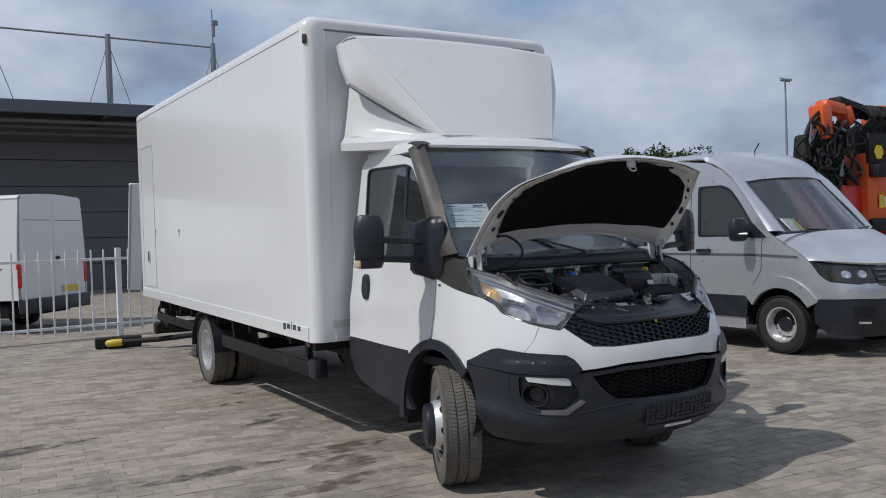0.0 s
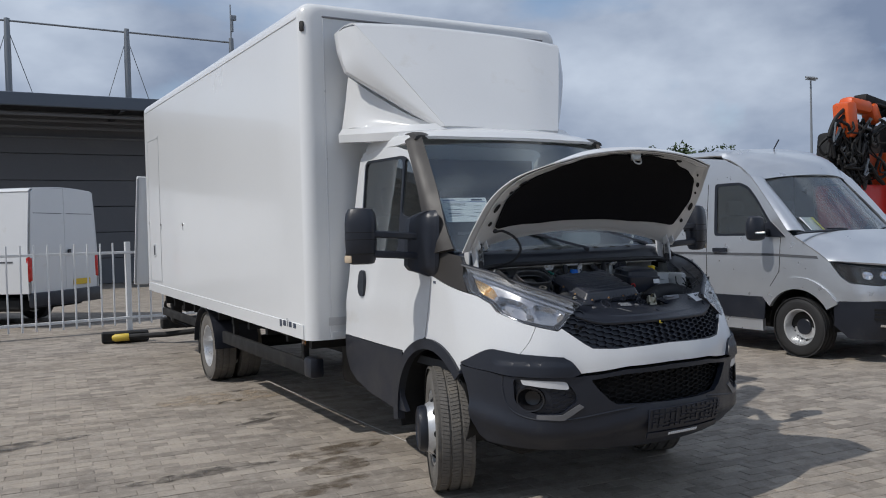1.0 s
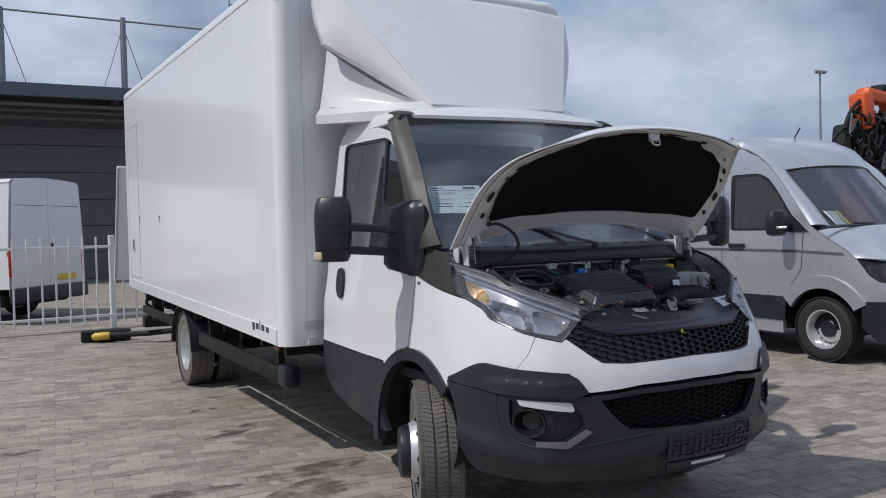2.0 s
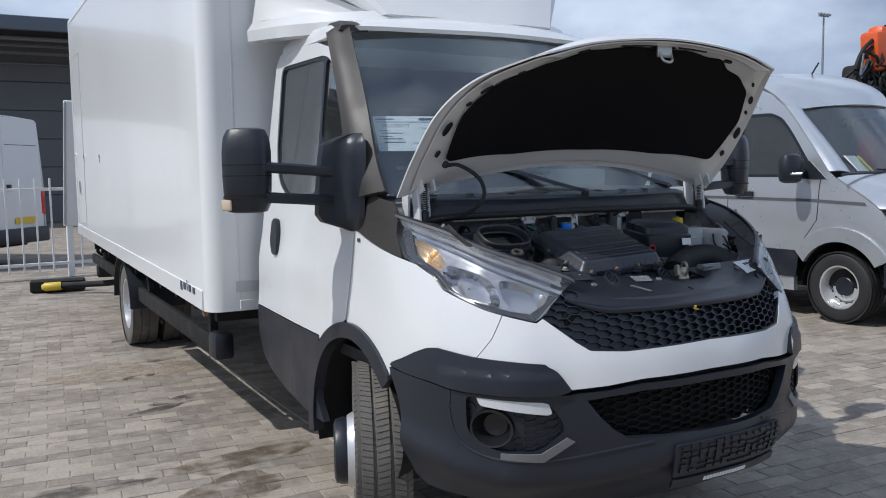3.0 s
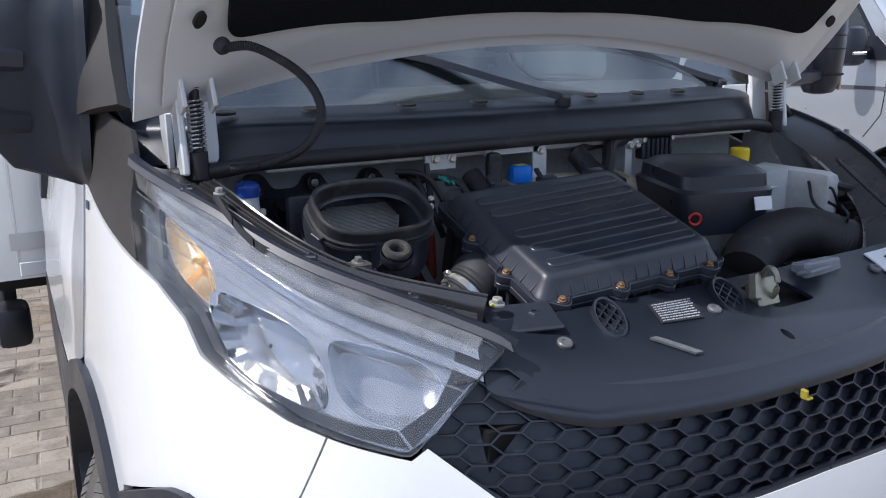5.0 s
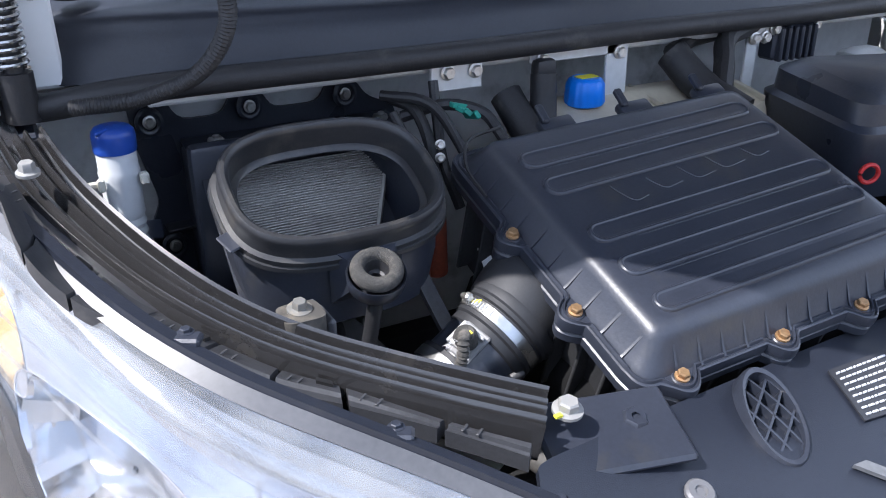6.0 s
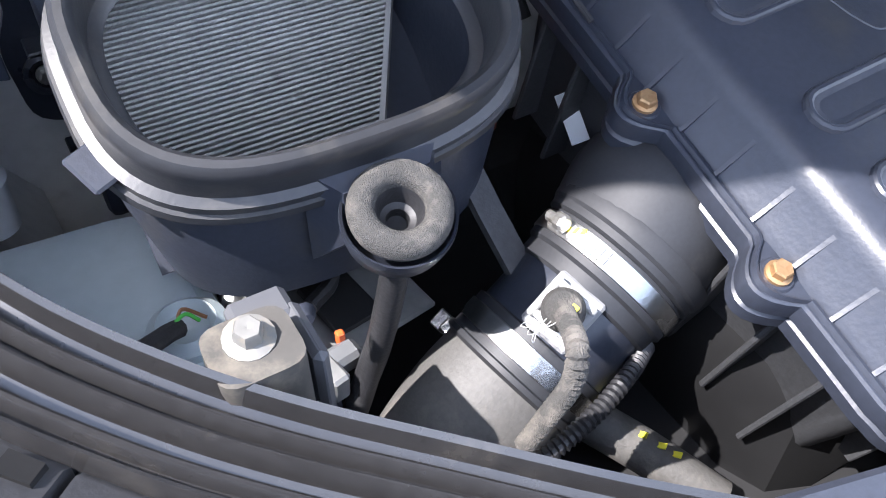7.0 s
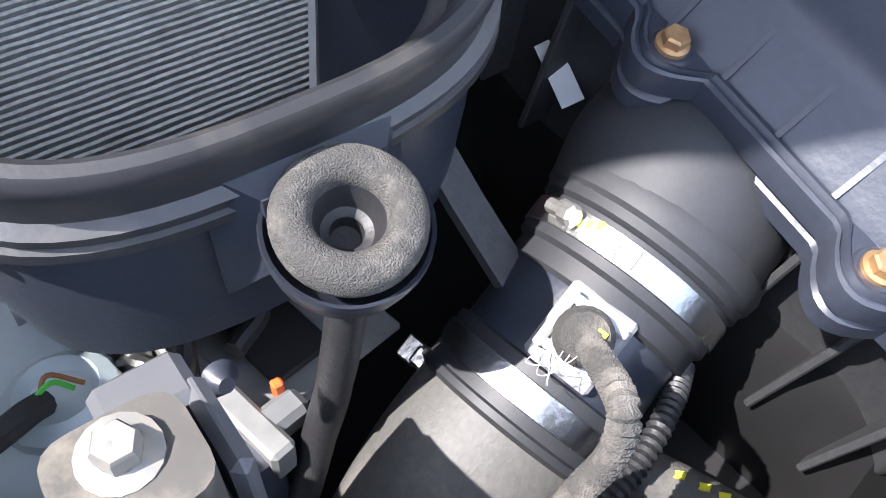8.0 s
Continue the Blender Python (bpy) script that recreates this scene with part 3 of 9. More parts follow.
for s in (1, -1):
    a, b = (door_out, win_hole) if s > 0 else (flip(door_out), flip(win_hole))
    door = part("door", sheet([a, b], lambda u, z, d: body(u, z, 0.002 + d + 0.012 * math.exp(-((z - 1.06) / 0.10) ** 2) * min(1, max(0, (abs(u) - 1.75) / 0.3))), 0.05, 0.05, 0.02), WHITE, truck, "white cab door")
    DOORS[s] = door
    glass_l = soft([(2.79, 2.045), (2.17, 2.03), (2.17, 1.42), (2.60, 1.41), (2.73, 1.48), (2.79, 1.62)], 0.05)
    quarter = soft([(2.14, 2.03), (2.06, 2.0), (1.95, 1.84), (1.82, 1.66), (1.90, 1.62), (2.14, 1.66)], 0.04)
    for nm, lp in (("window", glass_l), ("quarter_window", quarter)):
        ob = part(nm, sheet([lp if s > 0 else flip(lp)], proud(-0.012), 0.1, 0.1, 0.004), WINDOW, door, "tinted side glass")
        ob.visible_shadow = False
    frame_l = [win_hole if s > 0 else flip(win_hole), glass_l if s > 0 else flip(glass_l), quarter if s > 0 else flip(quarter)]
    part("window_frame", sheet(frame_l, proud(-0.003), 0.1, 0.1, 0.012), BLACKPL, door)
    hd = soft([(2.63, 1.10), (2.70, 1.10), (2.745, 1.16), (2.735, 1.27), (2.67, 1.29), (2.635, 1.22)], 0.03)
    part("handle", sheet([hd if s > 0 else flip(hd)], lambda u, z, d: body(u, z, 0.026 + d * 1.5), 0.02, 0.03, 0.012), BLACKPL, door, "black recessed door handle")
    # sill and step, with a strip along the top
    sill = [(1.985, 0.797), (2.03, 0.70), (2.04, 0.60), (2.02, 0.50), (1.95, 0.42), (2.10, 0.41), (2.50, 0.45), (2.75, 0.50), (2.88, 0.56), (2.95, 0.66), (2.966, 0.806), (2.40, 0.799)]
    part("sill_panel", sheet([sill if s > 0 else flip(sill)], proud(0.003), 0.08, 0.05, 0.03), BLACKPL, truck, "black plastic sill panel")
    # wheel arch trim
    lip = [(1.64 + 0.475 * math.cos(t), 0.42 + 0.487 * math.sin(t)) for t in np.linspace(-0.15, 2.40, 30)] + [(1.64 + 0.41 * math.cos(t), 0.42 + 0.425 * math.sin(t)) for t in np.linspace(2.40, -0.15, 30)]
    part("arch_trim", sheet([lip if s > 0 else flip(lip)], proud(0.016), 0.06, 0.06, 0.05), BLACKPL, truck, "black wheel arch trim")
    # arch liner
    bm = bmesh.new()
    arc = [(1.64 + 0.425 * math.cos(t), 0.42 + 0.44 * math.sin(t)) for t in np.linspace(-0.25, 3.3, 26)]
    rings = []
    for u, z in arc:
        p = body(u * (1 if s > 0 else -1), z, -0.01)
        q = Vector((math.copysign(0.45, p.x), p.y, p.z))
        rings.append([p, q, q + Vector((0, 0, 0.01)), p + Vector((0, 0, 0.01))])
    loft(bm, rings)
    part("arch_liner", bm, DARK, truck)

# bumper wing flaps
flap = [(1.290, 0.808), (1.124, 0.879), (1.065, 0.900), (1.022, 0.906), (0.961, 0.900), (0.87, 0.888), (0.74, 0.881), (0.640, 0.872), (0.596, 0.850), (0.546, 0.787), (0.597, 0.772), (0.75, 0.772), (0.917, 0.776), (1.064, 0.790), (1.20, 0.795)]
for s in (1, -1):
    part("bumper_flap", sheet([soft(flap if s > 0 else flip(flap), 0.012, 2)], lambda u, z, d: body(u, z, 0.014 + d + 0.006 * (1 if z < 0.835 and abs(u) < 1.0 else 0)), 0.03, 0.015, 0.02), BLACKPL, truck, "black moulded bumper corner")
# bumper
bump_half = [(0, 0.800), (0.30, 0.796), (0.42, 0.780), (0.545, 0.772), (0.75, 0.768), (0.917, 0.770), (1.064, 0.785), (1.22, 0.793), (1.292, 0.797), (1.235, 0.70), (1.20, 0.60), (1.19, 0.52), (1.12, 0.43), (1.05, 0.395), (0.8, 0.375), (0.5, 0.36), (0, 0.35)]
low_half = [(0, 0.778), (0.30, 0.774), (0.42, 0.762), (0.495, 0.752), (0.455, 0.70), (0.40, 0.645), (0.35, 0.615), (0.2, 0.608), (0, 0.608)]
fog_hole = [(0.905, 0.760), (0.76, 0.756), (0.628, 0.750), (0.580, 0.690), (0.568, 0.645), (0.655, 0.580), (0.776, 0.580), (0.856, 0.602), (0.900, 0.645)]


def bumper_skin(u, z, d):
    k = 0.020 * math.exp(-((z - (0.515 + 0.05 * math.cos(u * 5))) / 0.05) ** 2)
    lip = 0.03 * max(0, (0.50 - z) / 0.15)
    return body(u, z, 0.010 + d + k - lip)


bumper = part("front_bumper", sheet([mirror_loop(bump_half), mirror_loop(low_half)[::-1], soft(fog_hole, 0.02, 2), soft(flip(fog_hole), 0.02, 2)], bumper_skin, 0.04, 0.025, 0.03), BLACKPL, truck, "black textured plastic front bumper")
# lower intake: frame lip, back wall and honeycomb
part("intake_back", sheet([mirror_loop([(0, 0.80), (0.5, 0.78), (0.5, 0.6), (0, 0.58)])], proud(-0.07), 0.08, 0.08, 0.006), DARK, bumper)


def honeycomb(inside, f, cu, cv, width, parent, name, back, material):
    """A net of stretched hexagon bars laid on f, kept to cells whose middle is inside."""
    bm = bmesh.new()
    done = set()
    nu, nv = int(2.0 / cu), int(0.6 / cv)
    for i in range(-nu, nu + 1):
        for j in range(-nv, nv + 1):
            cx, cy = i * cu * 1.5, j * cv * 2 + (cv if i % 2 else 0)
            if not inside(cx, cy):
                continue
            pts = [(cx + cu * 1.02, cy), (cx + cu * 0.48, cy + cv), (cx - cu * 0.48, cy + cv), (cx - cu * 1.02, cy), (cx - cu * 0.48, cy - cv), (cx + cu * 0.48, cy - cv)]
            for k in range(6):
                a, b = pts[k], pts[(k + 1) % 6]
                key = (round((a[0] + b[0]) * 200), round((a[1] + b[1]) * 200))
                if key in done:
                    continue
                done.add(key)
                d = Vector((b[0] - a[0], b[1] - a[1]))
                n = Vector((-d.y, d.x)).normalized() * width / 2
                ring = []
                for p in (a, b):
                    ring.append([f(p[0] - n.x, p[1] - n.y, -back), f(p[0] - n.x * 0.6, p[1] - n.y * 0.6, 0), f(p[0] + n.x * 0.6, p[1] + n.y * 0.6, 0), f(p[0] + n.x, p[1] + n.y, -back)])
                loft(bm, ring)
    return part(name, bm, material, parent)


def in_loop(loop):
    def test(x, y):
        c = False
        for i in range(len(loop)):
            (x0, y0), (x1, y1) = loop[i - 1], loop[i]
            if (y0 > y) != (y1 > y) and x < (x1 - x0) * (y - y0) / (y1 - y0) + x0:
                c = not c
        return c
    return test


low_test = in_loop(mirror_loop(low_half))
honeycomb(lambda u, v: low_test(u, v + 0.69), lambda u, v, d: body(u, v + 0.69, -0.035 + d), 0.0300, 0.0128, 0.005, bumper, "lower_mesh", 0.016, DARK)

# fog lamp panels
CLEARWHITE = mat("milky_lamp_lens", (0.62, 0.63, 0.64), 0.22, var=0.06, coat=0.4)
for s in (1, -1):
    F = (lambda lp: lp) if s > 0 else flip
    big = [(u + (0.01 if u > 0.75 else -0.01), v + (0.008 if v > 0.67 else -0.008)) for u, v in fog_hole]
    ring_hole = [(0.815 + 0.078 * math.cos(t), 0.655 + 0.066 * math.sin(t)) for t in np.linspace(0, 2 * math.pi, 32)[:-1]]
    panel = part("fog_panel", sheet([F(big), F(ring_hole)], proud(-0.012), 0.04, 0.03, 0.01), BLACKPL, bumper, "black fog lamp surround with hexagon relief")
    test = in_loop(fog_hole)
    honeycomb(lambda u, v: test(abs(u), v + 0.66) and math.hypot(abs(u) - 0.815, v + 0.005) > 0.10 and v + 0.66 < 0.73 and u * s > 0, lambda u, v, d: body(u, v + 0.66, -0.006 + d), 0.024, 0.012, 0.004, panel, "hexagon_relief", 0.010, BLACKPL)
    # ring and bowl
    bm = bmesh.new()
    rr = [(0.078, 0.066, 0.004), (0.075, 0.063, 0.010), (0.068, 0.057, 0.008), (0.058, 0.049, -0.02), (0.045, 0.038, -0.045), (0.020, 0.017, -0.05), (0.001, 0.001, -0.05)]
    rings = [[body(s * (0.815 + a * math.cos(t)), 0.655 + b * math.sin(t), d) for t in np.linspace(0, 2 * math.pi, 32)[:-1]] for a, b, d in rr]
    loft(bm, rings, True, False)
    part("fog_lamp", bm, mat("gloss_black_bowl", (0.015, 0.015, 0.017), 0.22, var=0.1), panel, "round fog lamp blank in glossy black")
    drl = soft([(0.869, 0.764), (0.629, 0.758), (0.612, 0.712), (0.625, 0.706), (0.853, 0.732)], 0.008, 2)
    part("daylight_lamp", sheet([F(drl)], proud(0.008), 0.04, 0.02, 0.02), CLEARWHITE, panel, "white daytime running lamp strip")
    fin = [(0.78, 0.577), (0.650, 0.578), (0.562, 0.630), (0.536, 0.615), (0.640, 0.549), (0.78, 0.557)]
    part("trim_fin", sheet([F(fin)], proud(0.016), 0.04, 0.02, 0.012), mat("grey_trim", (0.16, 0.16, 0.165), 0.4), panel, "grey trim fin")

# pressed lines in the bumper
for s in (1, -1):
    for line, off in ((((0.965, 0.775), (0.966, 0.70), (0.944, 0.624), (0.892, 0.581), (0.808, 0.557), (0.707, 0.55), (0.561, 0.557), (0.415, 0.580), (0.26, 0.598)), 0.006), (((0.970, 0.797), (0.931, 0.829), (0.88, 0.843), (0.794, 0.839), (0.667, 0.832), (0.643, 0.821)), 0.006)):
        bm = bmesh.new()
        path = [bumper_skin(s * p.x, p.y, off - 0.008) for p in spline([(a, b, 0) for a, b in line], 6)]
        sweep(bm, path, circle(0.006, 8))
        part("pressed_line", bm, BLACKPL, bumper)

# number plate carrier, empty
bm = sheet([soft([(-0.185, 0.470), (0.345, 0.470), (0.345, 0.582), (-0.185, 0.582)], 0.008, 2)], proud(0.040), 0.05, 0.05, 0.012)
plate = part("plate_carrier", bm, BLACKPL, truck, "empty black number plate carrier")
rnd = random.Random(4)
for i in range(5):
    for j in range(14):
        u, z = -0.165 + j * 0.0375, 0.487 + i * 0.0195
        w, hh = rnd.choice(((0.030, 0.004), (0.005, 0.016), (0.022, 0.010), (0.030, 0.012)))
        bm = sheet([[(u, z), (u + w, z), (u + w, z + hh), (u, z + hh)]], proud(0.046), 0.2, 0.2, 0.008)
        part("clip_rib", bm, BLACKPL, plate)
bm = sheet([soft([(-0.185, 0.437), (0.345, 0.437), (0.345, 0.466), (-0.185, 0.466)], 0.004, 2)], proud(0.047), 0.05, 0.05, 0.012)
strip = part("plate_strip", bm, BLACKPL, plate)
for k in range(14):
    u = -0.05 + k * 0.0150
    bm = sheet([[(u, 0.445), (u + 0.010, 0.445), (u + 0.0115, 0.458), (u + 0.0015, 0.458)]], proud(0.050), 0.2, 0.2, 0.004)
    part("print_bar", bm, PAPER, strip)

# upper grille: backing and honeycomb
gr_half = [(0, 0.905), (0.35, 0.897), (0.475, 0.905), (0.53, 0.945), (0.63, 1.012), (0.56, 1.075), (0.50, 1.13), (0.40, 1.085), (0, 1.085)]
grille = part("grille", sheet([mirror_loop(gr_half)], proud(-0.030), 0.05, 0.05, 0.006), BAYPL, truck, "black honeycomb radiator grille")
rim_out = [(0, 0.918), (0.35, 0.908), (0.475, 0.915), (0.52, 0.942), (0.628, 1.014), (0.565, 1.075), (0.50, 1.12)]
g_test = in_loop(mirror_loop([(0, 0.90), (0.35, 0.893), (0.475, 0.903), (0.54, 0.95), (0.63, 1.01), (0.56, 1.07), (0.50, 1.10), (0.40, 1.036), (0, 1.030)]))
honeycomb(lambda u, v: g_test(u, v + 0.98), lambda u, v, d: body(u, v + 0.98, -0.012 + d), 0.0305, 0.0130, 0.0042, grille, "honeycomb", 0.022, BLACKPL)
bm = bmesh.new()
for s in (1, -1):
    loft(bm, [[body(s * u, z, -0.03), body(s * u, z, -0.002), body(s * u, z + 0.006, -0.002), body(s * u, z + 0.006, -0.03)] for u, z in [(0.001, 0.914), (0.15, 0.911), (0.35, 0.905), (0.475, 0.913), (0.52, 0.942), (0.628, 1.014)]])
part("grille_rim", bm, BLACKPL, grille)
# radiator mesh inside
bm = bmesh.new()
slab(bm, (1.0, 0.03, 0.46), pose(0, 3.17, 0.80))
part("radiator", bm, DARK, truck)

# side cowl panels in dark grey, from headlamp to pillar foot
cowl_side = [(1.090, 1.352), (1.140, 1.282), (1.145, 1.197), (1.39, 1.240), (1.640, 1.285), (1.645, 1.41), (1.40, 1.447), (1.09, 1.40)]
for s in (1, -1):
    part("pillar_foot", sheet([cowl_side if s > 0 else flip(cowl_side)], proud(-0.002), 0.05, 0.04, 0.01), GREYPILLAR, truck, "dark grey panel at the foot of the windscreen pillar")
    rows = [[(-s * 0.856, 4.035, 1.41), (-s * 0.857, 4.115, 1.55), (-s * 0.836, 4.24, 1.78), (-s * 0.79, 4.47, 2.07), (-s * 0.775, 4.53, 2.12)],
            [(-s * 0.842, 3.965, 1.42), (-s * 0.842, 4.06, 1.56), (-s * 0.815, 4.20, 1.79), (-s * 0.76, 4.45, 2.10), (-s * 0.745, 4.50, 2.14)],
            [(-s * 0.80, 3.89, 1.43), (-s * 0.795, 3.99, 1.56), (-s * 0.765, 4.15, 1.79), (-s * 0.715, 4.41, 2.10), (-s * 0.70, 4.46, 2.145)]]
    part("windscreen_pillar", patch(rows, 5, 0.03 * s), GREYPILLAR, truck, "dark grey windscreen pillar")
# windscreen
rows = [[(-0.80, 3.91, 1.42), (-0.45, 3.86, 1.42), (0, 3.84, 1.42), (0.45, 3.86, 1.42), (0.80, 3.91, 1.42)],
        [(-0.765, 4.16, 1.79), (-0.43, 4.07, 1.79), (0, 4.03, 1.79), (0.43, 4.07, 1.79), (0.765, 4.16, 1.79)],
        [(-0.71, 4.42, 2.10), (-0.40, 4.33, 2.115), (0, 4.295, 2.12), (0.40, 4.33, 2.115), (0.71, 4.42, 2.10)]]
ws = part("windscreen", patch(rows, 6, 0.006), SCREEN, truck, "tinted curved windscreen")
ws.visible_shadow = False
# roof
rows = [[(-0.765, 4.49, 2.118), (-0.70, 4.44, 2.145), (-0.38, 4.345, 2.14), (0, 4.305, 2.14), (0.38, 4.345, 2.14), (0.70, 4.44, 2.145), (0.765, 4.49, 2.118)],
        [(-0.766, 4.60, 2.118), (-0.715, 4.57, 2.18), (-0.38, 4.52, 2.215), (0, 4.50, 2.22), (0.38, 4.52, 2.215), (0.715, 4.57, 2.18), (0.766, 4.60, 2.118)],
        [(-0.766, 4.95, 2.118), (-0.715, 4.95, 2.195), (-0.38, 5.0, 2.24), (0, 5.0, 2.25), (0.38, 5.0, 2.24), (0.715, 4.95, 2.195), (0.766, 4.95, 2.118)],
        [(-0.766, 5.18, 2.10), (-0.715, 5.20, 2.18), (-0.38, 5.36, 2.21), (0, 5.36, 2.22), (0.38, 5.36, 2.21), (0.715, 5.20, 2.18), (0.766, 5.18, 2.10)]]
part("roof", patch(rows, 4, -0.02), WHITE, truck, "white cab roof")
# rear wall of the cab, floor, seats, dashboard
bm = bmesh.new()
slab(bm, (1.50, 0.03, 1.4), pose(0, 5.30, 1.4))
slab(bm, (1.70, 1.5, 0.05), pose(0, 4.6, 0.75))
part("cab_rear_wall", bm, INTERIOR, truck)
rows = [[(-0.78, 3.98, 1.40), (0, 3.84, 1.40), (0.78, 3.98, 1.40)], [(-0.80, 4.25, 1.42), (0, 4.2, 1.43), (0.80, 4.25, 1.42)], [(-0.80, 4.40, 1.25), (0, 4.38, 1.25), (0.80, 4.40, 1.25)], [(-0.80, 4.42, 0.9), (0, 4.42, 0.9), (0.80, 4.42, 0.9)]]
part("dashboard", patch(rows, 5, 0.02), INTERIOR, truck, "dark dashboard")
for x in (-0.5, 0.0, 0.5):
    bm = bmesh.new()
    slab(bm, (0.46, 0.14, 0.75), pose(x, 5.12, 1.30, -12), 0.06, 3)
    slab(bm, (0.28, 0.10, 0.20), pose(x, 5.22, 1.78, -10), 0.04, 3)
    slab(bm, (0.46, 0.5, 0.16), pose(x, 4.88, 0.95), 0.05, 3)
    part("seat", bm, INTERIOR, truck, "dark cab seat")

# roof marker lamps
for s in (-1, 1):
    bm = bmesh.new()
    rings = []
    for k in range(9):
        f = k / 8
        hh = 0.045 * math.sin(math.pi * (0.15 + 0.6 * f)) * (1 - 0.55 * f)
        y = 4.58 - 0.17 * (1 - f) + 0.02
        w2 = 0.070 * (1 - 0.15 * f)
        rings.append([Vector((s * 0.70 + dx * w2, y, 2.147 + 0.038 * f + dz * hh)) for dx, dz in ((-1, -0.3), (-0.85, 0.7), (-0.5, 1), (0.5, 1), (0.85, 0.7), (1, -0.3))])
    loft(bm, rings)
    part("marker_lamp", bm, GREYPILLAR, truck, "grey roof marker lamp")

# ---- roof air deflector ----
plate = [[(-0.47, 4.56, 2.255), (-0.2, 4.525, 2.25), (0.2, 4.525, 2.25), (0.47, 4.56, 2.255)],
         [(-0.675, 4.81, 2.63), (-0.3, 4.765, 2.635), (0.3, 4.765, 2.635), (0.675, 4.81, 2.63)],
         [(-0.88, 5.07, 3.0), (-0.4, 5.02, 3.015), (0.4, 5.02, 3.015), (0.88, 5.07, 3.0)]]
deflector = part("air_deflector", patch(plate, 6, 0.012), WHITE, truck, "white moulded roof air deflector")
lip = [[(-0.88, 5.072, 2.999), (-0.4, 5.022, 3.014), (0.4, 5.022, 3.014), (0.88, 5.072, 2.999)],
       [(-0.885, 5.12, 3.03), (-0.4, 5.07, 3.045), (0.4, 5.07, 3.045), (0.885, 5.12, 3.03)],
       [(-0.89, 5.26, 3.04), (-0.4, 5.24, 3.06), (0.4, 5.24, 3.06), (0.89, 5.26, 3.04)]]
part("top_lip", patch(lip, 4, 0.012), WHITE, deflector)
for s in (-1, 1):
    rows = [[(s * 0.47, 4.562, 2.254), (s * 0.482, 4.575, 2.252), (s * 0.495, 4.59, 2.25)],
            [(s * 0.60, 4.73, 2.50), (s * 0.67, 4.775, 2.47), (s * 0.72, 4.86, 2.475)],
            [(s * 0.74, 4.895, 2.75), (s * 0.85, 4.98, 2.715), (s * 0.925, 5.12, 2.685)],
            [(s * 0.82, 4.995, 2.89), (s * 0.90, 5.065, 2.87), (s * 0.945, 5.20, 2.85)],
            [(s * 0.88, 5.072, 2.999), (s * 0.925, 5.13, 2.995), (s * 0.95, 5.23, 2.985)]]
    part("deflector_flank", patch(rows, 4, 0.012 * s), WHITE, deflector)
    edge = [(0.495, 4.59, 2.25), (0.72, 4.86, 2.475), (0.925, 5.12, 2.685), (0.945, 5.20, 2.85), (0.95, 5.23, 2.985), (0.89, 5.24, 3.035)]
    bm = bmesh.new()
    loft(bm, [[(s * x, y, z), (s * (x + 0.006), y + 0.02, z), (s * (x - 0.01), y + 0.10, z + 0.004), (s * (x - 0.02), y + 0.10, z + 0.004), (s * (x - 0.012), y + 0.01, z)] for x, y, z in edge])
    part("flank_return", bm, WHITE, deflector)
    rows = [[(s * 0.46, 4.60, 2.25), (s * 0.60, 4.84, 2.36), (s * 0.74, 5.12, 2.54), (s * 0.80, 5.40, 2.70)],
            [(s * 0.52, 4.70, 2.25), (s * 0.66, 4.94, 2.31), (s * 0.78, 5.18, 2.41), (s * 0.83, 5.40, 2.48)],
            [(s * 0.62, 4.78, 2.23), (s * 0.77, 5.0, 2.26), (s * 0.84, 5.22, 2.30), (s * 0.86, 5.40, 2.30)]]
    part("deflector_cheek", patch(rows, 5, 0.012 * s), WHITE, deflector)
# collar round the roof
bm = bmesh.new()
path = spline([(-0.86, 5.40, 2.26), (-0.83, 5.0, 2.225), (-0.70, 4.76, 2.215), (-0.45, 4.60, 2.222), (0, 4.55, 2.232), (0.45, 4.60, 2.222), (0.70, 4.76, 2.215), (0.83, 5.0, 2.225), (0.86, 5.40, 2.26)], 6)
sweep(bm, path, [(-0.02, -0.05), (0.035, -0.045), (0.04, 0.01), (0.01, 0.055), (-0.06, 0.06), (-0.08, 0.0)])
part("deflector_collar", bm, WHITE, deflector)

# ---- bonnet, standing open ----
def net(rows):
    """A smooth surface f(u, v, d) over a small net, u and v from 0 to 1."""
    R = [[Vector(p) for p in r] for r in rows]

    def cr(p, t):
        k = len(p) - 1
        x = min(max(t, 0), 1) * k
        i = min(int(x), k - 1)
        x -= i
        b, c = p[i], p[i + 1]
        a = p[i - 1] if i else 2 * b - c
        d = p[i + 2] if i + 2 <= k else 2 * c - b
        return 0.5 * (2 * b + (c - a) * x + (2 * a - 5 * b + 4 * c - d) * x * x + (3 * b - a - 3 * c + d) * x ** 3)

    def at(u, v):
        return cr([cr(r, u) for r in R], v)

    def f(u, v, d=0.0):
        e = 0.004
        p = at(u, v)
        if d == 0:
            return p
        du, dv = at(min(u + e, 1), v) - at(max(u - e, 0), v), at(u, min(v + e, 1)) - at(u, max(v - e, 0))
        return p + du.cross(dv).normalized() * d
    return f


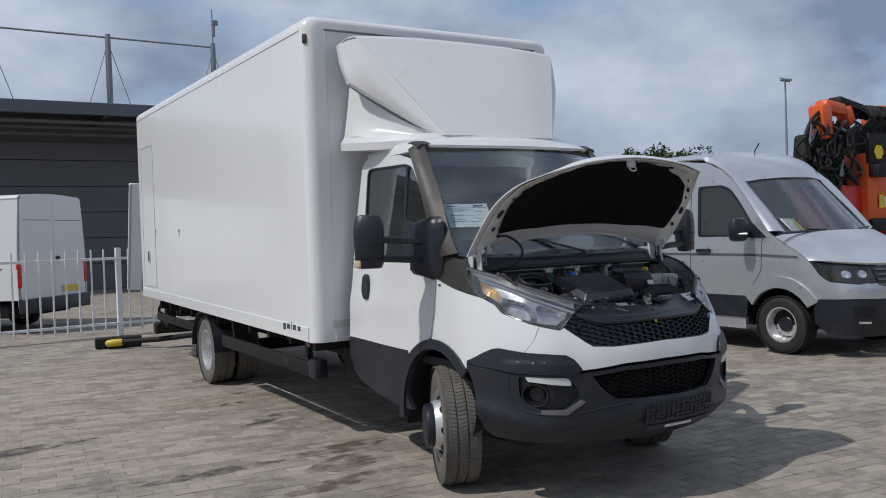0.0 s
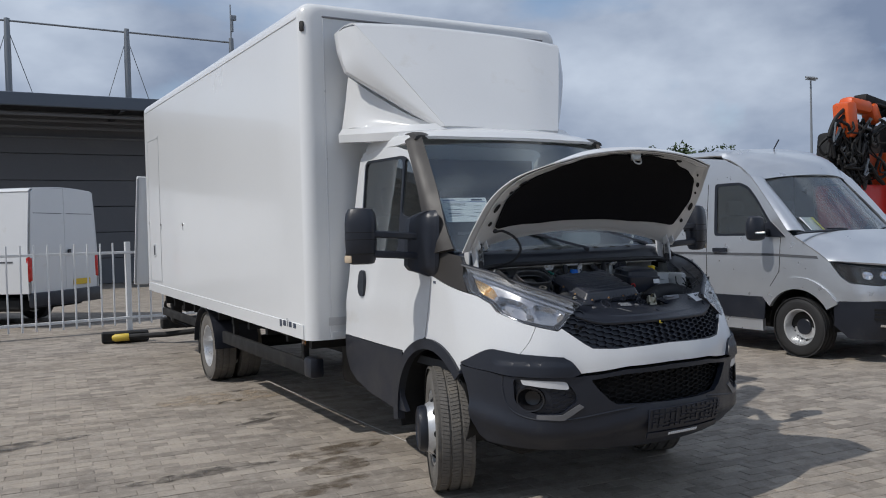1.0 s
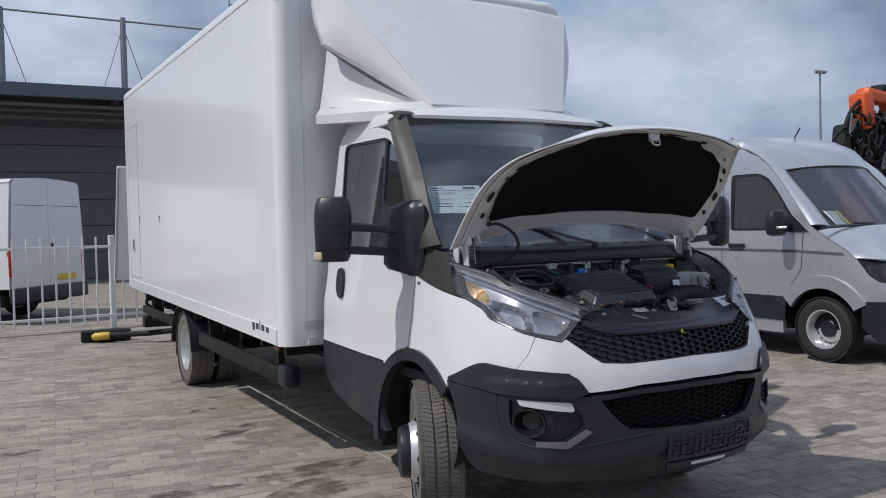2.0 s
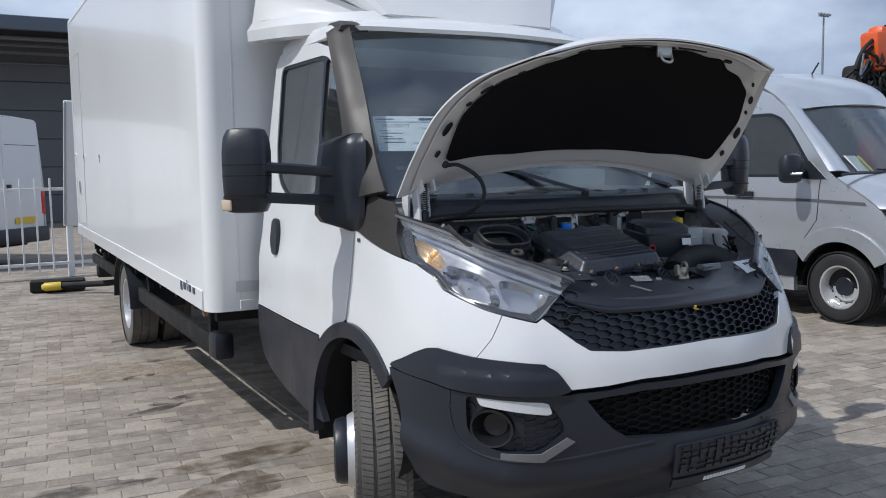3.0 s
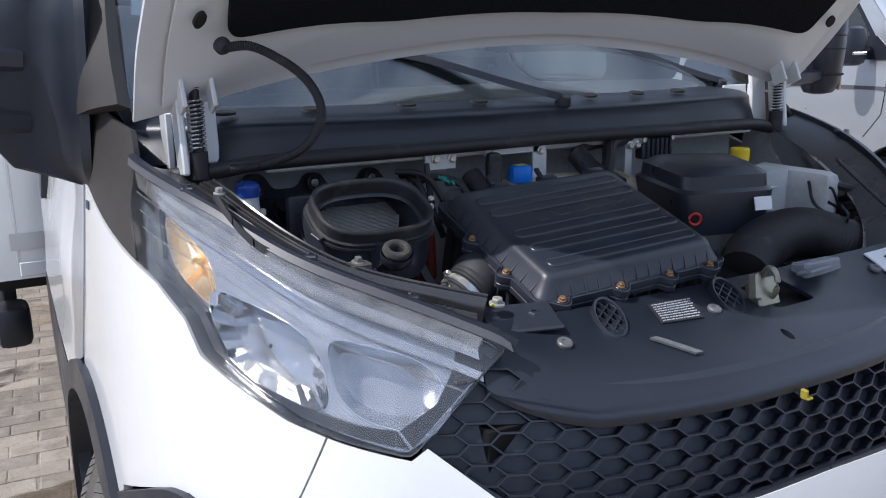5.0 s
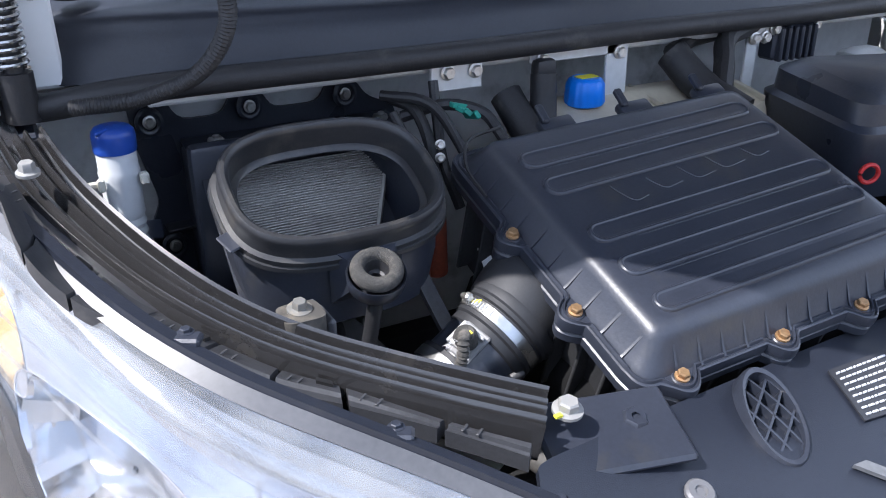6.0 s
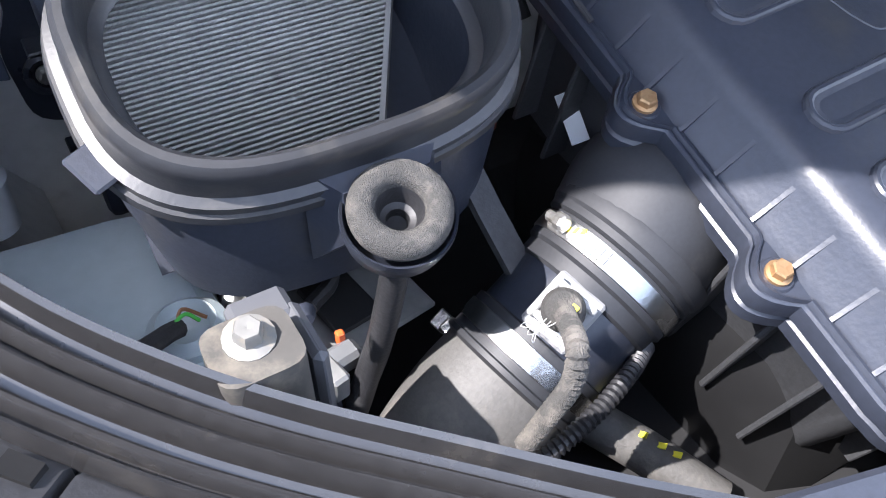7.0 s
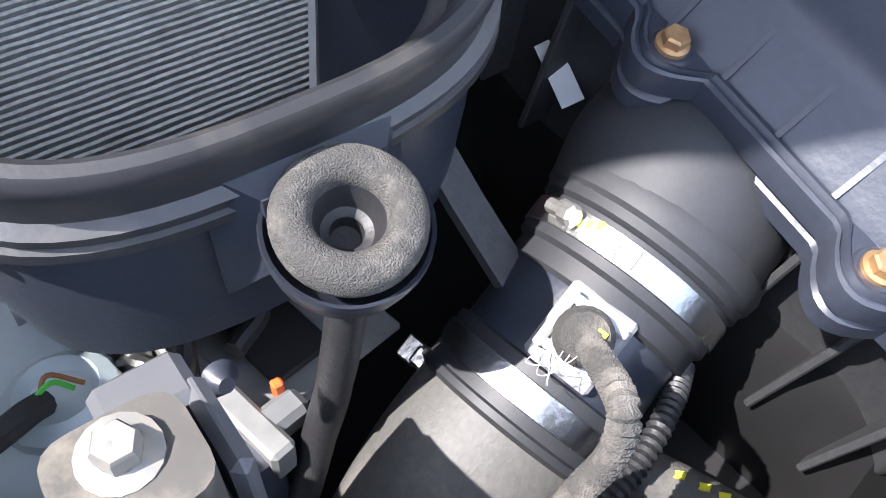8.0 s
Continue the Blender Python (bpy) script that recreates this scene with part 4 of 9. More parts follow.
HINGE = Matrix.Translation((0, 3.80, 1.42)) @ Matrix.Rotation(radians(-68), 4, "X") @ Matrix.Translation((0, -3.80, -1.42))
half = [[(-0.815, 3.80, 1.415), (-0.45, 3.72, 1.43), (0, 3.68, 1.435)],
        [(-0.815, 3.62, 1.345), (-0.45, 3.52, 1.385), (0, 3.48, 1.395)],
        [(-0.785, 3.42, 1.275), (-0.42, 3.34, 1.31), (0, 3.30, 1.32)],
        [(-0.71, 3.275, 1.195), (-0.38, 3.20, 1.225), (0, 3.165, 1.235)],
        [(-0.60, 3.17, 1.09), (-0.34, 3.085, 1.10), (0, 3.06, 1.11)],
        [(-0.55, 3.13, 1.04), (-0.33, 3.075, 1.03), (0, 3.05, 1.035)]]
bonnet_f = net([[HINGE @ Vector(p) for p in r + [(-x, y, z) for x, y, z in r[1::-1]]] for r in half])
sign = 1 if (bonnet_f(0.5, 0.4, 0.05) - bonnet_f(0.5, 0.4)).dot(Vector((0, 0.9, 0.4))) > 0 else -1


def bon(off):
    """The bonnet's surface, off above its outer skin."""
    return lambda u, v, d: bonnet_f(u, v, sign * (off + d))


unit = [(0, 0), (1, 0), (1, 1), (0, 1)]
bonnet = part("bonnet", sheet([unit], bon(0.0), 0.03, 0.03, 0.006), WHITE, truck, "white bonnet standing open")
inner = [(0.03, 0.03), (0.97, 0.03), (0.97, 0.97), (0.03, 0.97)]
pad_loop = soft([(0.09, 0.17), (0.30, 0.105), (0.5, 0.09), (0.70, 0.105), (0.91, 0.17), (0.940, 0.40), (0.925, 0.62), (0.86, 0.70), (0.79, 0.70), (0.735, 0.765), (0.68, 0.745), (0.60, 0.785), (0.5, 0.765), (0.40, 0.785), (0.32, 0.745), (0.265, 0.765), (0.21, 0.70), (0.14, 0.70), (0.075, 0.62), (0.060, 0.40)], 0.025)
part("inner_frame", sheet([inner, [(0.5 + (u - 0.5) * 0.94, 0.42 + (v - 0.42) * 0.92) for u, v in pad_loop]], lambda u, v, d: bonnet_f(u, v, sign * (-0.012 - 0.018 * min(1, 14 * min(u - 0.03, 0.97 - u, v - 0.03, 0.97 - v)) + d * 0.5)), 0.025, 0.025, 0.01), WHITE, bonnet, "white pressed inner frame")
PAD = mat("black_insulation_felt", (0.010, 0.010, 0.012), 0.95, var=0.3, scale=8, grain=300, bump=0.35, bump_scale=160, spec=0.15)
part("insulation_pad", sheet([pad_loop], lambda u, v, d: bonnet_f(u, v, sign * (-0.036 + d - 0.006 * math.sin(u * 9) * math.sin(v * 7))), 0.03, 0.03, 0.008), PAD, bonnet, "black felt insulation pad")
# slots pressed through the frame
for u, v, a, b in ((0.040, 0.34, 0.009, 0.030), (0.045, 0.47, 0.006, 0.012), (0.046, 0.57, 0.009, 0.030), (0.052, 0.225, 0.007, 0.014), (0.066, 0.70, 0.007, 0.014)):
    for uu in (u, 1 - u):
        lp = [(uu + a * math.cos(t), v + b * math.sin(t)) for t in np.linspace(0, 2 * math.pi, 17)[:-1]]
        part("slot", sheet([lp], lambda p, q, d: bonnet_f(p, q, sign * (-0.0345 + d)), 0.05, 0.05, 0.006), DARK, bonnet)
for u, v, a, b in ((0.40, 0.83, 0.050, 0.022), (0.60, 0.83, 0.050, 0.022), (0.5, 0.80, 0.040, 0.018), (0.24, 0.77, 0.016, 0.018), (0.76, 0.77, 0.016, 0.018)):
    lp = soft([(u - a, v - b), (u + a, v - b * 0.6), (u + a, v + b), (u - a, v + b * 0.6)], 0.01)
    part("slot", sheet([lp], lambda p, q, d: bonnet_f(p, q, sign * (-0.0345 + d)), 0.05, 0.05, 0.006), DARK, bonnet)
bm = bmesh.new()
c = bonnet_f(0.5, 0.80, sign * -0.05)
slab(bm, (0.07, 0.02, 0.05), Matrix.Translation(c), 0.006)
tube(bm, [c + Vector((-0.03, 0, 0)), c + Vector((-0.02, -0.02, -0.04)), c + Vector((0.02, -0.02, -0.04)), c + Vector((0.03, 0, 0))], 0.005, 8)
part("striker", bm, STEEL, bonnet, "steel striker loop")

# hinges and gas springs at both rear corners
for s in (-1, 1):
    bm = bmesh.new()
    slab(bm, (0.012, 0.05, 0.15), pose(s * 0.745, 3.765, 1.395, -8), 0.003)
    slab(bm, (0.05, 0.012, 0.13), pose(s * 0.70, 3.79, 1.40, -8), 0.003)
    slab(bm, (0.06, 0.05, 0.010), pose(s * 0.72, 3.725, 1.505, -30), 0.003)
    slab(bm, (0.008, 0.04, 0.09), pose(s * 0.695, 3.735, 1.475, -25), 0.002)
    slab(bm, (0.008, 0.04, 0.09), pose(s * 0.745, 3.735, 1.475, -25), 0.002)
    part("hinge", bm, WHITE, truck, "white bonnet hinge bracket")
    bm = bmesh.new()
    slab(bm, (0.085, 0.005, 0.10), pose(s * 0.705, 3.865, 1.375, -8), 0.002)
    slab(bm, (0.012, 0.05, 0.10), pose(s * 0.752, 3.84, 1.375), 0.002)
    part("hinge_plate", bm, WHITE, truck, "white body plate behind the hinge spring")
    bm = bmesh.new()
    pts = []
    for i in range(150):
        a = i * 0.5
        pts.append(Vector((s * 0.72 + 0.0135 * math.cos(a), 3.745 + 0.0135 * math.sin(a), 1.365 + 0.085 * i / 149)))
    sweep(bm, pts, circle(0.0022, 6))
    coil = part("spring", bm, STEEL, truck, "bright coil spring on the bonnet hinge")
    bm = bmesh.new()
    lathe(bm, [(0.009, 1.36), (0.009, 1.47), (0.012, 1.47), (0.012, 1.50), (0.0, 1.50)], pose(s * 0.72, 3.745, 0), 14)
    lathe(bm, [(0.016, 1.315), (0.016, 1.362), (0.0, 1.362)], pose(s * 0.72, 3.745, 0), 14)
    part("spring_core", bm, RUBBER, coil)
# washer hose from the bonnet to the scuttle
bm = bmesh.new()
ribbed(bm, [(-0.70, 3.615, 1.535), (-0.655, 3.59, 1.535), (-0.585, 3.575, 1.49), (-0.555, 3.58, 1.43), (-0.575, 3.61, 1.375), (-0.625, 3.655, 1.345), (-0.68, 3.69, 1.335)], 0.0075, 0.0035, 0.0008)
part("washer_hose", bm, RUBBER, truck, "black corrugated washer hose")
bm = bmesh.new()
lathe(bm, [(0.014, 0), (0.014, 0.008), (0.008, 0.016), (0.0, 0.016)], aim((-0.70, 3.62, 1.54), (0.2, -0.8, -0.4)), 12)
part("hose_grommet", bm, RUBBER, truck)

# ---- headlamps ----
lens = [(1.086, 1.352), (0.903, 1.302), (0.763, 1.245), (0.636, 1.200), (0.507, 1.151), (0.482, 1.133), (0.521, 1.106), (0.564, 1.071), (0.645, 1.007), (0.735, 1.027), (0.816, 1.045), (0.902, 1.079), (0.962, 1.104), (0.990, 1.146), (1.069, 1.184), (1.132, 1.199), (1.138, 1.282)]
GREYBEZEL = mat("satin_chrome_bezel", (0.47, 0.48, 0.495), 0.20, metal=0.75, var=0.05, scale=14, rough_var=0.08)
DARKBEZEL = mat("dark_gloss_bezel", (0.035, 0.036, 0.040), 0.16, var=0.1)
BULBAMBER = mat("amber_bulb_glass", (0.90, 0.62, 0.30), 0.15)
for s in (1, -1):
    F = (lambda lp: lp) if s > 0 else flip
    lamp = part("headlamp", sheet([F(soft(lens, 0.012, 2))], proud(-0.085), 0.05, 0.03, 0.006), GREYBEZEL, truck, "clear headlamp with chrome bowls and amber indicator")
    # side walls of the lamp pan
    bm = bmesh.new()
    lp = F(soft(lens, 0.012, 2))
    loft(bm, [[body(u, z, -0.001) for u, z in lp], [body(u, z, -0.05) for u, z in lp], [body(u, z, -0.088) for u, z in lp]], True, False)
    part("pan", bm, mat("black_lamp_pan", (0.06, 0.06, 0.065), 0.3), lamp)
    ob = part("lens", sheet([lp], lambda u, z, d: body(u, z, 0.004 + d + 0.002 * math.sin(z * 40)), 0.03, 0.03, 0.004), LENS, lamp, "clear polycarbonate lens")
    ob.visible_shadow = False
    # bezel with openings, and the bowls behind them
    bowls = ((0.862, 1.124, 0.104, 0.058, 0.11, CHROME, 0.02), (0.664, 1.092, 0.084, 0.052, 0.11, CHROME, 0.9), (1.008, 1.222, 0.064, 0.042, 0.05, AMBER, 0.9))
    holes = [[(cu + rw * math.copysign(abs(math.cos(t)) ** 0.62, math.cos(t)) + 0.18 * rh * math.sin(t), cz + rh * math.copysign(abs(math.sin(t)) ** 0.62, math.sin(t)) + (0.20 if rw > 0.07 else 0.34) * rw * math.copysign(abs(math.cos(t)) ** 0.62, math.cos(t))) for t in np.linspace(0, 2 * math.pi, 29)[:-1]] for cu, cz, rw, rh, *_ in bowls]
    gu, gz = 0.80, 1.155
    inset = [(gu + (u - gu) * 0.985, gz + (z - gz) * 0.97) for u, z in soft(lens, 0.012, 2)]
    part("bezel", sheet([F(inset)] + [F(h) for h in holes], lambda u, z, d: body(u, z, -0.032 + d), 0.04, 0.03, 0.004), GREYBEZEL, lamp, "satin silver lamp bezel")
    for (cu, cz, rw, rh, dep, mt, sm), hole in zip(bowls, holes):
        c = body(s * cu, cz, -0.034)
        nrm = (body(s * cu, cz, 0.0) - body(s * cu, cz, -0.1)).normalized()
        axis = (nrm * 0.55 + Vector((0, -1, 0.05)) * 0.6).normalized()
        rim = [body(s * u, z, -0.034) for u, z in hole]
        bm = bmesh.new()
        loft(bm, [[c + (p - c) * math.sqrt(1 - f) * (1 + (0.05 if sm < 0.5 else 0.0) * math.cos(i * math.pi)) - axis * dep * f for i, p in enumerate(rim)] for f in (0, 0.12, 0.3, 0.5, 0.7, 0.86, 0.995)], True, False)
        bowl = part("reflector", bm, mt, lamp, "amber indicator reflector" if mt is AMBER else "chrome reflector bowl", sm)
        bm = bmesh.new()
        lathe(bm, [(0.0, 0.036), (0.003, 0.035), (0.005, 0.029), (0.005, 0.0), (0.011, -0.004)], aim(c - axis * (dep * 0.85), axis), 14)
        part("bulb", bm, BULBAMBER if mt is AMBER else DARKBEZEL, bowl)
        bm = bmesh.new()
        loft(bm, [[c + (p - c) * k + nrm * d for p in rim] for k, d in ((0.99, -0.004), (1.0, 0.003), (1.012, 0.003), (1.02, -0.002))], True, False)
        part("bowl_ring", bm, CHROME, lamp)
    # shade laid on the bezel as dark sheets: lower border, front and rear corner
    for lp2 in ([(0.645, 1.016), (0.735, 1.034), (0.816, 1.052), (0.902, 1.086), (0.958, 1.110), (0.985, 1.150), (1.066, 1.190), (1.126, 1.205), (1.10, 1.222), (1.04, 1.196), (0.97, 1.160), (0.93, 1.105), (0.88, 1.080), (0.80, 1.062), (0.72, 1.046), (0.66, 1.040)],
                [(0.640, 1.018), (0.655, 1.040), (0.598, 1.070), (0.566, 1.110), (0.552, 1.142), (0.512, 1.140), (0.492, 1.134), (0.526, 1.110), (0.568, 1.076)],
                [(1.130, 1.212), (1.128, 1.280), (1.085, 1.335), (1.055, 1.325), (1.072, 1.270), (1.078, 1.215), (1.09, 1.205)]):
        part("dark_trim", sheet([F(lp2)], lambda u, z, d: body(u, z, -0.022 + d), 0.04, 0.03, 0.006), DARKBEZEL, lamp, "dark gloss sheets put in as shade at the bezel's edges")
    # frosted strip of the lens below its upper edge
    strip = [(1.082, 1.345), (0.903, 1.297), (0.763, 1.240), (0.636, 1.195), (0.512, 1.148), (0.530, 1.126), (0.640, 1.160), (0.763, 1.203), (0.903, 1.258), (1.075, 1.312)]
    ob = part("frosted_strip", sheet([F(strip)], lambda u, z, d: body(u, z, 0.0068 + d), 0.04, 0.03, 0.0015), FROST, lamp, "frosted upper strip of the lens")
    ob.visible_shadow = False
    # ribs of the bezel over the bowls
    for zz, dd in ((0.022, -0.012), (0.048, -0.020)):
        top = [(1.06, 1.335), (0.903, 1.290), (0.763, 1.233), (0.636, 1.188), (0.525, 1.143)]
        bm = bmesh.new()
        loft(bm, [[body(s * u, z - zz, dd), body(s * u, z - zz + 0.012, dd + 0.002), body(s * u, z - zz + 0.012, dd - 0.03), body(s * u, z - zz, dd - 0.03)] for u, z in [tuple(p) for p in spline([(a, b, 0) for a, b in top], 6) for p in [(p.x, p.y)]]])
        part("bezel_rib", bm, GREYBEZEL, lamp)
    # rim of the lens along its upper edge, and clips
    bm = bmesh.new()
    edge = [body(s * p.x, p.y + 0.004, 0.0) for p in spline([(1.10, 1.352, 0), (0.903, 1.302, 0), (0.763, 1.245, 0), (0.636, 1.2, 0), (0.507, 1.151, 0), (0.470, 1.132, 0)], 8)]
    sweep(bm, edge, [(-0.008, -0.004), (-0.006, 0.006), (0.004, 0.007), (0.006, -0.004)])
    part("lens_rim", bm, BLACKPL, lamp)
    top = [(1.10, 1.352), (0.903, 1.302), (0.763, 1.245), (0.636, 1.2), (0.507, 1.151), (0.478, 1.135)]
    bm = bmesh.new()
    loft(bm, [[body(s * p.x, p.y + 0.003, 0.006), body(s * p.x, p.y - 0.009, 0.009), body(s * p.x, p.y - 0.010, 0.004), body(s * p.x, p.y + 0.003, 0.0)] for p in spline([(a, b, 0) for a, b in top], 8)])
    part("lens_flange", bm, mat("frosted_grey_flange", (0.075, 0.076, 0.082), 0.35, var=0.2, grain=200), lamp)
    # moulded steps of the lens, following its upper edge
    for drop, r in ((0.040, 0.0016), (0.066, 0.0012), (0.090, 0.0016)):
        bm = bmesh.new()
        tube(bm, [body(s * (p.x - drop * 0.1), p.y - drop, 0.0068) for p in spline([(1.085, 1.345, 0), (0.903, 1.300, 0), (0.763, 1.243, 0), (0.636, 1.198, 0), (0.565, 1.172, 0)], 8)], r, 6)
        part("lens_step", bm, FROST, lamp)
    for u, z in ((0.99, 1.290), (0.88, 1.248), (0.70, 1.168), (0.60, 1.150)):
        bm = bmesh.new()
        slab(bm, (0.004, 0.003, 0.016), Matrix.Translation(body(s * u, z, 0.0065)) @ Matrix.Rotation(s * 0.6, 4, "Z"), 0.001)
        part("lens_mark", bm, FROST, lamp)
    for u, z in ((0.94, 1.318), (0.735, 1.242), (0.60, 1.192), (0.50, 1.150)):
        bm = bmesh.new()
        slab(bm, (0.022, 0.014, 0.007), Matrix.Translation(body(s * u, z + 0.004, -0.002)) @ Matrix.Rotation(s * 0.5, 4, "Z"), 0.002)
        hexbolt(bm, Matrix.Translation(body(s * u, z + 0.008, -0.004)), 0.004, 0.004)
        part("lens_clip", bm, BAYPL, lamp)

# ---- mirrors ----
for s in (-1, 1):
    mirror = DOORS[1 if s > 0 else -1]
    MX = -1.283 if s < 0 else 1.42
    # housing
    bm = bmesh.new()
    rings = []
    dirx = Vector((s * 0.85, 0.53, 0)).normalized()
    nrm = Vector((s * 0.53, -0.85, 0)).normalized()
    for k, (z, wd, dp) in enumerate(((1.362, 0.055, 0.02), (1.368, 0.075, 0.045), (1.40, 0.088, 0.062), (1.50, 0.092, 0.070), (1.60, 0.092, 0.070), (1.655, 0.086, 0.062), (1.685, 0.072, 0.045), (1.692, 0.05, 0.02))):
        ring = []
        for t in np.linspace(0, 2 * math.pi, 25)[:-1]:
            cx, sy = math.cos(t), math.sin(t)
            ex = math.copysign(abs(cx) ** 0.6, cx) * wd
            ey = math.copysign(abs(sy) ** 0.7, sy) * dp
            ring.append(Vector((MX, 4.16, z)) + dirx * ex + nrm * ey)
        rings.append(ring)
    loft(bm, rings)
    housing = part("mirror_housing", bm, BLACKPL, mirror, "black twin-arm wing mirror")
    for z in (1.549, 1.507, 1.425):
        bm = bmesh.new()
        for_ring = lambda zz, g: [Vector((MX, 4.16, zz)) + dirx * math.copysign(abs(math.cos(t)) ** 0.6, math.cos(t)) * (0.092 + g) + nrm * math.copysign(abs(math.sin(t)) ** 0.7, math.sin(t)) * (0.070 + g) for t in np.linspace(0, 2 * math.pi, 25)[:-1]]
        loft(bm, [for_ring(z - 0.003, -0.004), for_ring(z - 0.0025, 0.0006), for_ring(z + 0.0025, 0.0006), for_ring(z + 0.003, -0.004)], True, False)
        part("seam", bm, DARK, housing)
    for z in (1.427, 1.543):
        bm = bmesh.new()
        p = [Vector((MX + s * 0.017, 4.14, z)), Vector((s * 1.18, 4.085, z - 0.008)), Vector((s * 1.05, 4.085, z - 0.018)), Vector((s * 0.96, 4.10, z - 0.026))]
        sweep(bm, spline(p, 6), [(x * 0.022, y * 0.021) for x, y in ((-1, -0.6), (-0.6, -1), (0.6, -1), (1, -0.6), (1, 0.6), (0.6, 1), (-0.6, 1), (-1, 0.6))])
        part("mirror_arm", bm, BLACKPL, mirror)
    bm = bmesh.new()
    sect = [(1.022, 4.135), (1.018, 4.095), (0.995, 4.085), (0.962, 4.085), (0.938, 4.078), (0.915, 4.06), (0.897, 4.03), (0.885, 3.995), (0.868, 3.985), (0.84, 4.06), (0.85, 4.20), (0.90, 4.24), (0.97, 4.19)]
    rings = []
    for z, k in ((1.275, 0.10), (1.29, 0.35), (1.315, 0.85), (1.345, 1.0), (1.45, 1.0), (1.58, 0.97), (1.625, 0.92), (1.645, 0.72), (1.665, 0.35), (1.672, 0.10)):
        lean = 0.055 * (z - 1.30)
        rings.append([Vector((s * ((0.868 + (x - 0.868) * k) - lean), 4.06 + (y - 4.06) * (0.35 + 0.65 * k) + 0.10 * max(0, z - 1.60), z)) for x, y in sect])
    loft(bm, rings)
    part("mirror_foot", bm, BLACKPL, mirror)
    bm = bmesh.new()
    slab(bm, (0.05, 0.012, 0.045), Matrix.Translation(Vector((MX, 4.16, 1.395)) + dirx * 0.070 + nrm * 0.050) @ Matrix.Rotation(s * 1.0, 4, "Z"), 0.008, 2)
    part("mirror_lamp", bm, mat("pale_amber_lens", (0.62, 0.50, 0.36), 0.2), mirror, "pale side indicator lens")
    bm = bmesh.new()
    slab(bm, (0.15, 0.004, 0.16), Matrix.Translation(Vector((MX, 4.16, 1.575)) - nrm * 0.071) @ Matrix.Rotation(s * 0.56, 4, "Z"), 0.001)
    part("mirror_glass", bm, CHROME, mirror)
    # badge on the wing
    bm = sheet([[(-s * 1.60, 1.235), (-s * 1.56, 1.235), (-s * 1.56, 1.250), (-s * 1.60, 1.250)]], proud(0.003), 0.1, 0.1, 0.003)
    part("side_badge", bm, INK, truck)

# ---- scuttle, wipers ----
COWL = built()
rows = [[(-0.80, 3.80, 1.33), (-0.60, 3.68, 1.342), (-0.30, 3.66, 1.345), (0, 3.655, 1.347), (0.30, 3.66, 1.345), (0.60, 3.68, 1.342), (0.80, 3.80, 1.33)],
        [(-0.81, 3.84, 1.37), (-0.60, 3.695, 1.385), (-0.30, 3.675, 1.385), (0, 3.67, 1.388), (0.30, 3.675, 1.385), (0.60, 3.695, 1.385), (0.81, 3.84, 1.37)],
        [(-0.81, 3.86, 1.40), (-0.60, 3.72, 1.408), (-0.30, 3.70, 1.405), (0, 3.695, 1.405), (0.30, 3.70, 1.405), (0.60, 3.72, 1.408), (0.81, 3.86, 1.40)],
        [(-0.81, 3.95, 1.43), (-0.58, 3.84, 1.425), (-0.30, 3.80, 1.42), (0, 3.785, 1.42), (0.30, 3.80, 1.42), (0.58, 3.84, 1.425), (0.81, 3.95, 1.43)]]
scuttle = part("scuttle_panel", patch(rows, 6, 0.008), BLACKPL, truck, "black plastic scuttle panel below the windscreen")
for x in (-0.655, -0.49, -0.295, -0.13, 0.16, 0.30, 0.43):
    bm = bmesh.new()
    y = 3.738 + 0.04 * max(0, abs(x) - 0.45) - 0.02 * (0.5 - min(abs(x), 0.5))
    lathe(bm, [(0.0, 0.0003), (0.012, 0.0003), (0.0165, 0.0012), (0.018, -0.003)], pose(x, y, 1.4225, 12) @ Matrix.Diagonal((1.2, 0.8, 1, 1)), 16)
    part("drain_hole", bm, DARK, scuttle)
bm = bmesh.new()
tube(bm, [(-0.80, 3.74, 1.315), (-0.70, 3.69, 1.325), (-0.60, 3.665, 1.338), (-0.30, 3.645, 1.342), (0, 3.64, 1.345), (0.30, 3.645, 1.342), (0.60, 3.665, 1.338), (0.72, 3.70, 1.32)], 0.014, 12)
part("bonnet_seal", bm, RUBBER, scuttle, "black rubber bonnet seal")
settle(COWL, Matrix.Translation((0, 0.058, 0)))
bm = bmesh.new()
slab(bm, (1.46, 0.02, 0.46), pose(0, 3.905, 1.12), 0.004)
firewall = part("firewall", bm, GREYMETAL, truck, "light grey painted bulkhead")
bm = bmesh.new()
slab(bm, (1.22, 0.17, 0.012), pose(0, 3.81, 1.336), 0.004)
part("cowl_shelf", bm, GREYMETAL, firewall)
bm = bmesh.new()
slab(bm, (1.22, 0.012, 0.020), pose(0, 3.728, 1.328), 0.003)
part("cowl_flange", bm, GREYMETAL, firewall)


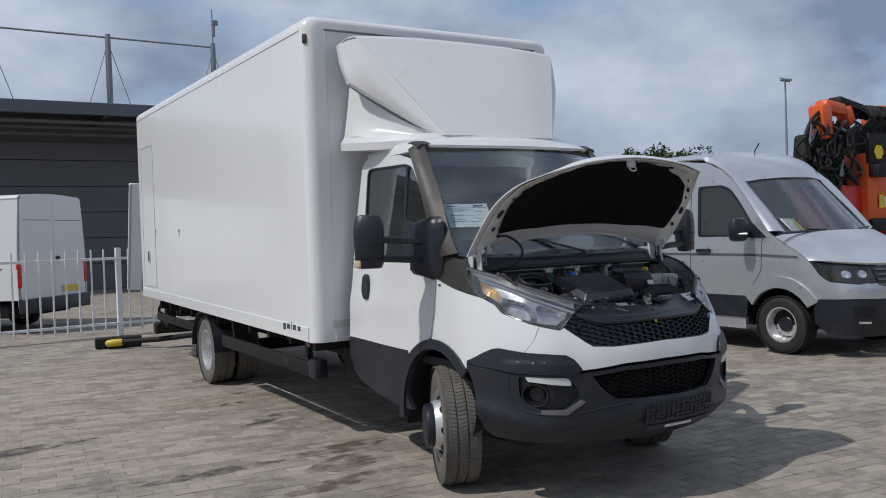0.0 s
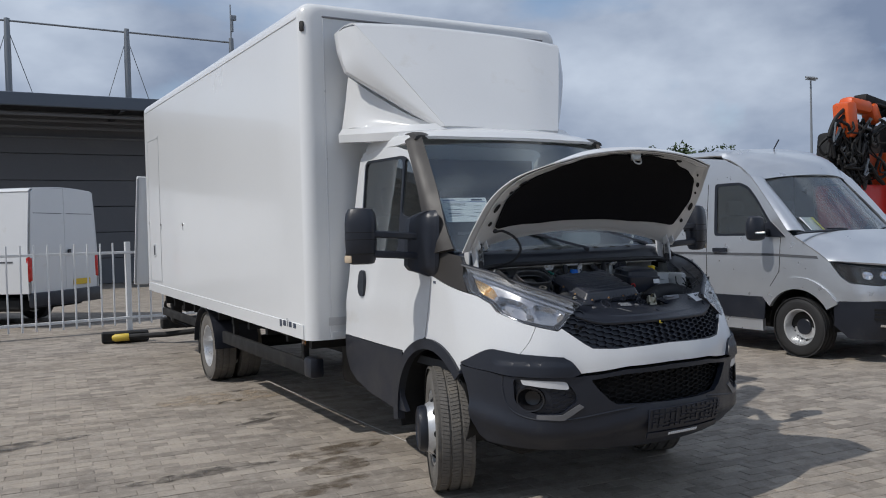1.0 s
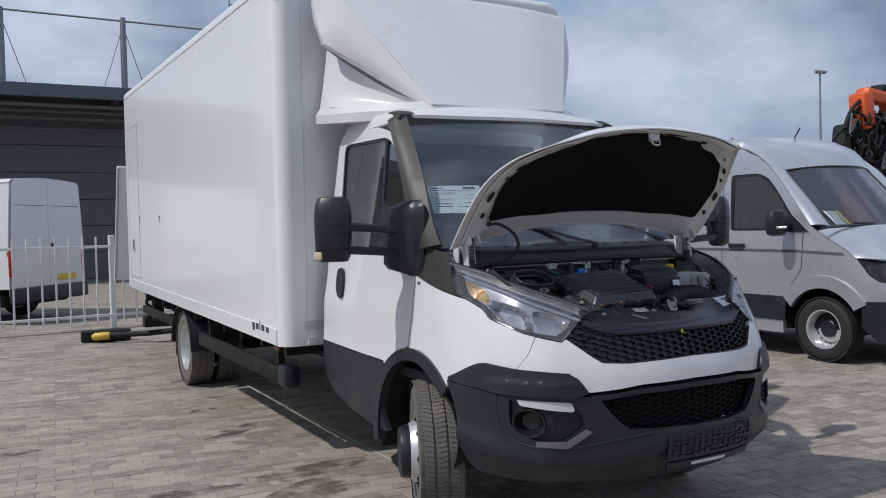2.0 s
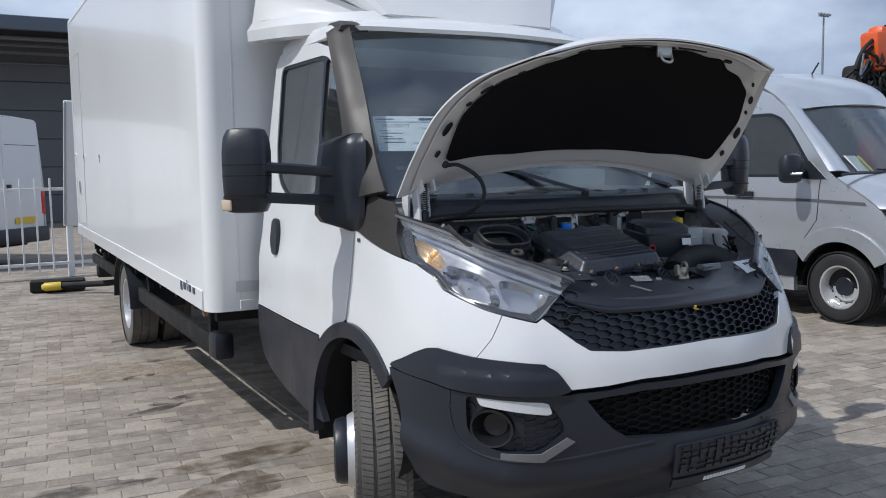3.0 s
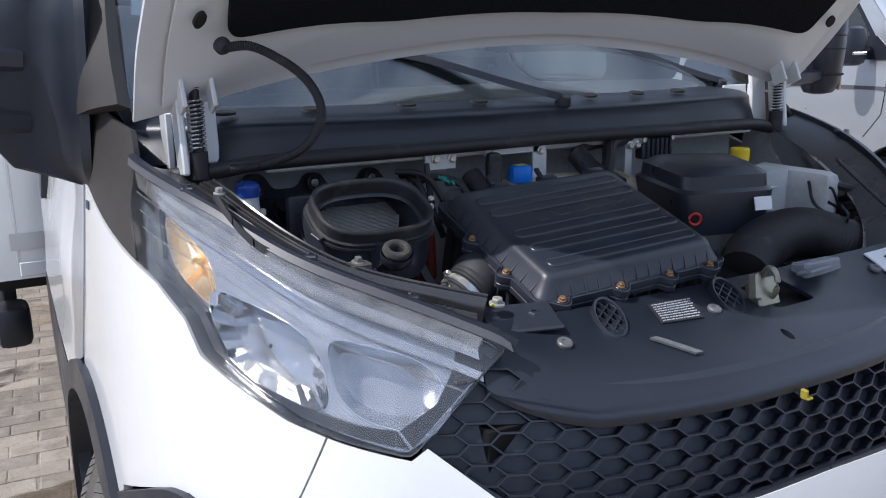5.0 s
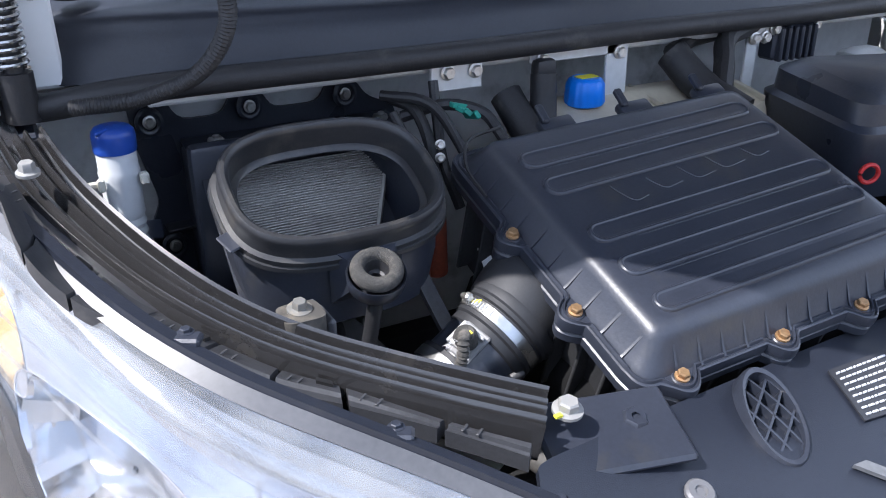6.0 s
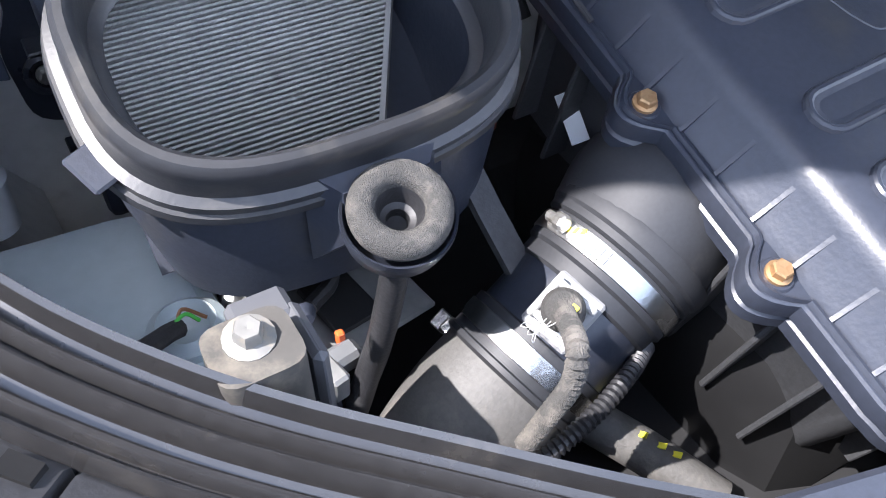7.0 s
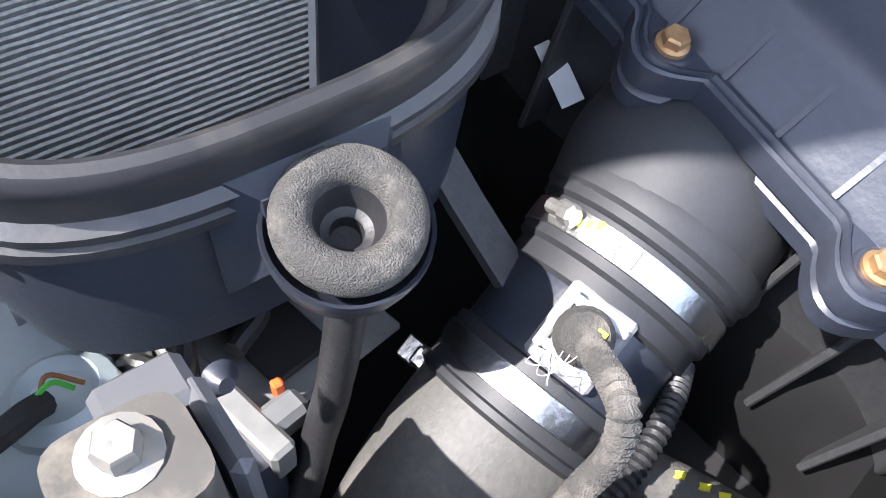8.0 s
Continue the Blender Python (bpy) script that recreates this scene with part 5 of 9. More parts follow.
def wiper(pivot, mid, blade):
    bm = bmesh.new()
    lathe(bm, [(0.0, 0.022), (0.011, 0.022), (0.016, 0.012), (0.018, 0.0)], aim(pivot, (0, -0.5, 0.85)), 16)
    w = part("wiper_arm", bm, BLACKPL, truck, "black wiper arm")
    bm = bmesh.new()
    sweep(bm, spline([Vector(pivot) + Vector((0, 0, 0.012)), *[Vector(p) for p in mid]], 6), [(-0.014, -0.005), (0.014, -0.005), (0.010, 0.010), (-0.010, 0.010)])
    part("arm_rod", bm, BLACKPL, w)
    bm = bmesh.new()
    sweep(bm, spline(blade, 6), [(-0.012, -0.014), (0.012, -0.014), (0.016, 0.002), (0.006, 0.015), (-0.006, 0.015), (-0.016, 0.002)])
    part("blade", bm, RUBBER, w)


WIPERS = built()
wiper((0.034, 3.70, 1.408), [(-0.08, 3.76, 1.455), (-0.22, 3.815, 1.50), (-0.33, 3.85, 1.525)], [(-0.05, 3.845, 1.505), (-0.33, 3.865, 1.515), (-0.62, 3.93, 1.495)])
wiper((0.64, 3.83, 1.42), [(0.52, 3.85, 1.465), (0.36, 3.855, 1.51), (0.22, 3.86, 1.53)], [(-0.07, 3.86, 1.53), (0.22, 3.87, 1.53), (0.50, 3.905, 1.51)])
settle(WIPERS, Matrix.Translation((0.03, 0.060, 0)))

# ---- engine bay ----
LM_X = Vector((1, 0, 0.042)).normalized()
LM_Y = Vector((0, 0.946, 0.324))
LM_Y = (LM_Y - LM_X * LM_X.dot(LM_Y)).normalized()
LM_Z = LM_X.cross(LM_Y)
LM = Matrix.Translation((-0.293, 3.312, 1.181)) @ Matrix((LM_X, LM_Y, LM_Z)).transposed().to_4x4()
LW, LD = 0.352, 0.292


def rect(x0, y0, x1, y1, r, n=5):
    return soft([(x0, y0), (x1, y0), (x1, y1), (x0, y1)], r, n)


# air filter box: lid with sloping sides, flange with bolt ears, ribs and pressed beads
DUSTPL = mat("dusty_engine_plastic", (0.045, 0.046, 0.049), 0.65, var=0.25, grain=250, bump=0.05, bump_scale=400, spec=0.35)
bm = bmesh.new()
rings = [[LM @ Vector((x, y, z)) for x, y in rect(-e, -e, LW + e, LD + e, max(0.006, 0.016 + e * 0.3))] for e, z in ((0.023, -0.040), (0.020, -0.034), (0.0165, -0.030), (0.0045, -0.011), (0.002, -0.0065), (-0.002, -0.003), (-0.007, -0.0008), (-0.014, 0.0), (-0.03, 0.0008))]
loft(bm, rings, True, True)
airbox = part("air_filter_lid", bm, BAYPL, truck, "black ribbed plastic air filter lid")
BOLTS = [(-0.028, 0.1816), (-0.028, 0.0718), (0.016, -0.026), (0.135, -0.026), (0.241, -0.026), (0.335, -0.026)]


def flange_line(o):
    """The flange's outline, swelling round each bolt."""
    pts = []
    base = rect(-0.0255, -0.0235, LW + 0.0255, LD + 0.0235, 0.02, 6)
    dense = []
    for i in range(len(base)):
        a, b = Vector(base[i]), Vector(base[(i + 1) % len(base)])
        k = max(1, int((b - a).length / 0.004))
        dense += [a.lerp(b, j / k) for j in range(k)]
    c = Vector((LW / 2, LD / 2))
    for p in dense:
        out = Vector(((-1 if p.x < 0.0 else (1 if p.x > LW else 0)), (-1 if p.y < 0.0 else (1 if p.y > LD else 0))))
        sw = sum(max(0.0, 1 - ((p - Vector(b)).length / 0.019) ** 2) for b in BOLTS) * 0.0165
        out = out.normalized() if out.length else out
        q = p + out * (sw + o)
        pts.append(q)
    return pts


bm = bmesh.new()
loft(bm, [[LM @ Vector((q.x, q.y, z)) for q in flange_line(o)] for o, z in ((-0.016, -0.0345), (-0.006, -0.0350), (-0.0045, -0.0325), (-0.0025, -0.0320), (-0.0010, -0.0345), (0.0005, -0.0345), (0.0020, -0.0322), (0.0038, -0.0330), (0.0045, -0.036), (0.0045, -0.044), (0.0005, -0.047), (0.0035, -0.049), (0.0035, -0.057), (-0.014, -0.060))], True, True)
part("lid_flange", bm, BAYPL, airbox)
for x, y in BOLTS:
    bm = bmesh.new()
    hexbolt(bm, LM @ Matrix.Translation((x, y, -0.0335)), 0.0055, 0.007, 1.25)
    part("lid_bolt", bm, BRONZE, airbox, "yellowish passivated lid bolt")
    bm = bmesh.new()
    lathe(bm, [(0.0095, -0.064), (0.0095, -0.0345), (0.0085, -0.0335), (0.004, -0.0335)], LM @ Matrix.Translation((x, y, 0)), 16)
    part("bolt_boss", bm, BAYPL, airbox)
# gussets on the sloping sides
for i in range(10):
    y = 0.012 + i * 0.0295
    bm = bmesh.new()
    loft(bm, [[LM @ Vector(p) for p in ((-0.0235, y + d, -0.0335), (-0.0190, y + d, -0.0305), (-0.0050, y + d, -0.0120), (0.004, y + d, -0.036))] for d in (-0.0012, 0.0012)])
    part("gusset", bm, BAYPL, airbox)
for i in range(13):
    x = 0.015 + i * 0.0270
    bm = bmesh.new()
    loft(bm, [[LM @ Vector(p) for p in ((x + d, -0.0235, -0.0335), (x + d, -0.0190, -0.0305), (x + d, -0.0050, -0.0120), (x + d, 0.004, -0.036))] for d in (-0.0012, 0.0012)])
    part("gusset", bm, BAYPL, airbox)
# beads: long loops of raised line
for x0, y0, x1, y1, w in ((0.014, 0.243, 0.330, 0.250, 0.025), (0.015, 0.198, 0.335, 0.206, 0.026), (0.017, 0.123, 0.338, 0.130, 0.025), (0.018, 0.076, 0.338, 0.081, 0.024), (0.019, 0.028, 0.336, 0.032, 0.022)):
    a, b = Vector((x0, y0, 0.0)), Vector((x1, y1, 0.0))
    d = (b - a).normalized()
    n = Vector((-d.y, d.x, 0))
    line = [a + d * w * 0.5 + n * w * 0.5 * math.cos(t) - d * w * 0.5 * math.sin(t) for t in np.linspace(0, math.pi, 9)]
    line += [b - d * w * 0.5 - n * w * 0.5 * math.cos(t) + d * w * 0.5 * math.sin(t) for t in np.linspace(0, math.pi, 9)]
    spine = [a + d * min(max((q - a).dot(d), w * 0.5), (b - a).length - w * 0.5) for q in line]
    rings = []
    for h, k in ((-0.001, 0.0022), (0.0014, 0.0012), (0.0026, 0.0), (0.0026, -0.0016), (0.0016, -0.0030), (0.0012, -0.006)):
        rings.append([LM @ (q + (q - c).normalized() * k + Vector((0, 0, 0.0008 + h))) for q, c in zip(line, spine)])
    bm = bmesh.new()
    loft(bm, rings, True, False)
    bm.faces.new([bm.verts.new(v) for v in rings[-1]])
    part("bead", bm, BAYPL, airbox, "", 0.3)
# faint raised strokes between the beads: shallow bent lines
for x, y, l, w in ((0.080, 0.180, 0.028, 0.030), (0.125, 0.178, 0.020, 0.034), (0.170, 0.184, 0.024, 0.036), (0.212, 0.188, 0.024, 0.040), (0.262, 0.188, 0.020, 0.030)):
    bm = bmesh.new()
    tube(bm, [LM @ Vector(p) for p in spline([(x, y, 0.0006), (x + 0.005, y - l * 0.6, 0.0006), (x + 0.013, y - l, 0.0006), (x + w, y - l + 0.003, 0.0006)], 5)], 0.0009, 6)
    part("raised_stroke", bm, BAYPL, airbox)
for x0, y0, x1, y1 in ((0.03, 0.227, 0.20, 0.231), (0.06, 0.108, 0.31, 0.113), (0.05, 0.060, 0.29, 0.064)):
    bm = bmesh.new()
    tube(bm, [LM @ Vector((x0, y0, 0.0004)), LM @ Vector((x1, y1, 0.0004))], 0.0008, 6)
    part("raised_stroke", bm, BAYPL, airbox)
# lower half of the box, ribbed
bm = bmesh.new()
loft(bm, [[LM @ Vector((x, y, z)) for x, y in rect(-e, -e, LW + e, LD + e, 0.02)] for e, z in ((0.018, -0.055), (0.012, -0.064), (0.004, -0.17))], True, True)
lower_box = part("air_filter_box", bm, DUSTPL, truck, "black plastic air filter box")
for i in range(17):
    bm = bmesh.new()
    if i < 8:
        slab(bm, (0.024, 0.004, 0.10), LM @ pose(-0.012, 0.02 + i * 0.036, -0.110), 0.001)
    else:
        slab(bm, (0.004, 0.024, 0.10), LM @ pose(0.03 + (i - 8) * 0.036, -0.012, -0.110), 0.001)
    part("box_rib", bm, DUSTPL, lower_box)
# clips at the back of the lid
for x in (0.10, 0.21, 0.325):
    bm = bmesh.new()
    slab(bm, (0.045, 0.02, 0.012), LM @ pose(x, LD + 0.012, -0.012, 10), 0.004, 2)
    slab(bm, (0.010, 0.024, 0.008), LM @ pose(x - 0.016, LD + 0.022, 0.0, 20), 0.002)
    part("lid_clip", bm, BAYPL, airbox)
bm = bmesh.new()
tube(bm, [LM @ Vector((-0.028, 0.235, -0.026)), LM @ Vector((-0.030, 0.275, -0.018)), LM @ Vector((-0.012, 0.306, -0.008)), LM @ Vector((0.03, 0.312, -0.004))], 0.0018, 6)
part("wire_catch", bm, RUBBER, airbox)

# ---- pollen filter housing with its oval mouth ----
INTAKE = built()
RM = Matrix.Translation((-0.4994, 3.5245, 1.2842)) @ Matrix.Rotation(radians(26.4), 4, "X")


def oval(a, b, n=64, e=2.88):
    out = []
    for i in range(n):
        t = 2 * math.pi * i / n
        c, s = math.cos(t), math.sin(t)
        out.append((a * math.copysign(abs(c) ** (2 / e), c), b * math.copysign(abs(s) ** (2 / e), s)))
    return out


RA, RB = 0.105, 0.0782
bm = bmesh.new()
prof = [(0.004, -0.030), (0.004, -0.024), (0.0045, -0.0225), (0.0, -0.021), (-0.001, -0.012), (0.0, -0.005), (-0.001, -0.002), (-0.003, 0.0005), (-0.0065, 0.0008), (-0.009, -0.0015), (-0.0105, -0.006), (-0.0115, -0.018), (-0.0125, -0.026), (-0.0170, -0.028), (-0.0185, -0.030), (-0.015, -0.032)]
loft(bm, [[RM @ Vector((x, y, z)) for x, y in oval(RA + o, RB + o)] for o, z in prof], True, False)
LIPPL = mat("dusty_black_lip_plastic", (0.022, 0.023, 0.026), 0.40, var=0.2, grain=300, bump=0.03, bump_scale=500, spec=0.65, dirt=(0.06, 0.056, 0.050), dirt_at=0.52, dirt_scale=26)
intake = part("filter_mouth", bm, LIPPL, truck, "dusty black oval mouth of the pollen filter housing", 0.62)
bm = bmesh.new()
loft(bm, [[RM @ Vector((x, y, z)) for x, y in oval(RA + o, RB + o)] for o, z in ((-0.002, -0.028), (0.006, -0.029), (0.007, -0.033), (0.004, -0.036), (-0.003, -0.037))], True, False)
part("lower_lip", bm, LIPPL, intake, "", 0.8)
# walls down to the foot, bulging back towards the bulkhead
bm = bmesh.new()
line = oval(RA - 0.003, RB - 0.003)
top = [RM @ Vector((x, y, -0.034)) for x, y in line]
back = [0.066 * max(0.0, y / RB) ** 0.6 for x, y in line]
mid = [Vector((p.x, p.y + 0.04 * (3.52 - p.y) + k, p.z - (0.035 if k == 0 else 0.018))) for p, k in zip(top, back)]
foot = [Vector((-0.496 + (p.x + 0.496) * 0.90, 3.52 + (p.y - 3.52) * 0.93 + k, 1.168 + (p.z - 1.25) * 0.40)) for p, k in zip(top, back)]
foot2 = [Vector((-0.496 + (p.x + 0.496) * 0.80, 3.53 + (p.y - 3.52) * 0.80, p.z - 0.012)) for p in foot]
loft(bm, [top, mid, foot, foot2], True, False)
bm.faces.new([bm.verts.new(p) for p in foot2])
part("housing_wall", bm, BAYPL, intake)
bm = bmesh.new()
slab(bm, (0.222, 0.022, 0.20), pose(-0.491, 3.676, 1.185), 0.006, 2)
part("housing_back", bm, BAYPL, intake)
# tab with slots
bm = bmesh.new()
slab(bm, (0.030, 0.022, 0.003), RM @ pose(-0.102, -0.034, -0.024, 0, 0, 22), 0.0012)
slab(bm, (0.004, 0.010, 0.010), RM @ pose(-0.096, -0.036, -0.020, 0, 0, 22), 0.001)
part("tab", bm, BAYPL, intake)
bm = bmesh.new()
lathe(bm, [(0.0, 0.006), (0.003, 0.006), (0.006, 0.001), (0.007, 0.0)], aim((-0.545, 3.452, 1.165), (0.1, -1, 0.35)), 12)
part("plug", bm, BAYPL, intake)
# the pleated filter
FILTER = mat("grey_pleated_filter", (0.38, 0.37, 0.345), 0.9, var=0.35, scale=25, grain=400, bump=0.2, bump_scale=600, dirt=(0.15, 0.135, 0.12), dirt_at=0.55, dirt_scale=25)
FM = RM @ Matrix.Translation((0, 0, -0.100)) @ Matrix.Rotation(math.atan(0.25), 4, "X")


def filter_span(y):
    """The left and right end of a pleat at y."""
    k = max(0.0, 1 - (abs(y - 0.015) / 0.090) ** 2.7) ** 0.37
    return -0.088 * k, 0.060 + 0.50 * y


N = 52
bm = bmesh.new()
for i in range(N):
    y0 = -0.055 + 0.158 * i / N
    y1 = y0 + 0.158 / N
    ym = (y0 + y1) / 2
    x0, x1 = filter_span(ym)
    lines = []
    for y, z in ((y0, -0.013), (ym - 0.0007, 0.0), (ym + 0.0007, 0.0), (y1, -0.013)):
        lines.append([bm.verts.new(FM @ Vector((x0 + (x1 - x0) * k / 24, y + 0.00010 * math.sin(k * 1.9 + i), z + 0.0003 * math.sin(k * 0.7 + i * 2.1)))) for k in range(25)])
    for a, b in zip(lines, lines[1:]):
        for k in range(24):
            bm.faces.new((a[k], a[k + 1], b[k + 1], b[k]))
pleats = part("filter_pleats", bm, FILTER, intake, "grey pleated paper pollen filter", 0.3)
bm = bmesh.new()
ends = [FM @ Vector((filter_span(y)[1] + 0.0015, y, -0.002)) for y in (-0.055, 0.0, 0.05, 0.103)]
sweep(bm, ends, [(-0.0016, -0.006), (0.0016, -0.006), (0.0016, 0.004), (-0.0016, 0.004)], True, True)
part("filter_edge", bm, mat("pale_filter_edge", (0.30, 0.29, 0.27), 0.9), intake)
bm = bmesh.new()
slab(bm, (0.20, 0.165, 0.003), FM @ pose(0.006, 0.024, -0.0175))
part("housing_floor", bm, BAYPL, intake)
BAY_SHIFT = Matrix.Translation((0.024, 0.043, -0.010))
settle(INTAKE, BAY_SHIFT)
# mounting plate with ears and bolts
PLATE = built()
plate_l = [(-0.655, 1.345), (-0.62, 1.345), (-0.605, 1.318), (-0.56, 1.318), (-0.548, 1.34), (-0.518, 1.34), (-0.506, 1.318), (-0.452, 1.318), (-0.440, 1.34), (-0.410, 1.34), (-0.396, 1.318), (-0.36, 1.305), (-0.355, 1.08), (-0.60, 1.05), (-0.612, 1.10), (-0.60, 1.15), (-0.645, 1.165), (-0.65, 1.215), (-0.635, 1.24), (-0.652, 1.30)]
bm = sheet([soft(plate_l, 0.012, 3)], lambda u, v, d: Vector((u, 3.682 + (v - 1.2) * 0.05 - d, v)), 0.2, 0.2, 0.006)
tray = part("mount_plate", bm, BAYPL, truck, "black plastic mounting plate with bolt ears")
bm = bmesh.new()
for x0, z0, x1, z1 in ((-0.607, 1.287, -0.375, 1.292), (-0.607, 1.10, -0.602, 1.29), (-0.635, 1.215, -0.605, 1.218), (-0.632, 1.14, -0.605, 1.143), (-0.59, 1.255, -0.53, 1.258)):
    slab(bm, (x1 - x0, 0.03, z1 - z0), pose((x0 + x1) / 2, 3.672, (z0 + z1) / 2), 0.001)
slab(bm, (0.235, 0.055, 0.006), pose(-0.49, 3.655, 1.296, 6), 0.002)
part("plate_rib", bm, BAYPL, tray)
for x, z in ((-0.533, 1.325), (-0.425, 1.325), (-0.636, 1.322), (-0.628, 1.195)):
    bm = bmesh.new()
    lathe(bm, [(0.014, 0.0), (0.014, 0.003), (0.011, 0.005), (0.0085, 0.004), (0.0085, 0.001)], aim((x, 3.678, z), (0, -1, 0)), 18)
    part("bolt_ear", bm, BAYPL, tray)
    bm = bmesh.new()
    hexbolt(bm, aim((x, 3.676, z), (0, -1, 0)), 0.005, 0.007, 1.3)
    part("plate_bolt", bm, ZINC, tray)
for x in (-0.578, -0.395):
    bm = bmesh.new()
    slab(bm, (0.016, 0.012, 0.007), pose(x, 3.645, 1.303), 0.002)
    hexbolt(bm, pose(x, 3.643, 1.305), 0.004, 0.004)
    part("plate_clip", bm, ZINC, tray)

settle(PLATE, Matrix(((1.16, 0, 0, 0.148), (0, 1, 0, 0.185), (0, 0, 1.25, -0.386), (0, 0, 0, 1))))

HOSES = built()
# grommet seat in front of the mouth
GM = Matrix.Translation((-0.496, 3.441, 1.2185)) @ Matrix.Rotation(radians(24), 4, "X") @ Matrix.Rotation(radians(-4), 4, "Y")
bm = bmesh.new()
lathe(bm, [(0.006, -0.022), (0.016, -0.019), (0.0240, -0.010), (0.0258, -0.003), (0.0272, -0.002), (0.0275, -0.006), (0.0255, -0.018), (0.016, -0.030), (0.007, -0.032)], GM, 36)
seat = part("grommet_seat", bm, BAYPL, intake)
bm = bmesh.new()
prof = []
for k in range(21):
    t = 2 * math.pi * k / 20
    prof.append((0.0178 + 0.0066 * math.cos(t), 0.0015 + 0.0080 * math.sin(t)))
lathe(bm, prof, GM, 40)
GROM = mat("dusty_grey_rubber", (0.060, 0.058, 0.054), 0.9, var=0.3, grain=900, bump=0.5, bump_scale=1400, dirt=(0.17, 0.155, 0.135), dirt_at=0.47, dirt_scale=60)
part("rubber_grommet", bm, GROM, seat, "dusty grey rubber ring grommet")
bm = bmesh.new()
lathe(bm, [(0.0, -0.016), (0.0050, -0.016), (0.0056, -0.010), (0.0062, -0.0095), (0.0085, -0.0085), (0.0100, -0.004), (0.0114, 0.0015)], GM, 32)
part("grommet_throat", bm, RUBBER, seat, "black rubber throat of the grommet")
bm = bmesh.new()
loft(bm, [[Vector((x, y, z)) for x, y, z in ((-0.530, 3.470, z0), (-0.516, 3.456, z1), (-0.472, 3.456, z1), (-0.455, 3.475, z0))] for z0, z1 in ((1.236, 1.226), (1.225, 1.212), (1.180, 1.196))])
part("seat_web", bm, BAYPL, intake)
bm = bmesh.new()
tube(bm, [(-0.496, 3.444, 1.195), (-0.499, 3.448, 1.165), (-0.505, 3.453, 1.125), (-0.516, 3.455, 1.09), (-0.535, 3.450, 1.05)], 0.0075, 12)
part("drain_tube", bm, RUBBER, intake)
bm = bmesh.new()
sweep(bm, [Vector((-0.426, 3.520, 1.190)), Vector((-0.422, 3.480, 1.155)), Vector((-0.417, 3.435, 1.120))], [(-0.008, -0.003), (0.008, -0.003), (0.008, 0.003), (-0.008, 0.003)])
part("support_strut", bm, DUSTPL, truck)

# ---- intake hose with clamps and sensor ----
C1, C2 = Vector((-0.362, 3.432, 1.131)), Vector((-0.4326, 3.422, 1.0887))
AX = (C2 - C1).normalized()


def along(s):
    return C1 + AX * s


HM = aim(C1, AX)
DUSTRUB = mat("dusty_hose_rubber", (0.022, 0.023, 0.026), 0.60, var=0.2, grain=400, bump=0.03, bump_scale=700, dirt=(0.060, 0.057, 0.052), dirt_at=0.64, dirt_scale=30)
GREYRUB = mat("grey_dusty_hose", (0.085, 0.082, 0.077), 0.65, var=0.2, grain=300, bump=0.10, bump_scale=500, dirt=(0.14, 0.13, 0.115), dirt_at=0.55, dirt_scale=40)
# elbow dome up to the filter box
bm = bmesh.new()
path = spline([along(-0.006), along(-0.03) + Vector((0, 0.004, 0.002)), Vector((-0.320, 3.446, 1.142)), Vector((-0.290, 3.462, 1.134)), Vector((-0.25, 3.48, 1.105))], 8)
sweep(bm, path, circle(0.050, 32), True, True, scales=[1.0 + 0.09 * math.sin(math.pi * i / (len(path) - 1)) for i in range(len(path))])
elbow = part("elbow_hose", bm, DUSTRUB, truck, "black rubber intake elbow")
bm = bmesh.new()
lathe(bm, [(0.044, -0.012), (0.0515, -0.012), (0.0525, -0.008), (0.0515, -0.002), (0.0495, 0.0), (0.0495, 0.004), (0.046, 0.006)], HM, 48)
part("elbow_lip", bm, DUSTRUB, elbow)
bm = bmesh.new()
lathe(bm, [(0.043, 0.004), (0.0475, 0.006), (0.0475, 0.024), (0.045, 0.026), (0.045, 0.034), (0.043, 0.036)], HM, 48)
cuff = part("hose_cuff", bm, DUSTRUB, elbow)
bm = bmesh.new()
lathe(bm, [(0.0476, 0.008), (0.0486, 0.0085), (0.0486, 0.0195), (0.0476, 0.020)], HM, 48)
band = part("hose_clamp", bm, STEEL, elbow, "bright steel hose clamp")


def on_hose(s, ang, r):
    """A pose on the hose: s along it, ang round it, z outward."""
    m = HM @ Matrix.Rotation(ang, 4, "Z")
    p = m @ Vector((r, 0, s))
    z = (m.to_3x3() @ Vector((1, 0, 0)))
    x = AX
    y = z.cross(x)
    return Matrix.Translation(p) @ Matrix((x, y, z)).transposed().to_4x4()


def hose_angle(p):
    q = HM.inverted() @ Vector(p)
    return math.atan2(q.y, q.x)


A_TOP = hose_angle(C1 + Vector((-0.03, -0.02, 0.1)))
A_SCR = hose_angle((-0.396, 3.442, 1.158))
A_SEN = hose_angle((-0.435, 3.388, 1.179))
bm = bmesh.new()
m = on_hose(0.014, A_SCR, 0.0495)
slab(bm, (0.0115, 0.013, 0.006), m, 0.002)
lathe(bm, [(0.0, 0.0055), (0.0035, 0.0055), (0.0048, 0.004), (0.0048, -0.001), (0.0032, -0.002), (0.0032, -0.010)], m @ pose(0, 0.004, 0.004, -90), 8)
for i in range(7):
    dy = -0.010 - i * 0.0042
    slab(bm, (0.008, 0.0018, 0.0015), on_hose(0.014, A_SCR + (1 if (A_SEN - A_SCR) > 0 else -1) * (0.20 + 0.085 * i), 0.0489), 0.0004)
part("clamp_screw", bm, ZINC, band)
# plastic sleeve
bm = bmesh.new()
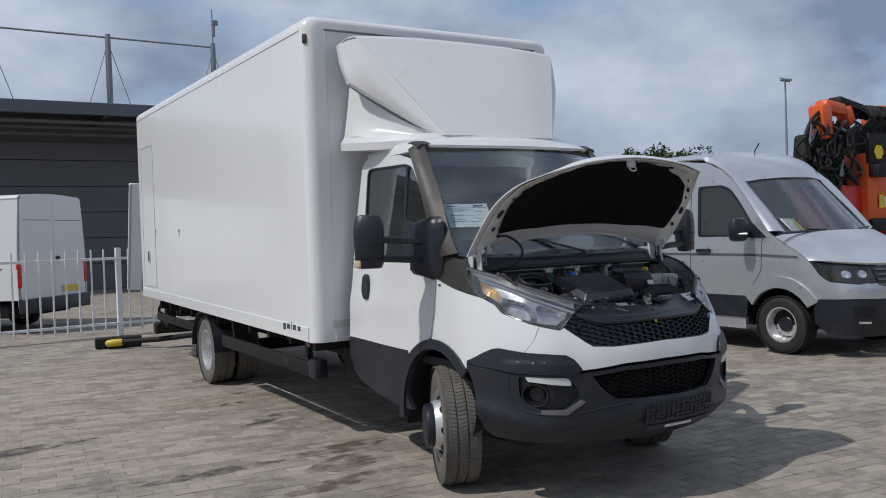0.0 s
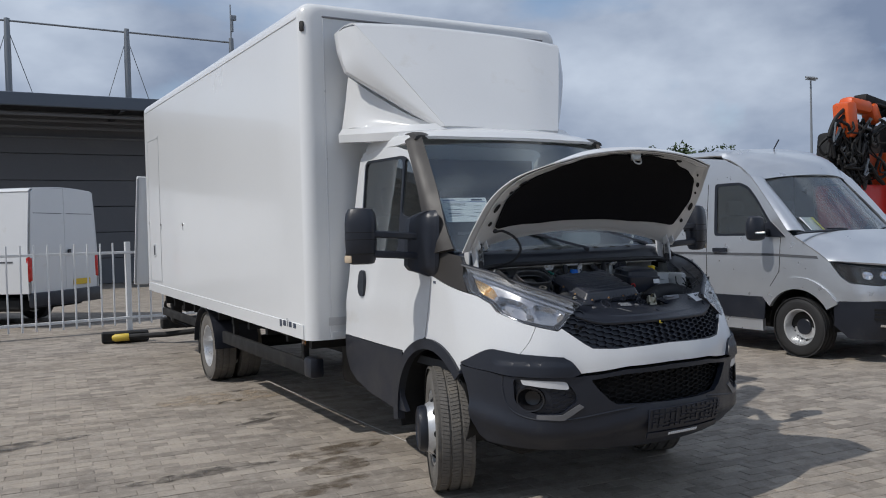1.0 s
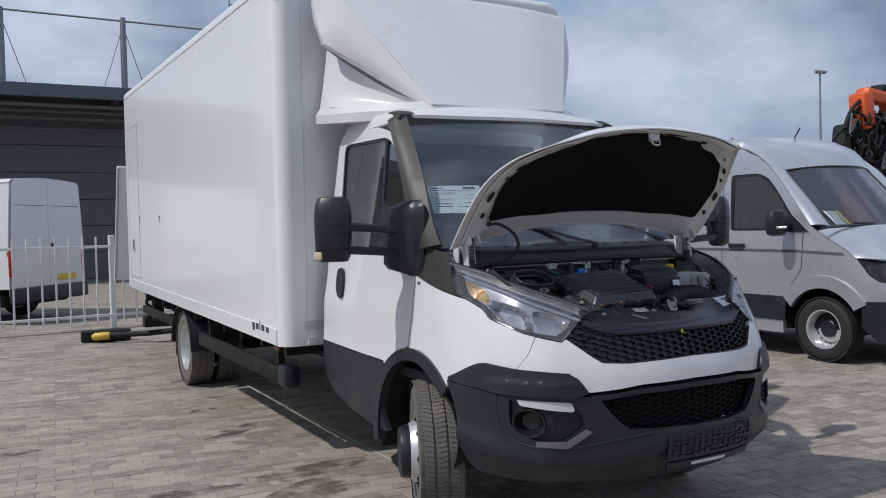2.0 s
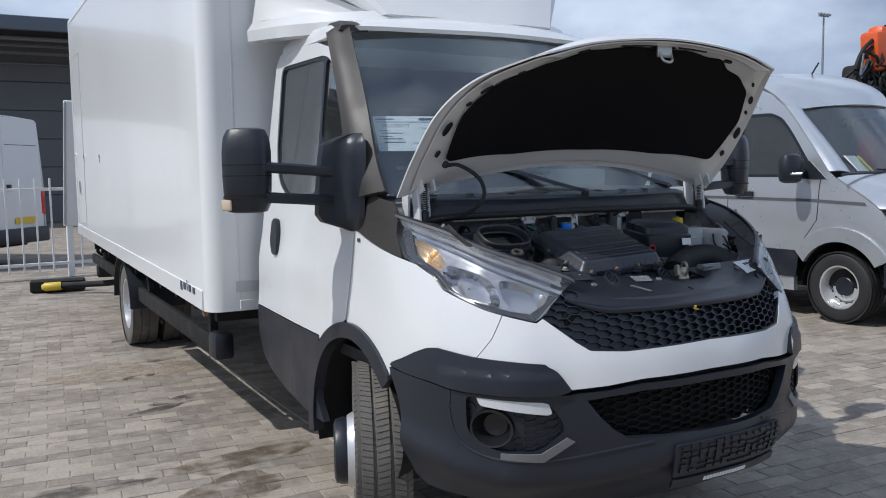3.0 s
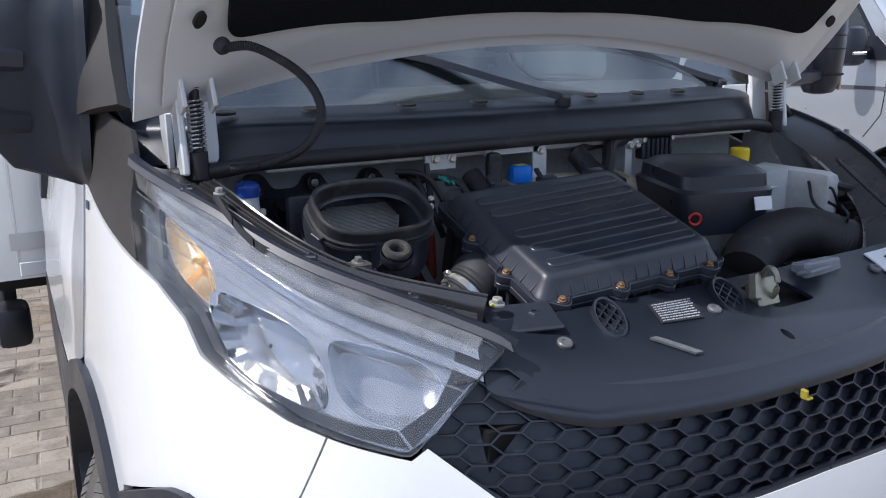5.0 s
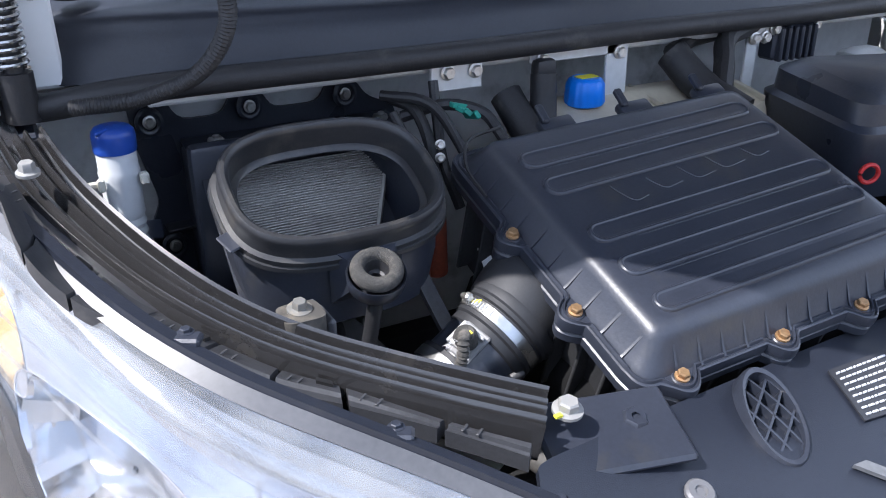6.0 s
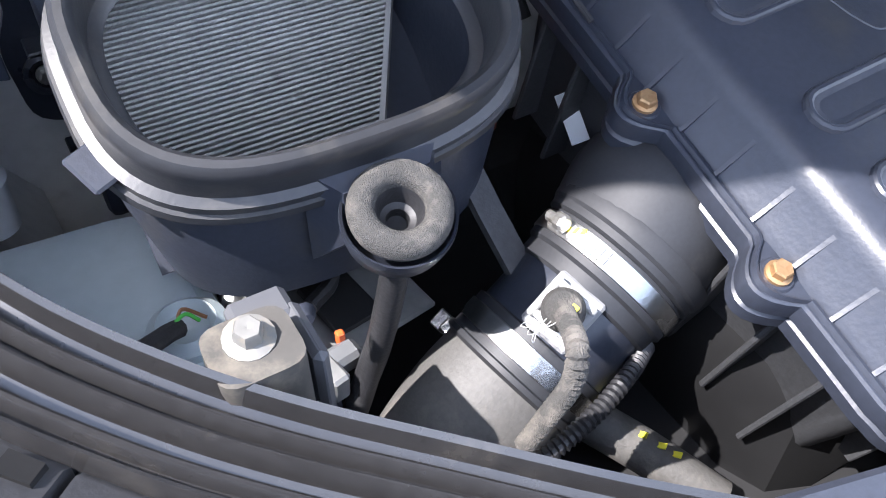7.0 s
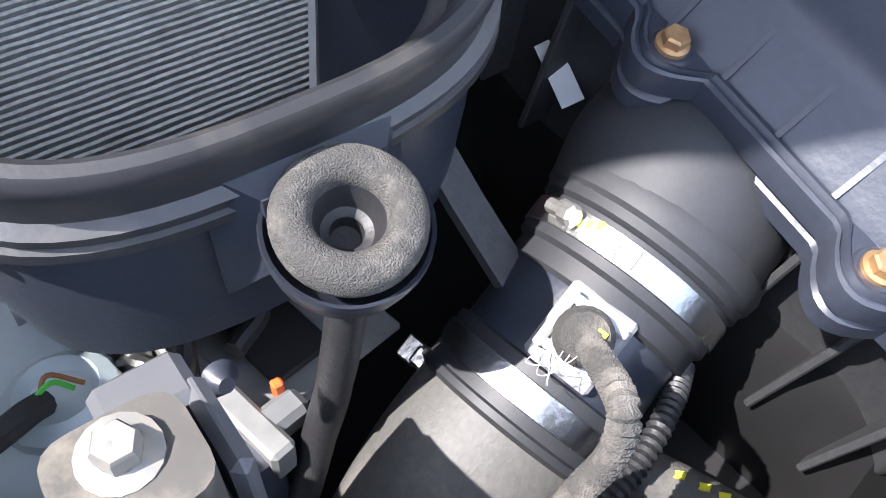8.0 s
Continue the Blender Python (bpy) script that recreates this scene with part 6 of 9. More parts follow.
lathe(bm, [(0.0415, 0.030), (0.0425, 0.034), (0.0425, 0.068), (0.0415, 0.072)], HM, 48)
sleeve = part("meter_tube", bm, BAYPL, truck, "smooth black air meter tube")
bm = bmesh.new()
lathe(bm, [(0.040, 0.066), (0.0455, 0.068), (0.0455, 0.090), (0.0475, 0.091), (0.0475, 0.094), (0.0445, 0.096)], HM, 48)
cuff2 = part("lower_cuff", bm, DUSTRUB, truck)
bm = bmesh.new()
lathe(bm, [(0.0456, 0.073), (0.0466, 0.0735), (0.0466, 0.0845), (0.0456, 0.085)], HM, 48)
part("hose_clamp", bm, STEEL, cuff2, "bright steel hose clamp")
bm = bmesh.new()
A_CLIP = hose_angle((-0.458, 3.460, 1.086))
slab(bm, (0.010, 0.008, 0.008), on_hose(0.097, A_CLIP, 0.0475), 0.0015)
slab(bm, (0.012, 0.0025, 0.011), on_hose(0.097, A_CLIP, 0.0535), 0.001)
part("clamp_clip", bm, STEEL, cuff2)
bm = bmesh.new()
path = spline([along(0.090), along(0.13), along(0.17) + Vector((0, -0.004, -0.012)), along(0.20) + Vector((0.0, -0.01, -0.05)), along(0.21) + Vector((0, -0.01, -0.12))], 8)
sweep(bm, path, circle(0.044, 32), True, True)
part("lower_hose", bm, GREYRUB, truck, "grey dusty lower intake hose")
YEL = mat("yellow_paint_mark", (0.70, 0.66, 0.05), 0.6)
for s, a in ((0.012, A_SCR - 0.25), (0.074, A_CLIP + 0.45), (0.076, A_CLIP + 0.62)):
    bm = bmesh.new()
    slab(bm, (0.003, 0.011, 0.0008), on_hose(s, a, 0.0488 if s < 0.05 else 0.0470) @ pose(0, 0, 0, 0, 0, 25))
    part("paint_mark", bm, YEL, cuff2)
# sensor: plate, white catch, plug and corrugated lead
SM = on_hose(0.049, A_SEN, 0.043)
bm = bmesh.new()
slab(bm, (0.034, 0.030, 0.004), SM @ pose(0, 0, 0.001), 0.0015)
sensor = part("air_sensor", bm, mat("grey_plastic", (0.24, 0.24, 0.24), 0.55), sleeve, "grey air meter sensor with white catch")
bm = bmesh.new()
slab(bm, (0.022, 0.020, 0.007), SM @ pose(0, 0, 0.006), 0.002)
slab(bm, (0.004, 0.026, 0.006), SM @ pose(0.010, 0, 0.008), 0.001)
slab(bm, (0.004, 0.026, 0.006), SM @ pose(-0.010, 0, 0.008), 0.001)
slab(bm, (0.026, 0.004, 0.009), SM @ pose(0, -0.012, 0.007), 0.001)
part("catch", bm, mat("white_nylon", (0.40, 0.40, 0.39), 0.5), sensor)
bm = bmesh.new()
lathe(bm, [(0.0115, 0.006), (0.0115, 0.016), (0.0105, 0.019), (0.009, 0.022), (0.0, 0.023)], SM, 20)
part("plug", bm, GROM, sensor)
bm = bmesh.new()
slab(bm, (0.007, 0.004, 0.0006), SM @ pose(-0.002, 0.004, 0.0232), 0.0002)
part("paint_mark", bm, YEL, sensor)
top = SM @ Vector((0, 0, 0.019))
bm = bmesh.new()
ribbed(bm, [top, top + Vector((-0.006, -0.010, 0.006)), Vector((-0.452, 3.361, 1.178)), Vector((-0.456, 3.357, 1.160)), Vector((-0.462, 3.362, 1.135)), Vector((-0.472, 3.366, 1.11))], 0.0050, 0.0036, 0.0009, 10)
part("lead", bm, GROM, sensor)
bm = bmesh.new()
ribbed(bm, [(-0.372, 3.39, 1.100), (-0.395, 3.377, 1.106), (-0.425, 3.366, 1.106), (-0.452, 3.362, 1.10), (-0.475, 3.365, 1.085)], 0.0048, 0.0036, 0.0008, 10)
part("loom", bm, RUBBER, sensor)
bm = bmesh.new()
for i in range(3):
    ribbed(bm, [top + Vector((0.006, 0.004 * i, -0.004)), top + Vector((-0.012 - 0.004 * i, -0.004, -0.002)), top + Vector((-0.018, 0.010 - 0.006 * i, -0.012)), top + Vector((-0.004, 0.012, -0.014))], 0.00018, 0.01, 0, 5)
part("white_string", bm, PAPER, sensor)
# white tag on the hose and grey pipe beyond
bm = bmesh.new()
tag_y = Vector((0.19, 0.86, 0.46)).normalized()
tag_x = tag_y.cross(Vector((-0.55, -0.50, 0.65))).normalized()
slab(bm, (0.012, 0.036, 0.0010), Matrix.Translation((-0.329, 3.527, 1.156)) @ Matrix((tag_x, tag_y, tag_x.cross(tag_y))).transposed().to_4x4(), 0.0003)
part("paper_tag", bm, PAPER, elbow, "small white paper tag")
bm = bmesh.new()
tube(bm, [(-0.400, 3.400, 1.040), (-0.375, 3.365, 1.025), (-0.352, 3.325, 1.010)], 0.014, 16)
part("grey_pipe", bm, GREYRUB, truck)
for dx in (0, 0.010, 0.018):
    bm = bmesh.new()
    slab(bm, (0.004, 0.010, 0.001), pose(-0.380 + dx * 0.7, 3.372 - dx, 1.0420 - dx * 0.4, -20, 0, 30))
    part("paint_mark", bm, YEL, truck)
bm = bmesh.new()
tube(bm, [(-0.31, 3.37, 1.09), (-0.285, 3.33, 1.075), (-0.25, 3.285, 1.07)], 0.006, 10)
lathe(bm, [(0.011, 0), (0.011, 0.02), (0.008, 0.022)], aim((-0.275, 3.315, 1.073), (0.5, -0.8, -0.1)), 14)
part("fuel_pipe", bm, STEEL, truck)

settle(HOSES, BAY_SHIFT)

RAILBLACK = mat("glossy_black_rail", (0.022, 0.0215, 0.022), 0.20, var=0.3, grain=200, spec=0.9, dirt=(0.052, 0.048, 0.043), dirt_at=0.60, dirt_scale=20, rough_var=0.07)
# ---- rail along the wing, bolts, lower brackets ----
# the far side stands a little further out than the mirrored near side
FAR_SIDE = Matrix(((0.77, 0, 0, 0.2465), (0, 1, 0, 0.020), (0, 0, 1, 0), (0, 0, 0, 1)))
for s in (-1, 1):
    WING = built()
    bm = bmesh.new()
    path = spline([(s * 0.733, 3.70, 1.312), (s * 0.722, 3.625, 1.300), (s * 0.704, 3.572, 1.281), (s * 0.673, 3.515, 1.253), (s * 0.640, 3.468, 1.230), (s * 0.602, 3.430, 1.209), (s * 0.565, 3.398, 1.195), (s * 0.520, 3.362, 1.183), (s * 0.472, 3.322, 1.173), (s * 0.424, 3.286, 1.163)], 8)
    prof = [(-0.036, -0.022), (-0.0355, 0.004), (-0.033, 0.007), (-0.030, 0.005), (-0.028, -0.003), (-0.020, -0.006), (-0.018, -0.002), (-0.016, 0.004), (-0.0135, 0.0055), (-0.011, 0.003), (-0.0095, -0.002), (-0.007, -0.002), (-0.005, 0.003), (-0.0025, 0.0045), (0.0, 0.002), (0.002, -0.005), (0.009, -0.007), (0.011, -0.003), (0.013, 0.003), (0.0155, 0.005), (0.018, 0.003), (0.0195, -0.002), (0.022, -0.002), (0.024, 0.002), (0.0265, 0.003), (0.029, -0.003), (0.031, -0.022), (0.026, -0.026), (-0.03, -0.026)]
    sweep(bm, path, [(a * (0.74 if s < 0 else -0.74), b * 1.15) for a, b in prof], True, True)
    rail = part("wing_rail", bm, RAILBLACK, truck, "black ridged gutter rail along the wing")
    for p, r in (((s * 0.406, 3.284, 1.160), 0.0085), ((s * 0.729, 3.585, 1.312), 0.0065)):
        bm = bmesh.new()
        hexbolt(bm, aim(p, (0, -0.15, 1)), r, 0.011, 1.45)
        part("rail_bolt", bm, mat("pale_zinc", (0.32, 0.315, 0.30), 0.5, metal=0.3, var=0.1), rail, "pale hexagon bolt with collar")
settle(WING, FAR_SIDE)
bm = bmesh.new()
slab(bm, (0.006, 0.004, 0.002), pose(-0.418, 3.279, 1.163))
part("paint_mark", bm, YEL, truck)
# moulded tray between the rail and the lens, in lengths with gaps, marks and dark slots
TRAYPL = mat("grey_black_tray_plastic", (0.040, 0.041, 0.045), 0.52, var=0.25, grain=220, bump=0.05, bump_scale=350, spec=0.45, dirt=(0.09, 0.086, 0.08), dirt_at=0.58, dirt_scale=24)
tray_in = spline([(-0.738, 3.60, 1.300), (-0.720, 3.545, 1.276), (-0.688, 3.502, 1.247), (-0.655, 3.466, 1.221), (-0.622, 3.428, 1.205), (-0.588, 3.396, 1.190), (-0.552, 3.366, 1.180), (-0.493, 3.304, 1.166), (-0.445, 3.264, 1.156)], 12)
tray_out = spline([(-0.752, 3.505, 1.325), (-0.744, 3.455, 1.297), (-0.722, 3.430, 1.268), (-0.690, 3.410, 1.246), (-0.652, 3.386, 1.222), (-0.610, 3.360, 1.200), (-0.562, 3.332, 1.186), (-0.505, 3.296, 1.168), (-0.452, 3.256, 1.150)], 12)
for s in (-1, 1):
    WING = built()
    sx = lambda p: Vector((p.x * -s, p.y, p.z))
    for k in range(0 if s < 0 else 4, 8):
        bm = bmesh.new()
        rings = []
        for q in range(k * 12, k * 12 + 12):
            a, b = sx(tray_in[q]), sx(tray_out[q])
            up = Vector((0, 0, 0.006))
            rings.append([a - up * 1.5, a.lerp(b, 0.12), a.lerp(b, 0.20) + up * 0.5, a.lerp(b, 0.62) + up * 0.7, a.lerp(b, 0.70) + up * 0.2, a.lerp(b, 0.92) + up * 0.2, b + up * 0.3, b - up * 2.0])
        loft(bm, rings)
        seg = part("lamp_tray", bm, TRAYPL, truck, "grey-black moulded tray behind the headlamp lens")
        if k in (1, 3, 5):
            q = k * 12 + 7
            a, b = sx(tray_in[q]), sx(tray_out[q])
            a2, b2 = sx(tray_in[q + 3]), sx(tray_out[q + 3])
            bm = bmesh.new()
            up = Vector((0, 0, 0.0062))
            loft(bm, [[p + up, r + up, r + up * 0.4, p + up * 0.4] for p, r in ((a.lerp(b, 0.22), a.lerp(b, 0.40)), (a2.lerp(b2, 0.22), a2.lerp(b2, 0.40)))])
            part("slot", bm, DARK, seg)
        for q in (k * 12 + 2, k * 12 + 4):
            a, b = sx(tray_in[q]), sx(tray_out[q])
            bm = bmesh.new()
            slab(bm, (0.009, 0.0022, 0.0012), Matrix.Translation(a.lerp(b, 0.52) + Vector((0, 0, 0.0046))) @ Matrix.Rotation(-s * 0.6, 4, "Z"), 0.0003)
            part("raised_mark", bm, TRAYPL, seg)
settle(WING, FAR_SIDE)
bm = bmesh.new()
slab(bm, (0.115, 0.075, 0.008), pose(-0.372, 3.272, 1.136, 14, 0, -14), 0.003)
lathe(bm, [(0.004, 0.003), (0.009, 0.003), (0.011, 0.001), (0.012, -0.003)], pose(-0.348, 3.272, 1.141, 14), 6)
part("lamp_end_plate", bm, BAYPL, truck, "black plastic plate under the rail's end")
# wing inner panels in grey
for s in (-1, 1):
    WING = built()
    rows = [[(s * 0.735, 3.90, 1.300), (s * 0.725, 3.60, 1.27), (s * 0.63, 3.44, 1.19), (s * 0.44, 3.29, 1.14)],
            [(s * 0.70, 3.90, 1.12), (s * 0.675, 3.60, 1.12), (s * 0.60, 3.47, 1.10), (s * 0.44, 3.34, 1.06)],
            [(s * 0.62, 3.90, 0.98), (s * 0.60, 3.62, 0.98), (s * 0.52, 3.50, 0.98), (s * 0.42, 3.38, 0.98)]]
    part("inner_wing", patch(rows, 5, 0.004 * s), GREYMETAL, truck, "light grey painted inner wing")
    bm = bmesh.new()
    slab(bm, (0.05, 0.06, 0.02), pose(s * 0.735, 3.755, 1.297), 0.004)
    slab(bm, (0.03, 0.02, 0.05), pose(s * 0.752, 3.775, 1.302), 0.004)
    part("corner_bracket", bm, BAYPL, truck)
settle(WING, FAR_SIDE)
LOWER = built()
WB = Vector((-0.581, 3.405, 1.222))
bm = bmesh.new()
loft(bm, [[WB + Vector((x, y, z)) for x, y in soft([(-0.018, -0.02), (0.018, -0.02), (0.018, 0.014), (-0.018, 0.014)], 0.01)] for z in (-0.05, -0.004)])
brk = part("lamp_bracket", bm, mat("dusty_black_metal", (0.06, 0.056, 0.05), 0.6, var=0.3, dirt=(0.16, 0.14, 0.11), dirt_at=0.5, dirt_scale=40), truck, "dusty black lamp bracket with a zinc bolt")
bm = bmesh.new()
hexbolt(bm, aim(WB + Vector((0, 0, -0.004)), (0, -0.2, 1)), 0.0062, 0.010, 1.7)
part("bracket_bolt", bm, mat("zinc_bolt_pale", (0.21, 0.205, 0.19), 0.45, metal=0.4, var=0.15, dirt=(0.32, 0.27, 0.20), dirt_at=0.5, dirt_scale=90), brk)
bm = bmesh.new()
slab(bm, (0.027, 0.020, 0.055), Matrix.Translation(WB + Vector((0.0115, 0.0235, -0.041))), 0.003)
slab(bm, (0.007, 0.036, 0.055), Matrix.Translation(WB + Vector((0.0235, 0.004, -0.041))), 0.003)
part("bracket_web", bm, mat("grey_plastic_web", (0.075, 0.077, 0.084), 0.5, var=0.1), brk)
# pale washer tank below, filler neck and cap
CLIP = mat("cream_nylon_clip", (0.62, 0.60, 0.52), 0.5, var=0.08)
TANK = mat("pale_translucent_tank", (0.36, 0.42, 0.44), 0.4, var=0.08, scale=10)
bm = bmesh.new()
tank_l = soft([(-0.69, 3.42), (-0.60, 3.415), (-0.574, 3.455), (-0.566, 3.53), (-0.575, 3.63), (-0.70, 3.64)], 0.03, 4)
loft(bm, [[Vector((x, y, z)) for x, y in tank_l] for z in (0.95, 1.08, 1.105)] + [[Vector((-0.63 + (x + 0.63) * k, 3.53 + (y - 3.53) * k, z)) for x, y in tank_l] for k, z in ((0.94, 1.118), (0.80, 1.124))])
lathe(bm, [(0.026, 1.11), (0.022, 1.128), (0.016, 1.133), (0.012, 1.128), (0.0, 1.126)], pose(-0.592, 3.508, 0), 20)
tank = part("washer_tank", bm, TANK, truck, "pale translucent washer tank")
bm = bmesh.new()
prof = [(0.0195, 1.292), (0.0195, 1.272), (0.0205, 1.269), (0.0195, 1.262), (0.0190, 1.232)]
for i in range(9):
    prof += [(0.0195, 1.225 - i * 0.011), (0.0175, 1.220 - i * 0.011)]
lathe(bm, prof + [(0.016, 1.10)], pose(-0.670, 3.680, 0), 28)
part("filler_neck", bm, mat("milky_white_plastic", (0.62, 0.64, 0.66), 0.45, var=0.05), tank, "milky white corrugated filler neck")
bm = bmesh.new()
lathe(bm, [(0.0, 1.317), (0.012, 1.3165), (0.0175, 1.3145), (0.0205, 1.311), (0.0212, 1.307), (0.0212, 1.293), (0.0205, 1.290), (0.0190, 1.290)], pose(-0.670, 3.680, 0), 28)
slab(bm, (0.014, 0.007, 0.004), pose(-0.682, 3.668, 1.314, 0, -14, 20), 0.0015)
part("filler_cap", bm, mat("dark_blue_cap", (0.02, 0.07, 0.36), 0.35, var=0.06), tank, "dark blue washer filler cap")
bm = bmesh.new()
slab(bm, (0.009, 0.010, 0.012), pose(-0.649, 3.663, 1.263), 0.002)
part("neck_clip", bm, CLIP, tank)
bm = bmesh.new()
slab(bm, (0.007, 0.010, 0.013), pose(-0.690, 3.663, 1.262), 0.002)
slab(bm, (0.012, 0.006, 0.006), pose(-0.697, 3.667, 1.262), 0.0015)
part("neck_clip", bm, CLIP, tank)
bm = bmesh.new()
slab(bm, (0.030, 0.002, 0.022), pose(-0.642, 3.745, 1.175, 0, 0, -20), 0.0005)
part("dark_sticker", bm, INK, tank)
# rubble of hoses and wires in the gap below
for pts, r, mt in (([(-0.36, 3.70, 1.30), (-0.345, 3.66, 1.29), (-0.34, 3.63, 1.24), (-0.36, 3.60, 1.18)], 0.007, RUBBER),
                   ([(-0.38, 3.68, 1.31), (-0.34, 3.64, 1.305), (-0.315, 3.62, 1.265), (-0.30, 3.60, 1.22)], 0.006, RUBBER),
                   ([(-0.385, 3.64, 1.30), (-0.37, 3.615, 1.25), (-0.375, 3.60, 1.20)], 0.006, RUBBER),
                   ([(0.07, 3.60, 1.27), (0.10, 3.63, 1.30), (0.13, 3.66, 1.33), (0.20, 3.68, 1.34)], 0.014, RUBBER)):
    bm = bmesh.new()
    tube(bm, pts, r, 10)
    part("hose", bm, mt, truck)
bm = bmesh.new()
slab(bm, (0.022, 0.014, 0.016), pose(-0.523, 3.470, 1.098, 10, 0, 10), 0.003)
part("white_connector", bm, mat("pale_grey_connector", (0.13, 0.135, 0.14), 0.5), truck)
bm = bmesh.new()
slab(bm, (0.005, 0.005, 0.010), pose(-0.519, 3.478, 1.106), 0.001)
part("orange_wire", bm, mat("orange_plastic", (0.75, 0.13, 0.03), 0.5), truck)
# red-brown heat sleeves behind the mouth
RED = mat("red_brown_sleeve", (0.22, 0.045, 0.022), 0.75, var=0.3, grain=200)
for x in (-0.385, -0.362):
    bm = bmesh.new()
    lathe(bm, [(0.010, 0), (0.0125, 0.0), (0.0125, -0.09), (0.010, -0.09)], pose(x, 3.585, 1.205, 8, -6), 14)
    part("heat_sleeve", bm, RED, truck, "red-brown heat sleeve")
# grey stamped brackets low down
for size, m, nm in (((0.085, 0.10, 0.004), pose(-0.50, 3.53, 1.095, 12, 8, 15), "stamped_bracket"), ((0.012, 0.10, 0.02), pose(-0.541, 3.50, 1.10, 5, 0, 12), "bracket_lip"),
                    ((0.12, 0.08, 0.006), pose(-0.60, 3.46, 1.02), "bracket_base")):
    bm = bmesh.new()
    slab(bm, size, m, 0.002)
    part(nm, bm, mat("dull_grey_steel", (0.24, 0.24, 0.235), 0.5, metal=0.3, var=0.25, grain=80), truck)
bm = bmesh.new()
slab(bm, (0.034, 0.040, 0.004), pose(-0.506, 3.507, 1.1015, 12, 8, 15), 0.001)
part("bracket_slot", bm, DARK, truck)
bm = bmesh.new()
tube(bm, [(-0.566, 3.523, 1.11), (-0.560, 3.512, 1.118), (-0.553, 3.50, 1.112), (-0.551, 3.485, 1.09)], 0.0042, 10)
part("steel_pipe", bm, STEEL, truck)
bm = bmesh.new()
lathe(bm, [(0.0, 0.018), (0.006, 0.016), (0.010, 0.008), (0.0105, 0.0), (0.013, -0.002), (0.013, -0.02)], pose(-0.560, 3.535, 1.10, 15), 16)
part("sensor_cap", bm, STEEL, truck)
bm = bmesh.new()
tube(bm, [(-0.548, 3.50, 1.09), (-0.545, 3.50, 1.13), (-0.530, 3.525, 1.145), (-0.510, 3.53, 1.135), (-0.508, 3.51, 1.12), (-0.528, 3.495, 1.12)], 0.0048, 10)
part("hose", bm, RUBBER, truck)
bm = bmesh.new()
slab(bm, (0.024, 0.05, 0.05), pose(-0.545, 3.475, 1.075, 0, 0, 10), 0.008, 2)
part("relay", bm, BAYPL, truck)
bm = bmesh.new()
slab(bm, (0.030, 0.026, 0.03), pose(-0.583, 3.487, 1.105, 0, 0, 15), 0.008, 2)
part("pump_plug", bm, BAYPL, truck)
bm = bmesh.new()
tube(bm, [(-0.652, 3.43, 1.165), (-0.628, 3.473, 1.155), (-0.606, 3.492, 1.145), (-0.597, 3.50, 1.138)], 0.0052, 10)
part("pump_lead", bm, RUBBER, truck)
for dx, nm, col in ((-0.002, "green_wire", (0.06, 0.40, 0.05)), (0.002, "brown_wire", (0.20, 0.09, 0.04))):
    bm = bmesh.new()
    tube(bm, [(-0.600 + dx, 3.498, 1.142), (-0.592, 3.503 + dx, 1.145), (-0.584 + dx, 3.500, 1.138)], 0.0011, 6)
    part(nm, bm, mat(nm + "_cover", col, 0.45), truck)
bm = bmesh.new()
slab(bm, (0.055, 0.035, 0.03), pose(-0.648, 3.435, 1.178, 15, 0, 25), 0.004)
slab(bm, (0.004, 0.04, 0.05), pose(-0.625, 3.44, 1.165, 0, 0, 25), 0.001)
part("lamp_stay", bm, mat("dark_grey_stay", (0.10, 0.10, 0.105), 0.5), truck)
settle(LOWER, BAY_SHIFT)
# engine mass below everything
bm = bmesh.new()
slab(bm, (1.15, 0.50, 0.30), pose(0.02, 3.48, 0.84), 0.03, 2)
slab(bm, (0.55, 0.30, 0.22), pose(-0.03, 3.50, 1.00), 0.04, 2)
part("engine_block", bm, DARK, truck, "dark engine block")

# ---- reservoir, brackets on the bulkhead ----
HUNG = built()
CREAM = mat("cream_translucent_plastic", (0.52, 0.47, 0.36), 0.4, var=0.12, scale=14, dirt=(0.40, 0.33, 0.22), dirt_at=0.55, dirt_scale=14)
bm = bmesh.new()
tank_o = soft([(-0.215, 3.575), (0.13, 3.575), (0.165, 3.60), (0.17, 3.69), (-0.215, 3.69)], 0.03, 5)
loft(bm, [[Vector((x, y, z)) for x, y in tank_o] for z in (1.16, 1.235)] + [[Vector((-0.03 + (x + 0.03) * k, 3.637 + (y - 3.637) * k, z + (y - 3.60) * 0.14)) for x, y in tank_o] for k, z in ((0.985, 1.246), (0.95, 1.254), (0.88, 1.258), (0.6, 1.260), (0.2, 1.260))])
for x in (-0.02, 0.06, 0.13):
    slab(bm, (0.003, 0.10, 0.008), pose(x, 3.632, 1.264, 8), 0.0012)
resv = part("coolant_tank", bm, CREAM, truck, "cream coolant tank with bright blue cap")
bm = bmesh.new()
loft(bm, [[Vector((-0.117 + (r + (k if i % 4 < 2 else 0.0)) * math.cos(2 * math.pi * i / 64), 3.648 + (r + (k if i % 4 < 2 else 0.0)) * math.sin(2 * math.pi * i / 64), z)) for i in range(64)] for r, k, z in ((0.0004, 0, 1.302), (0.017, 0, 1.302), (0.0215, 0, 1.299), (0.0235, 0.0006, 1.294), (0.0245, 0.0012, 1.272), (0.024, 0, 1.268), (0.020, 0, 1.266))], True, False)
part("blue_cap", bm, mat("bright_blue_cap", (0.01, 0.20, 0.80), 0.35, var=0.05), resv, "bright blue coolant cap")
bm = bmesh.new()
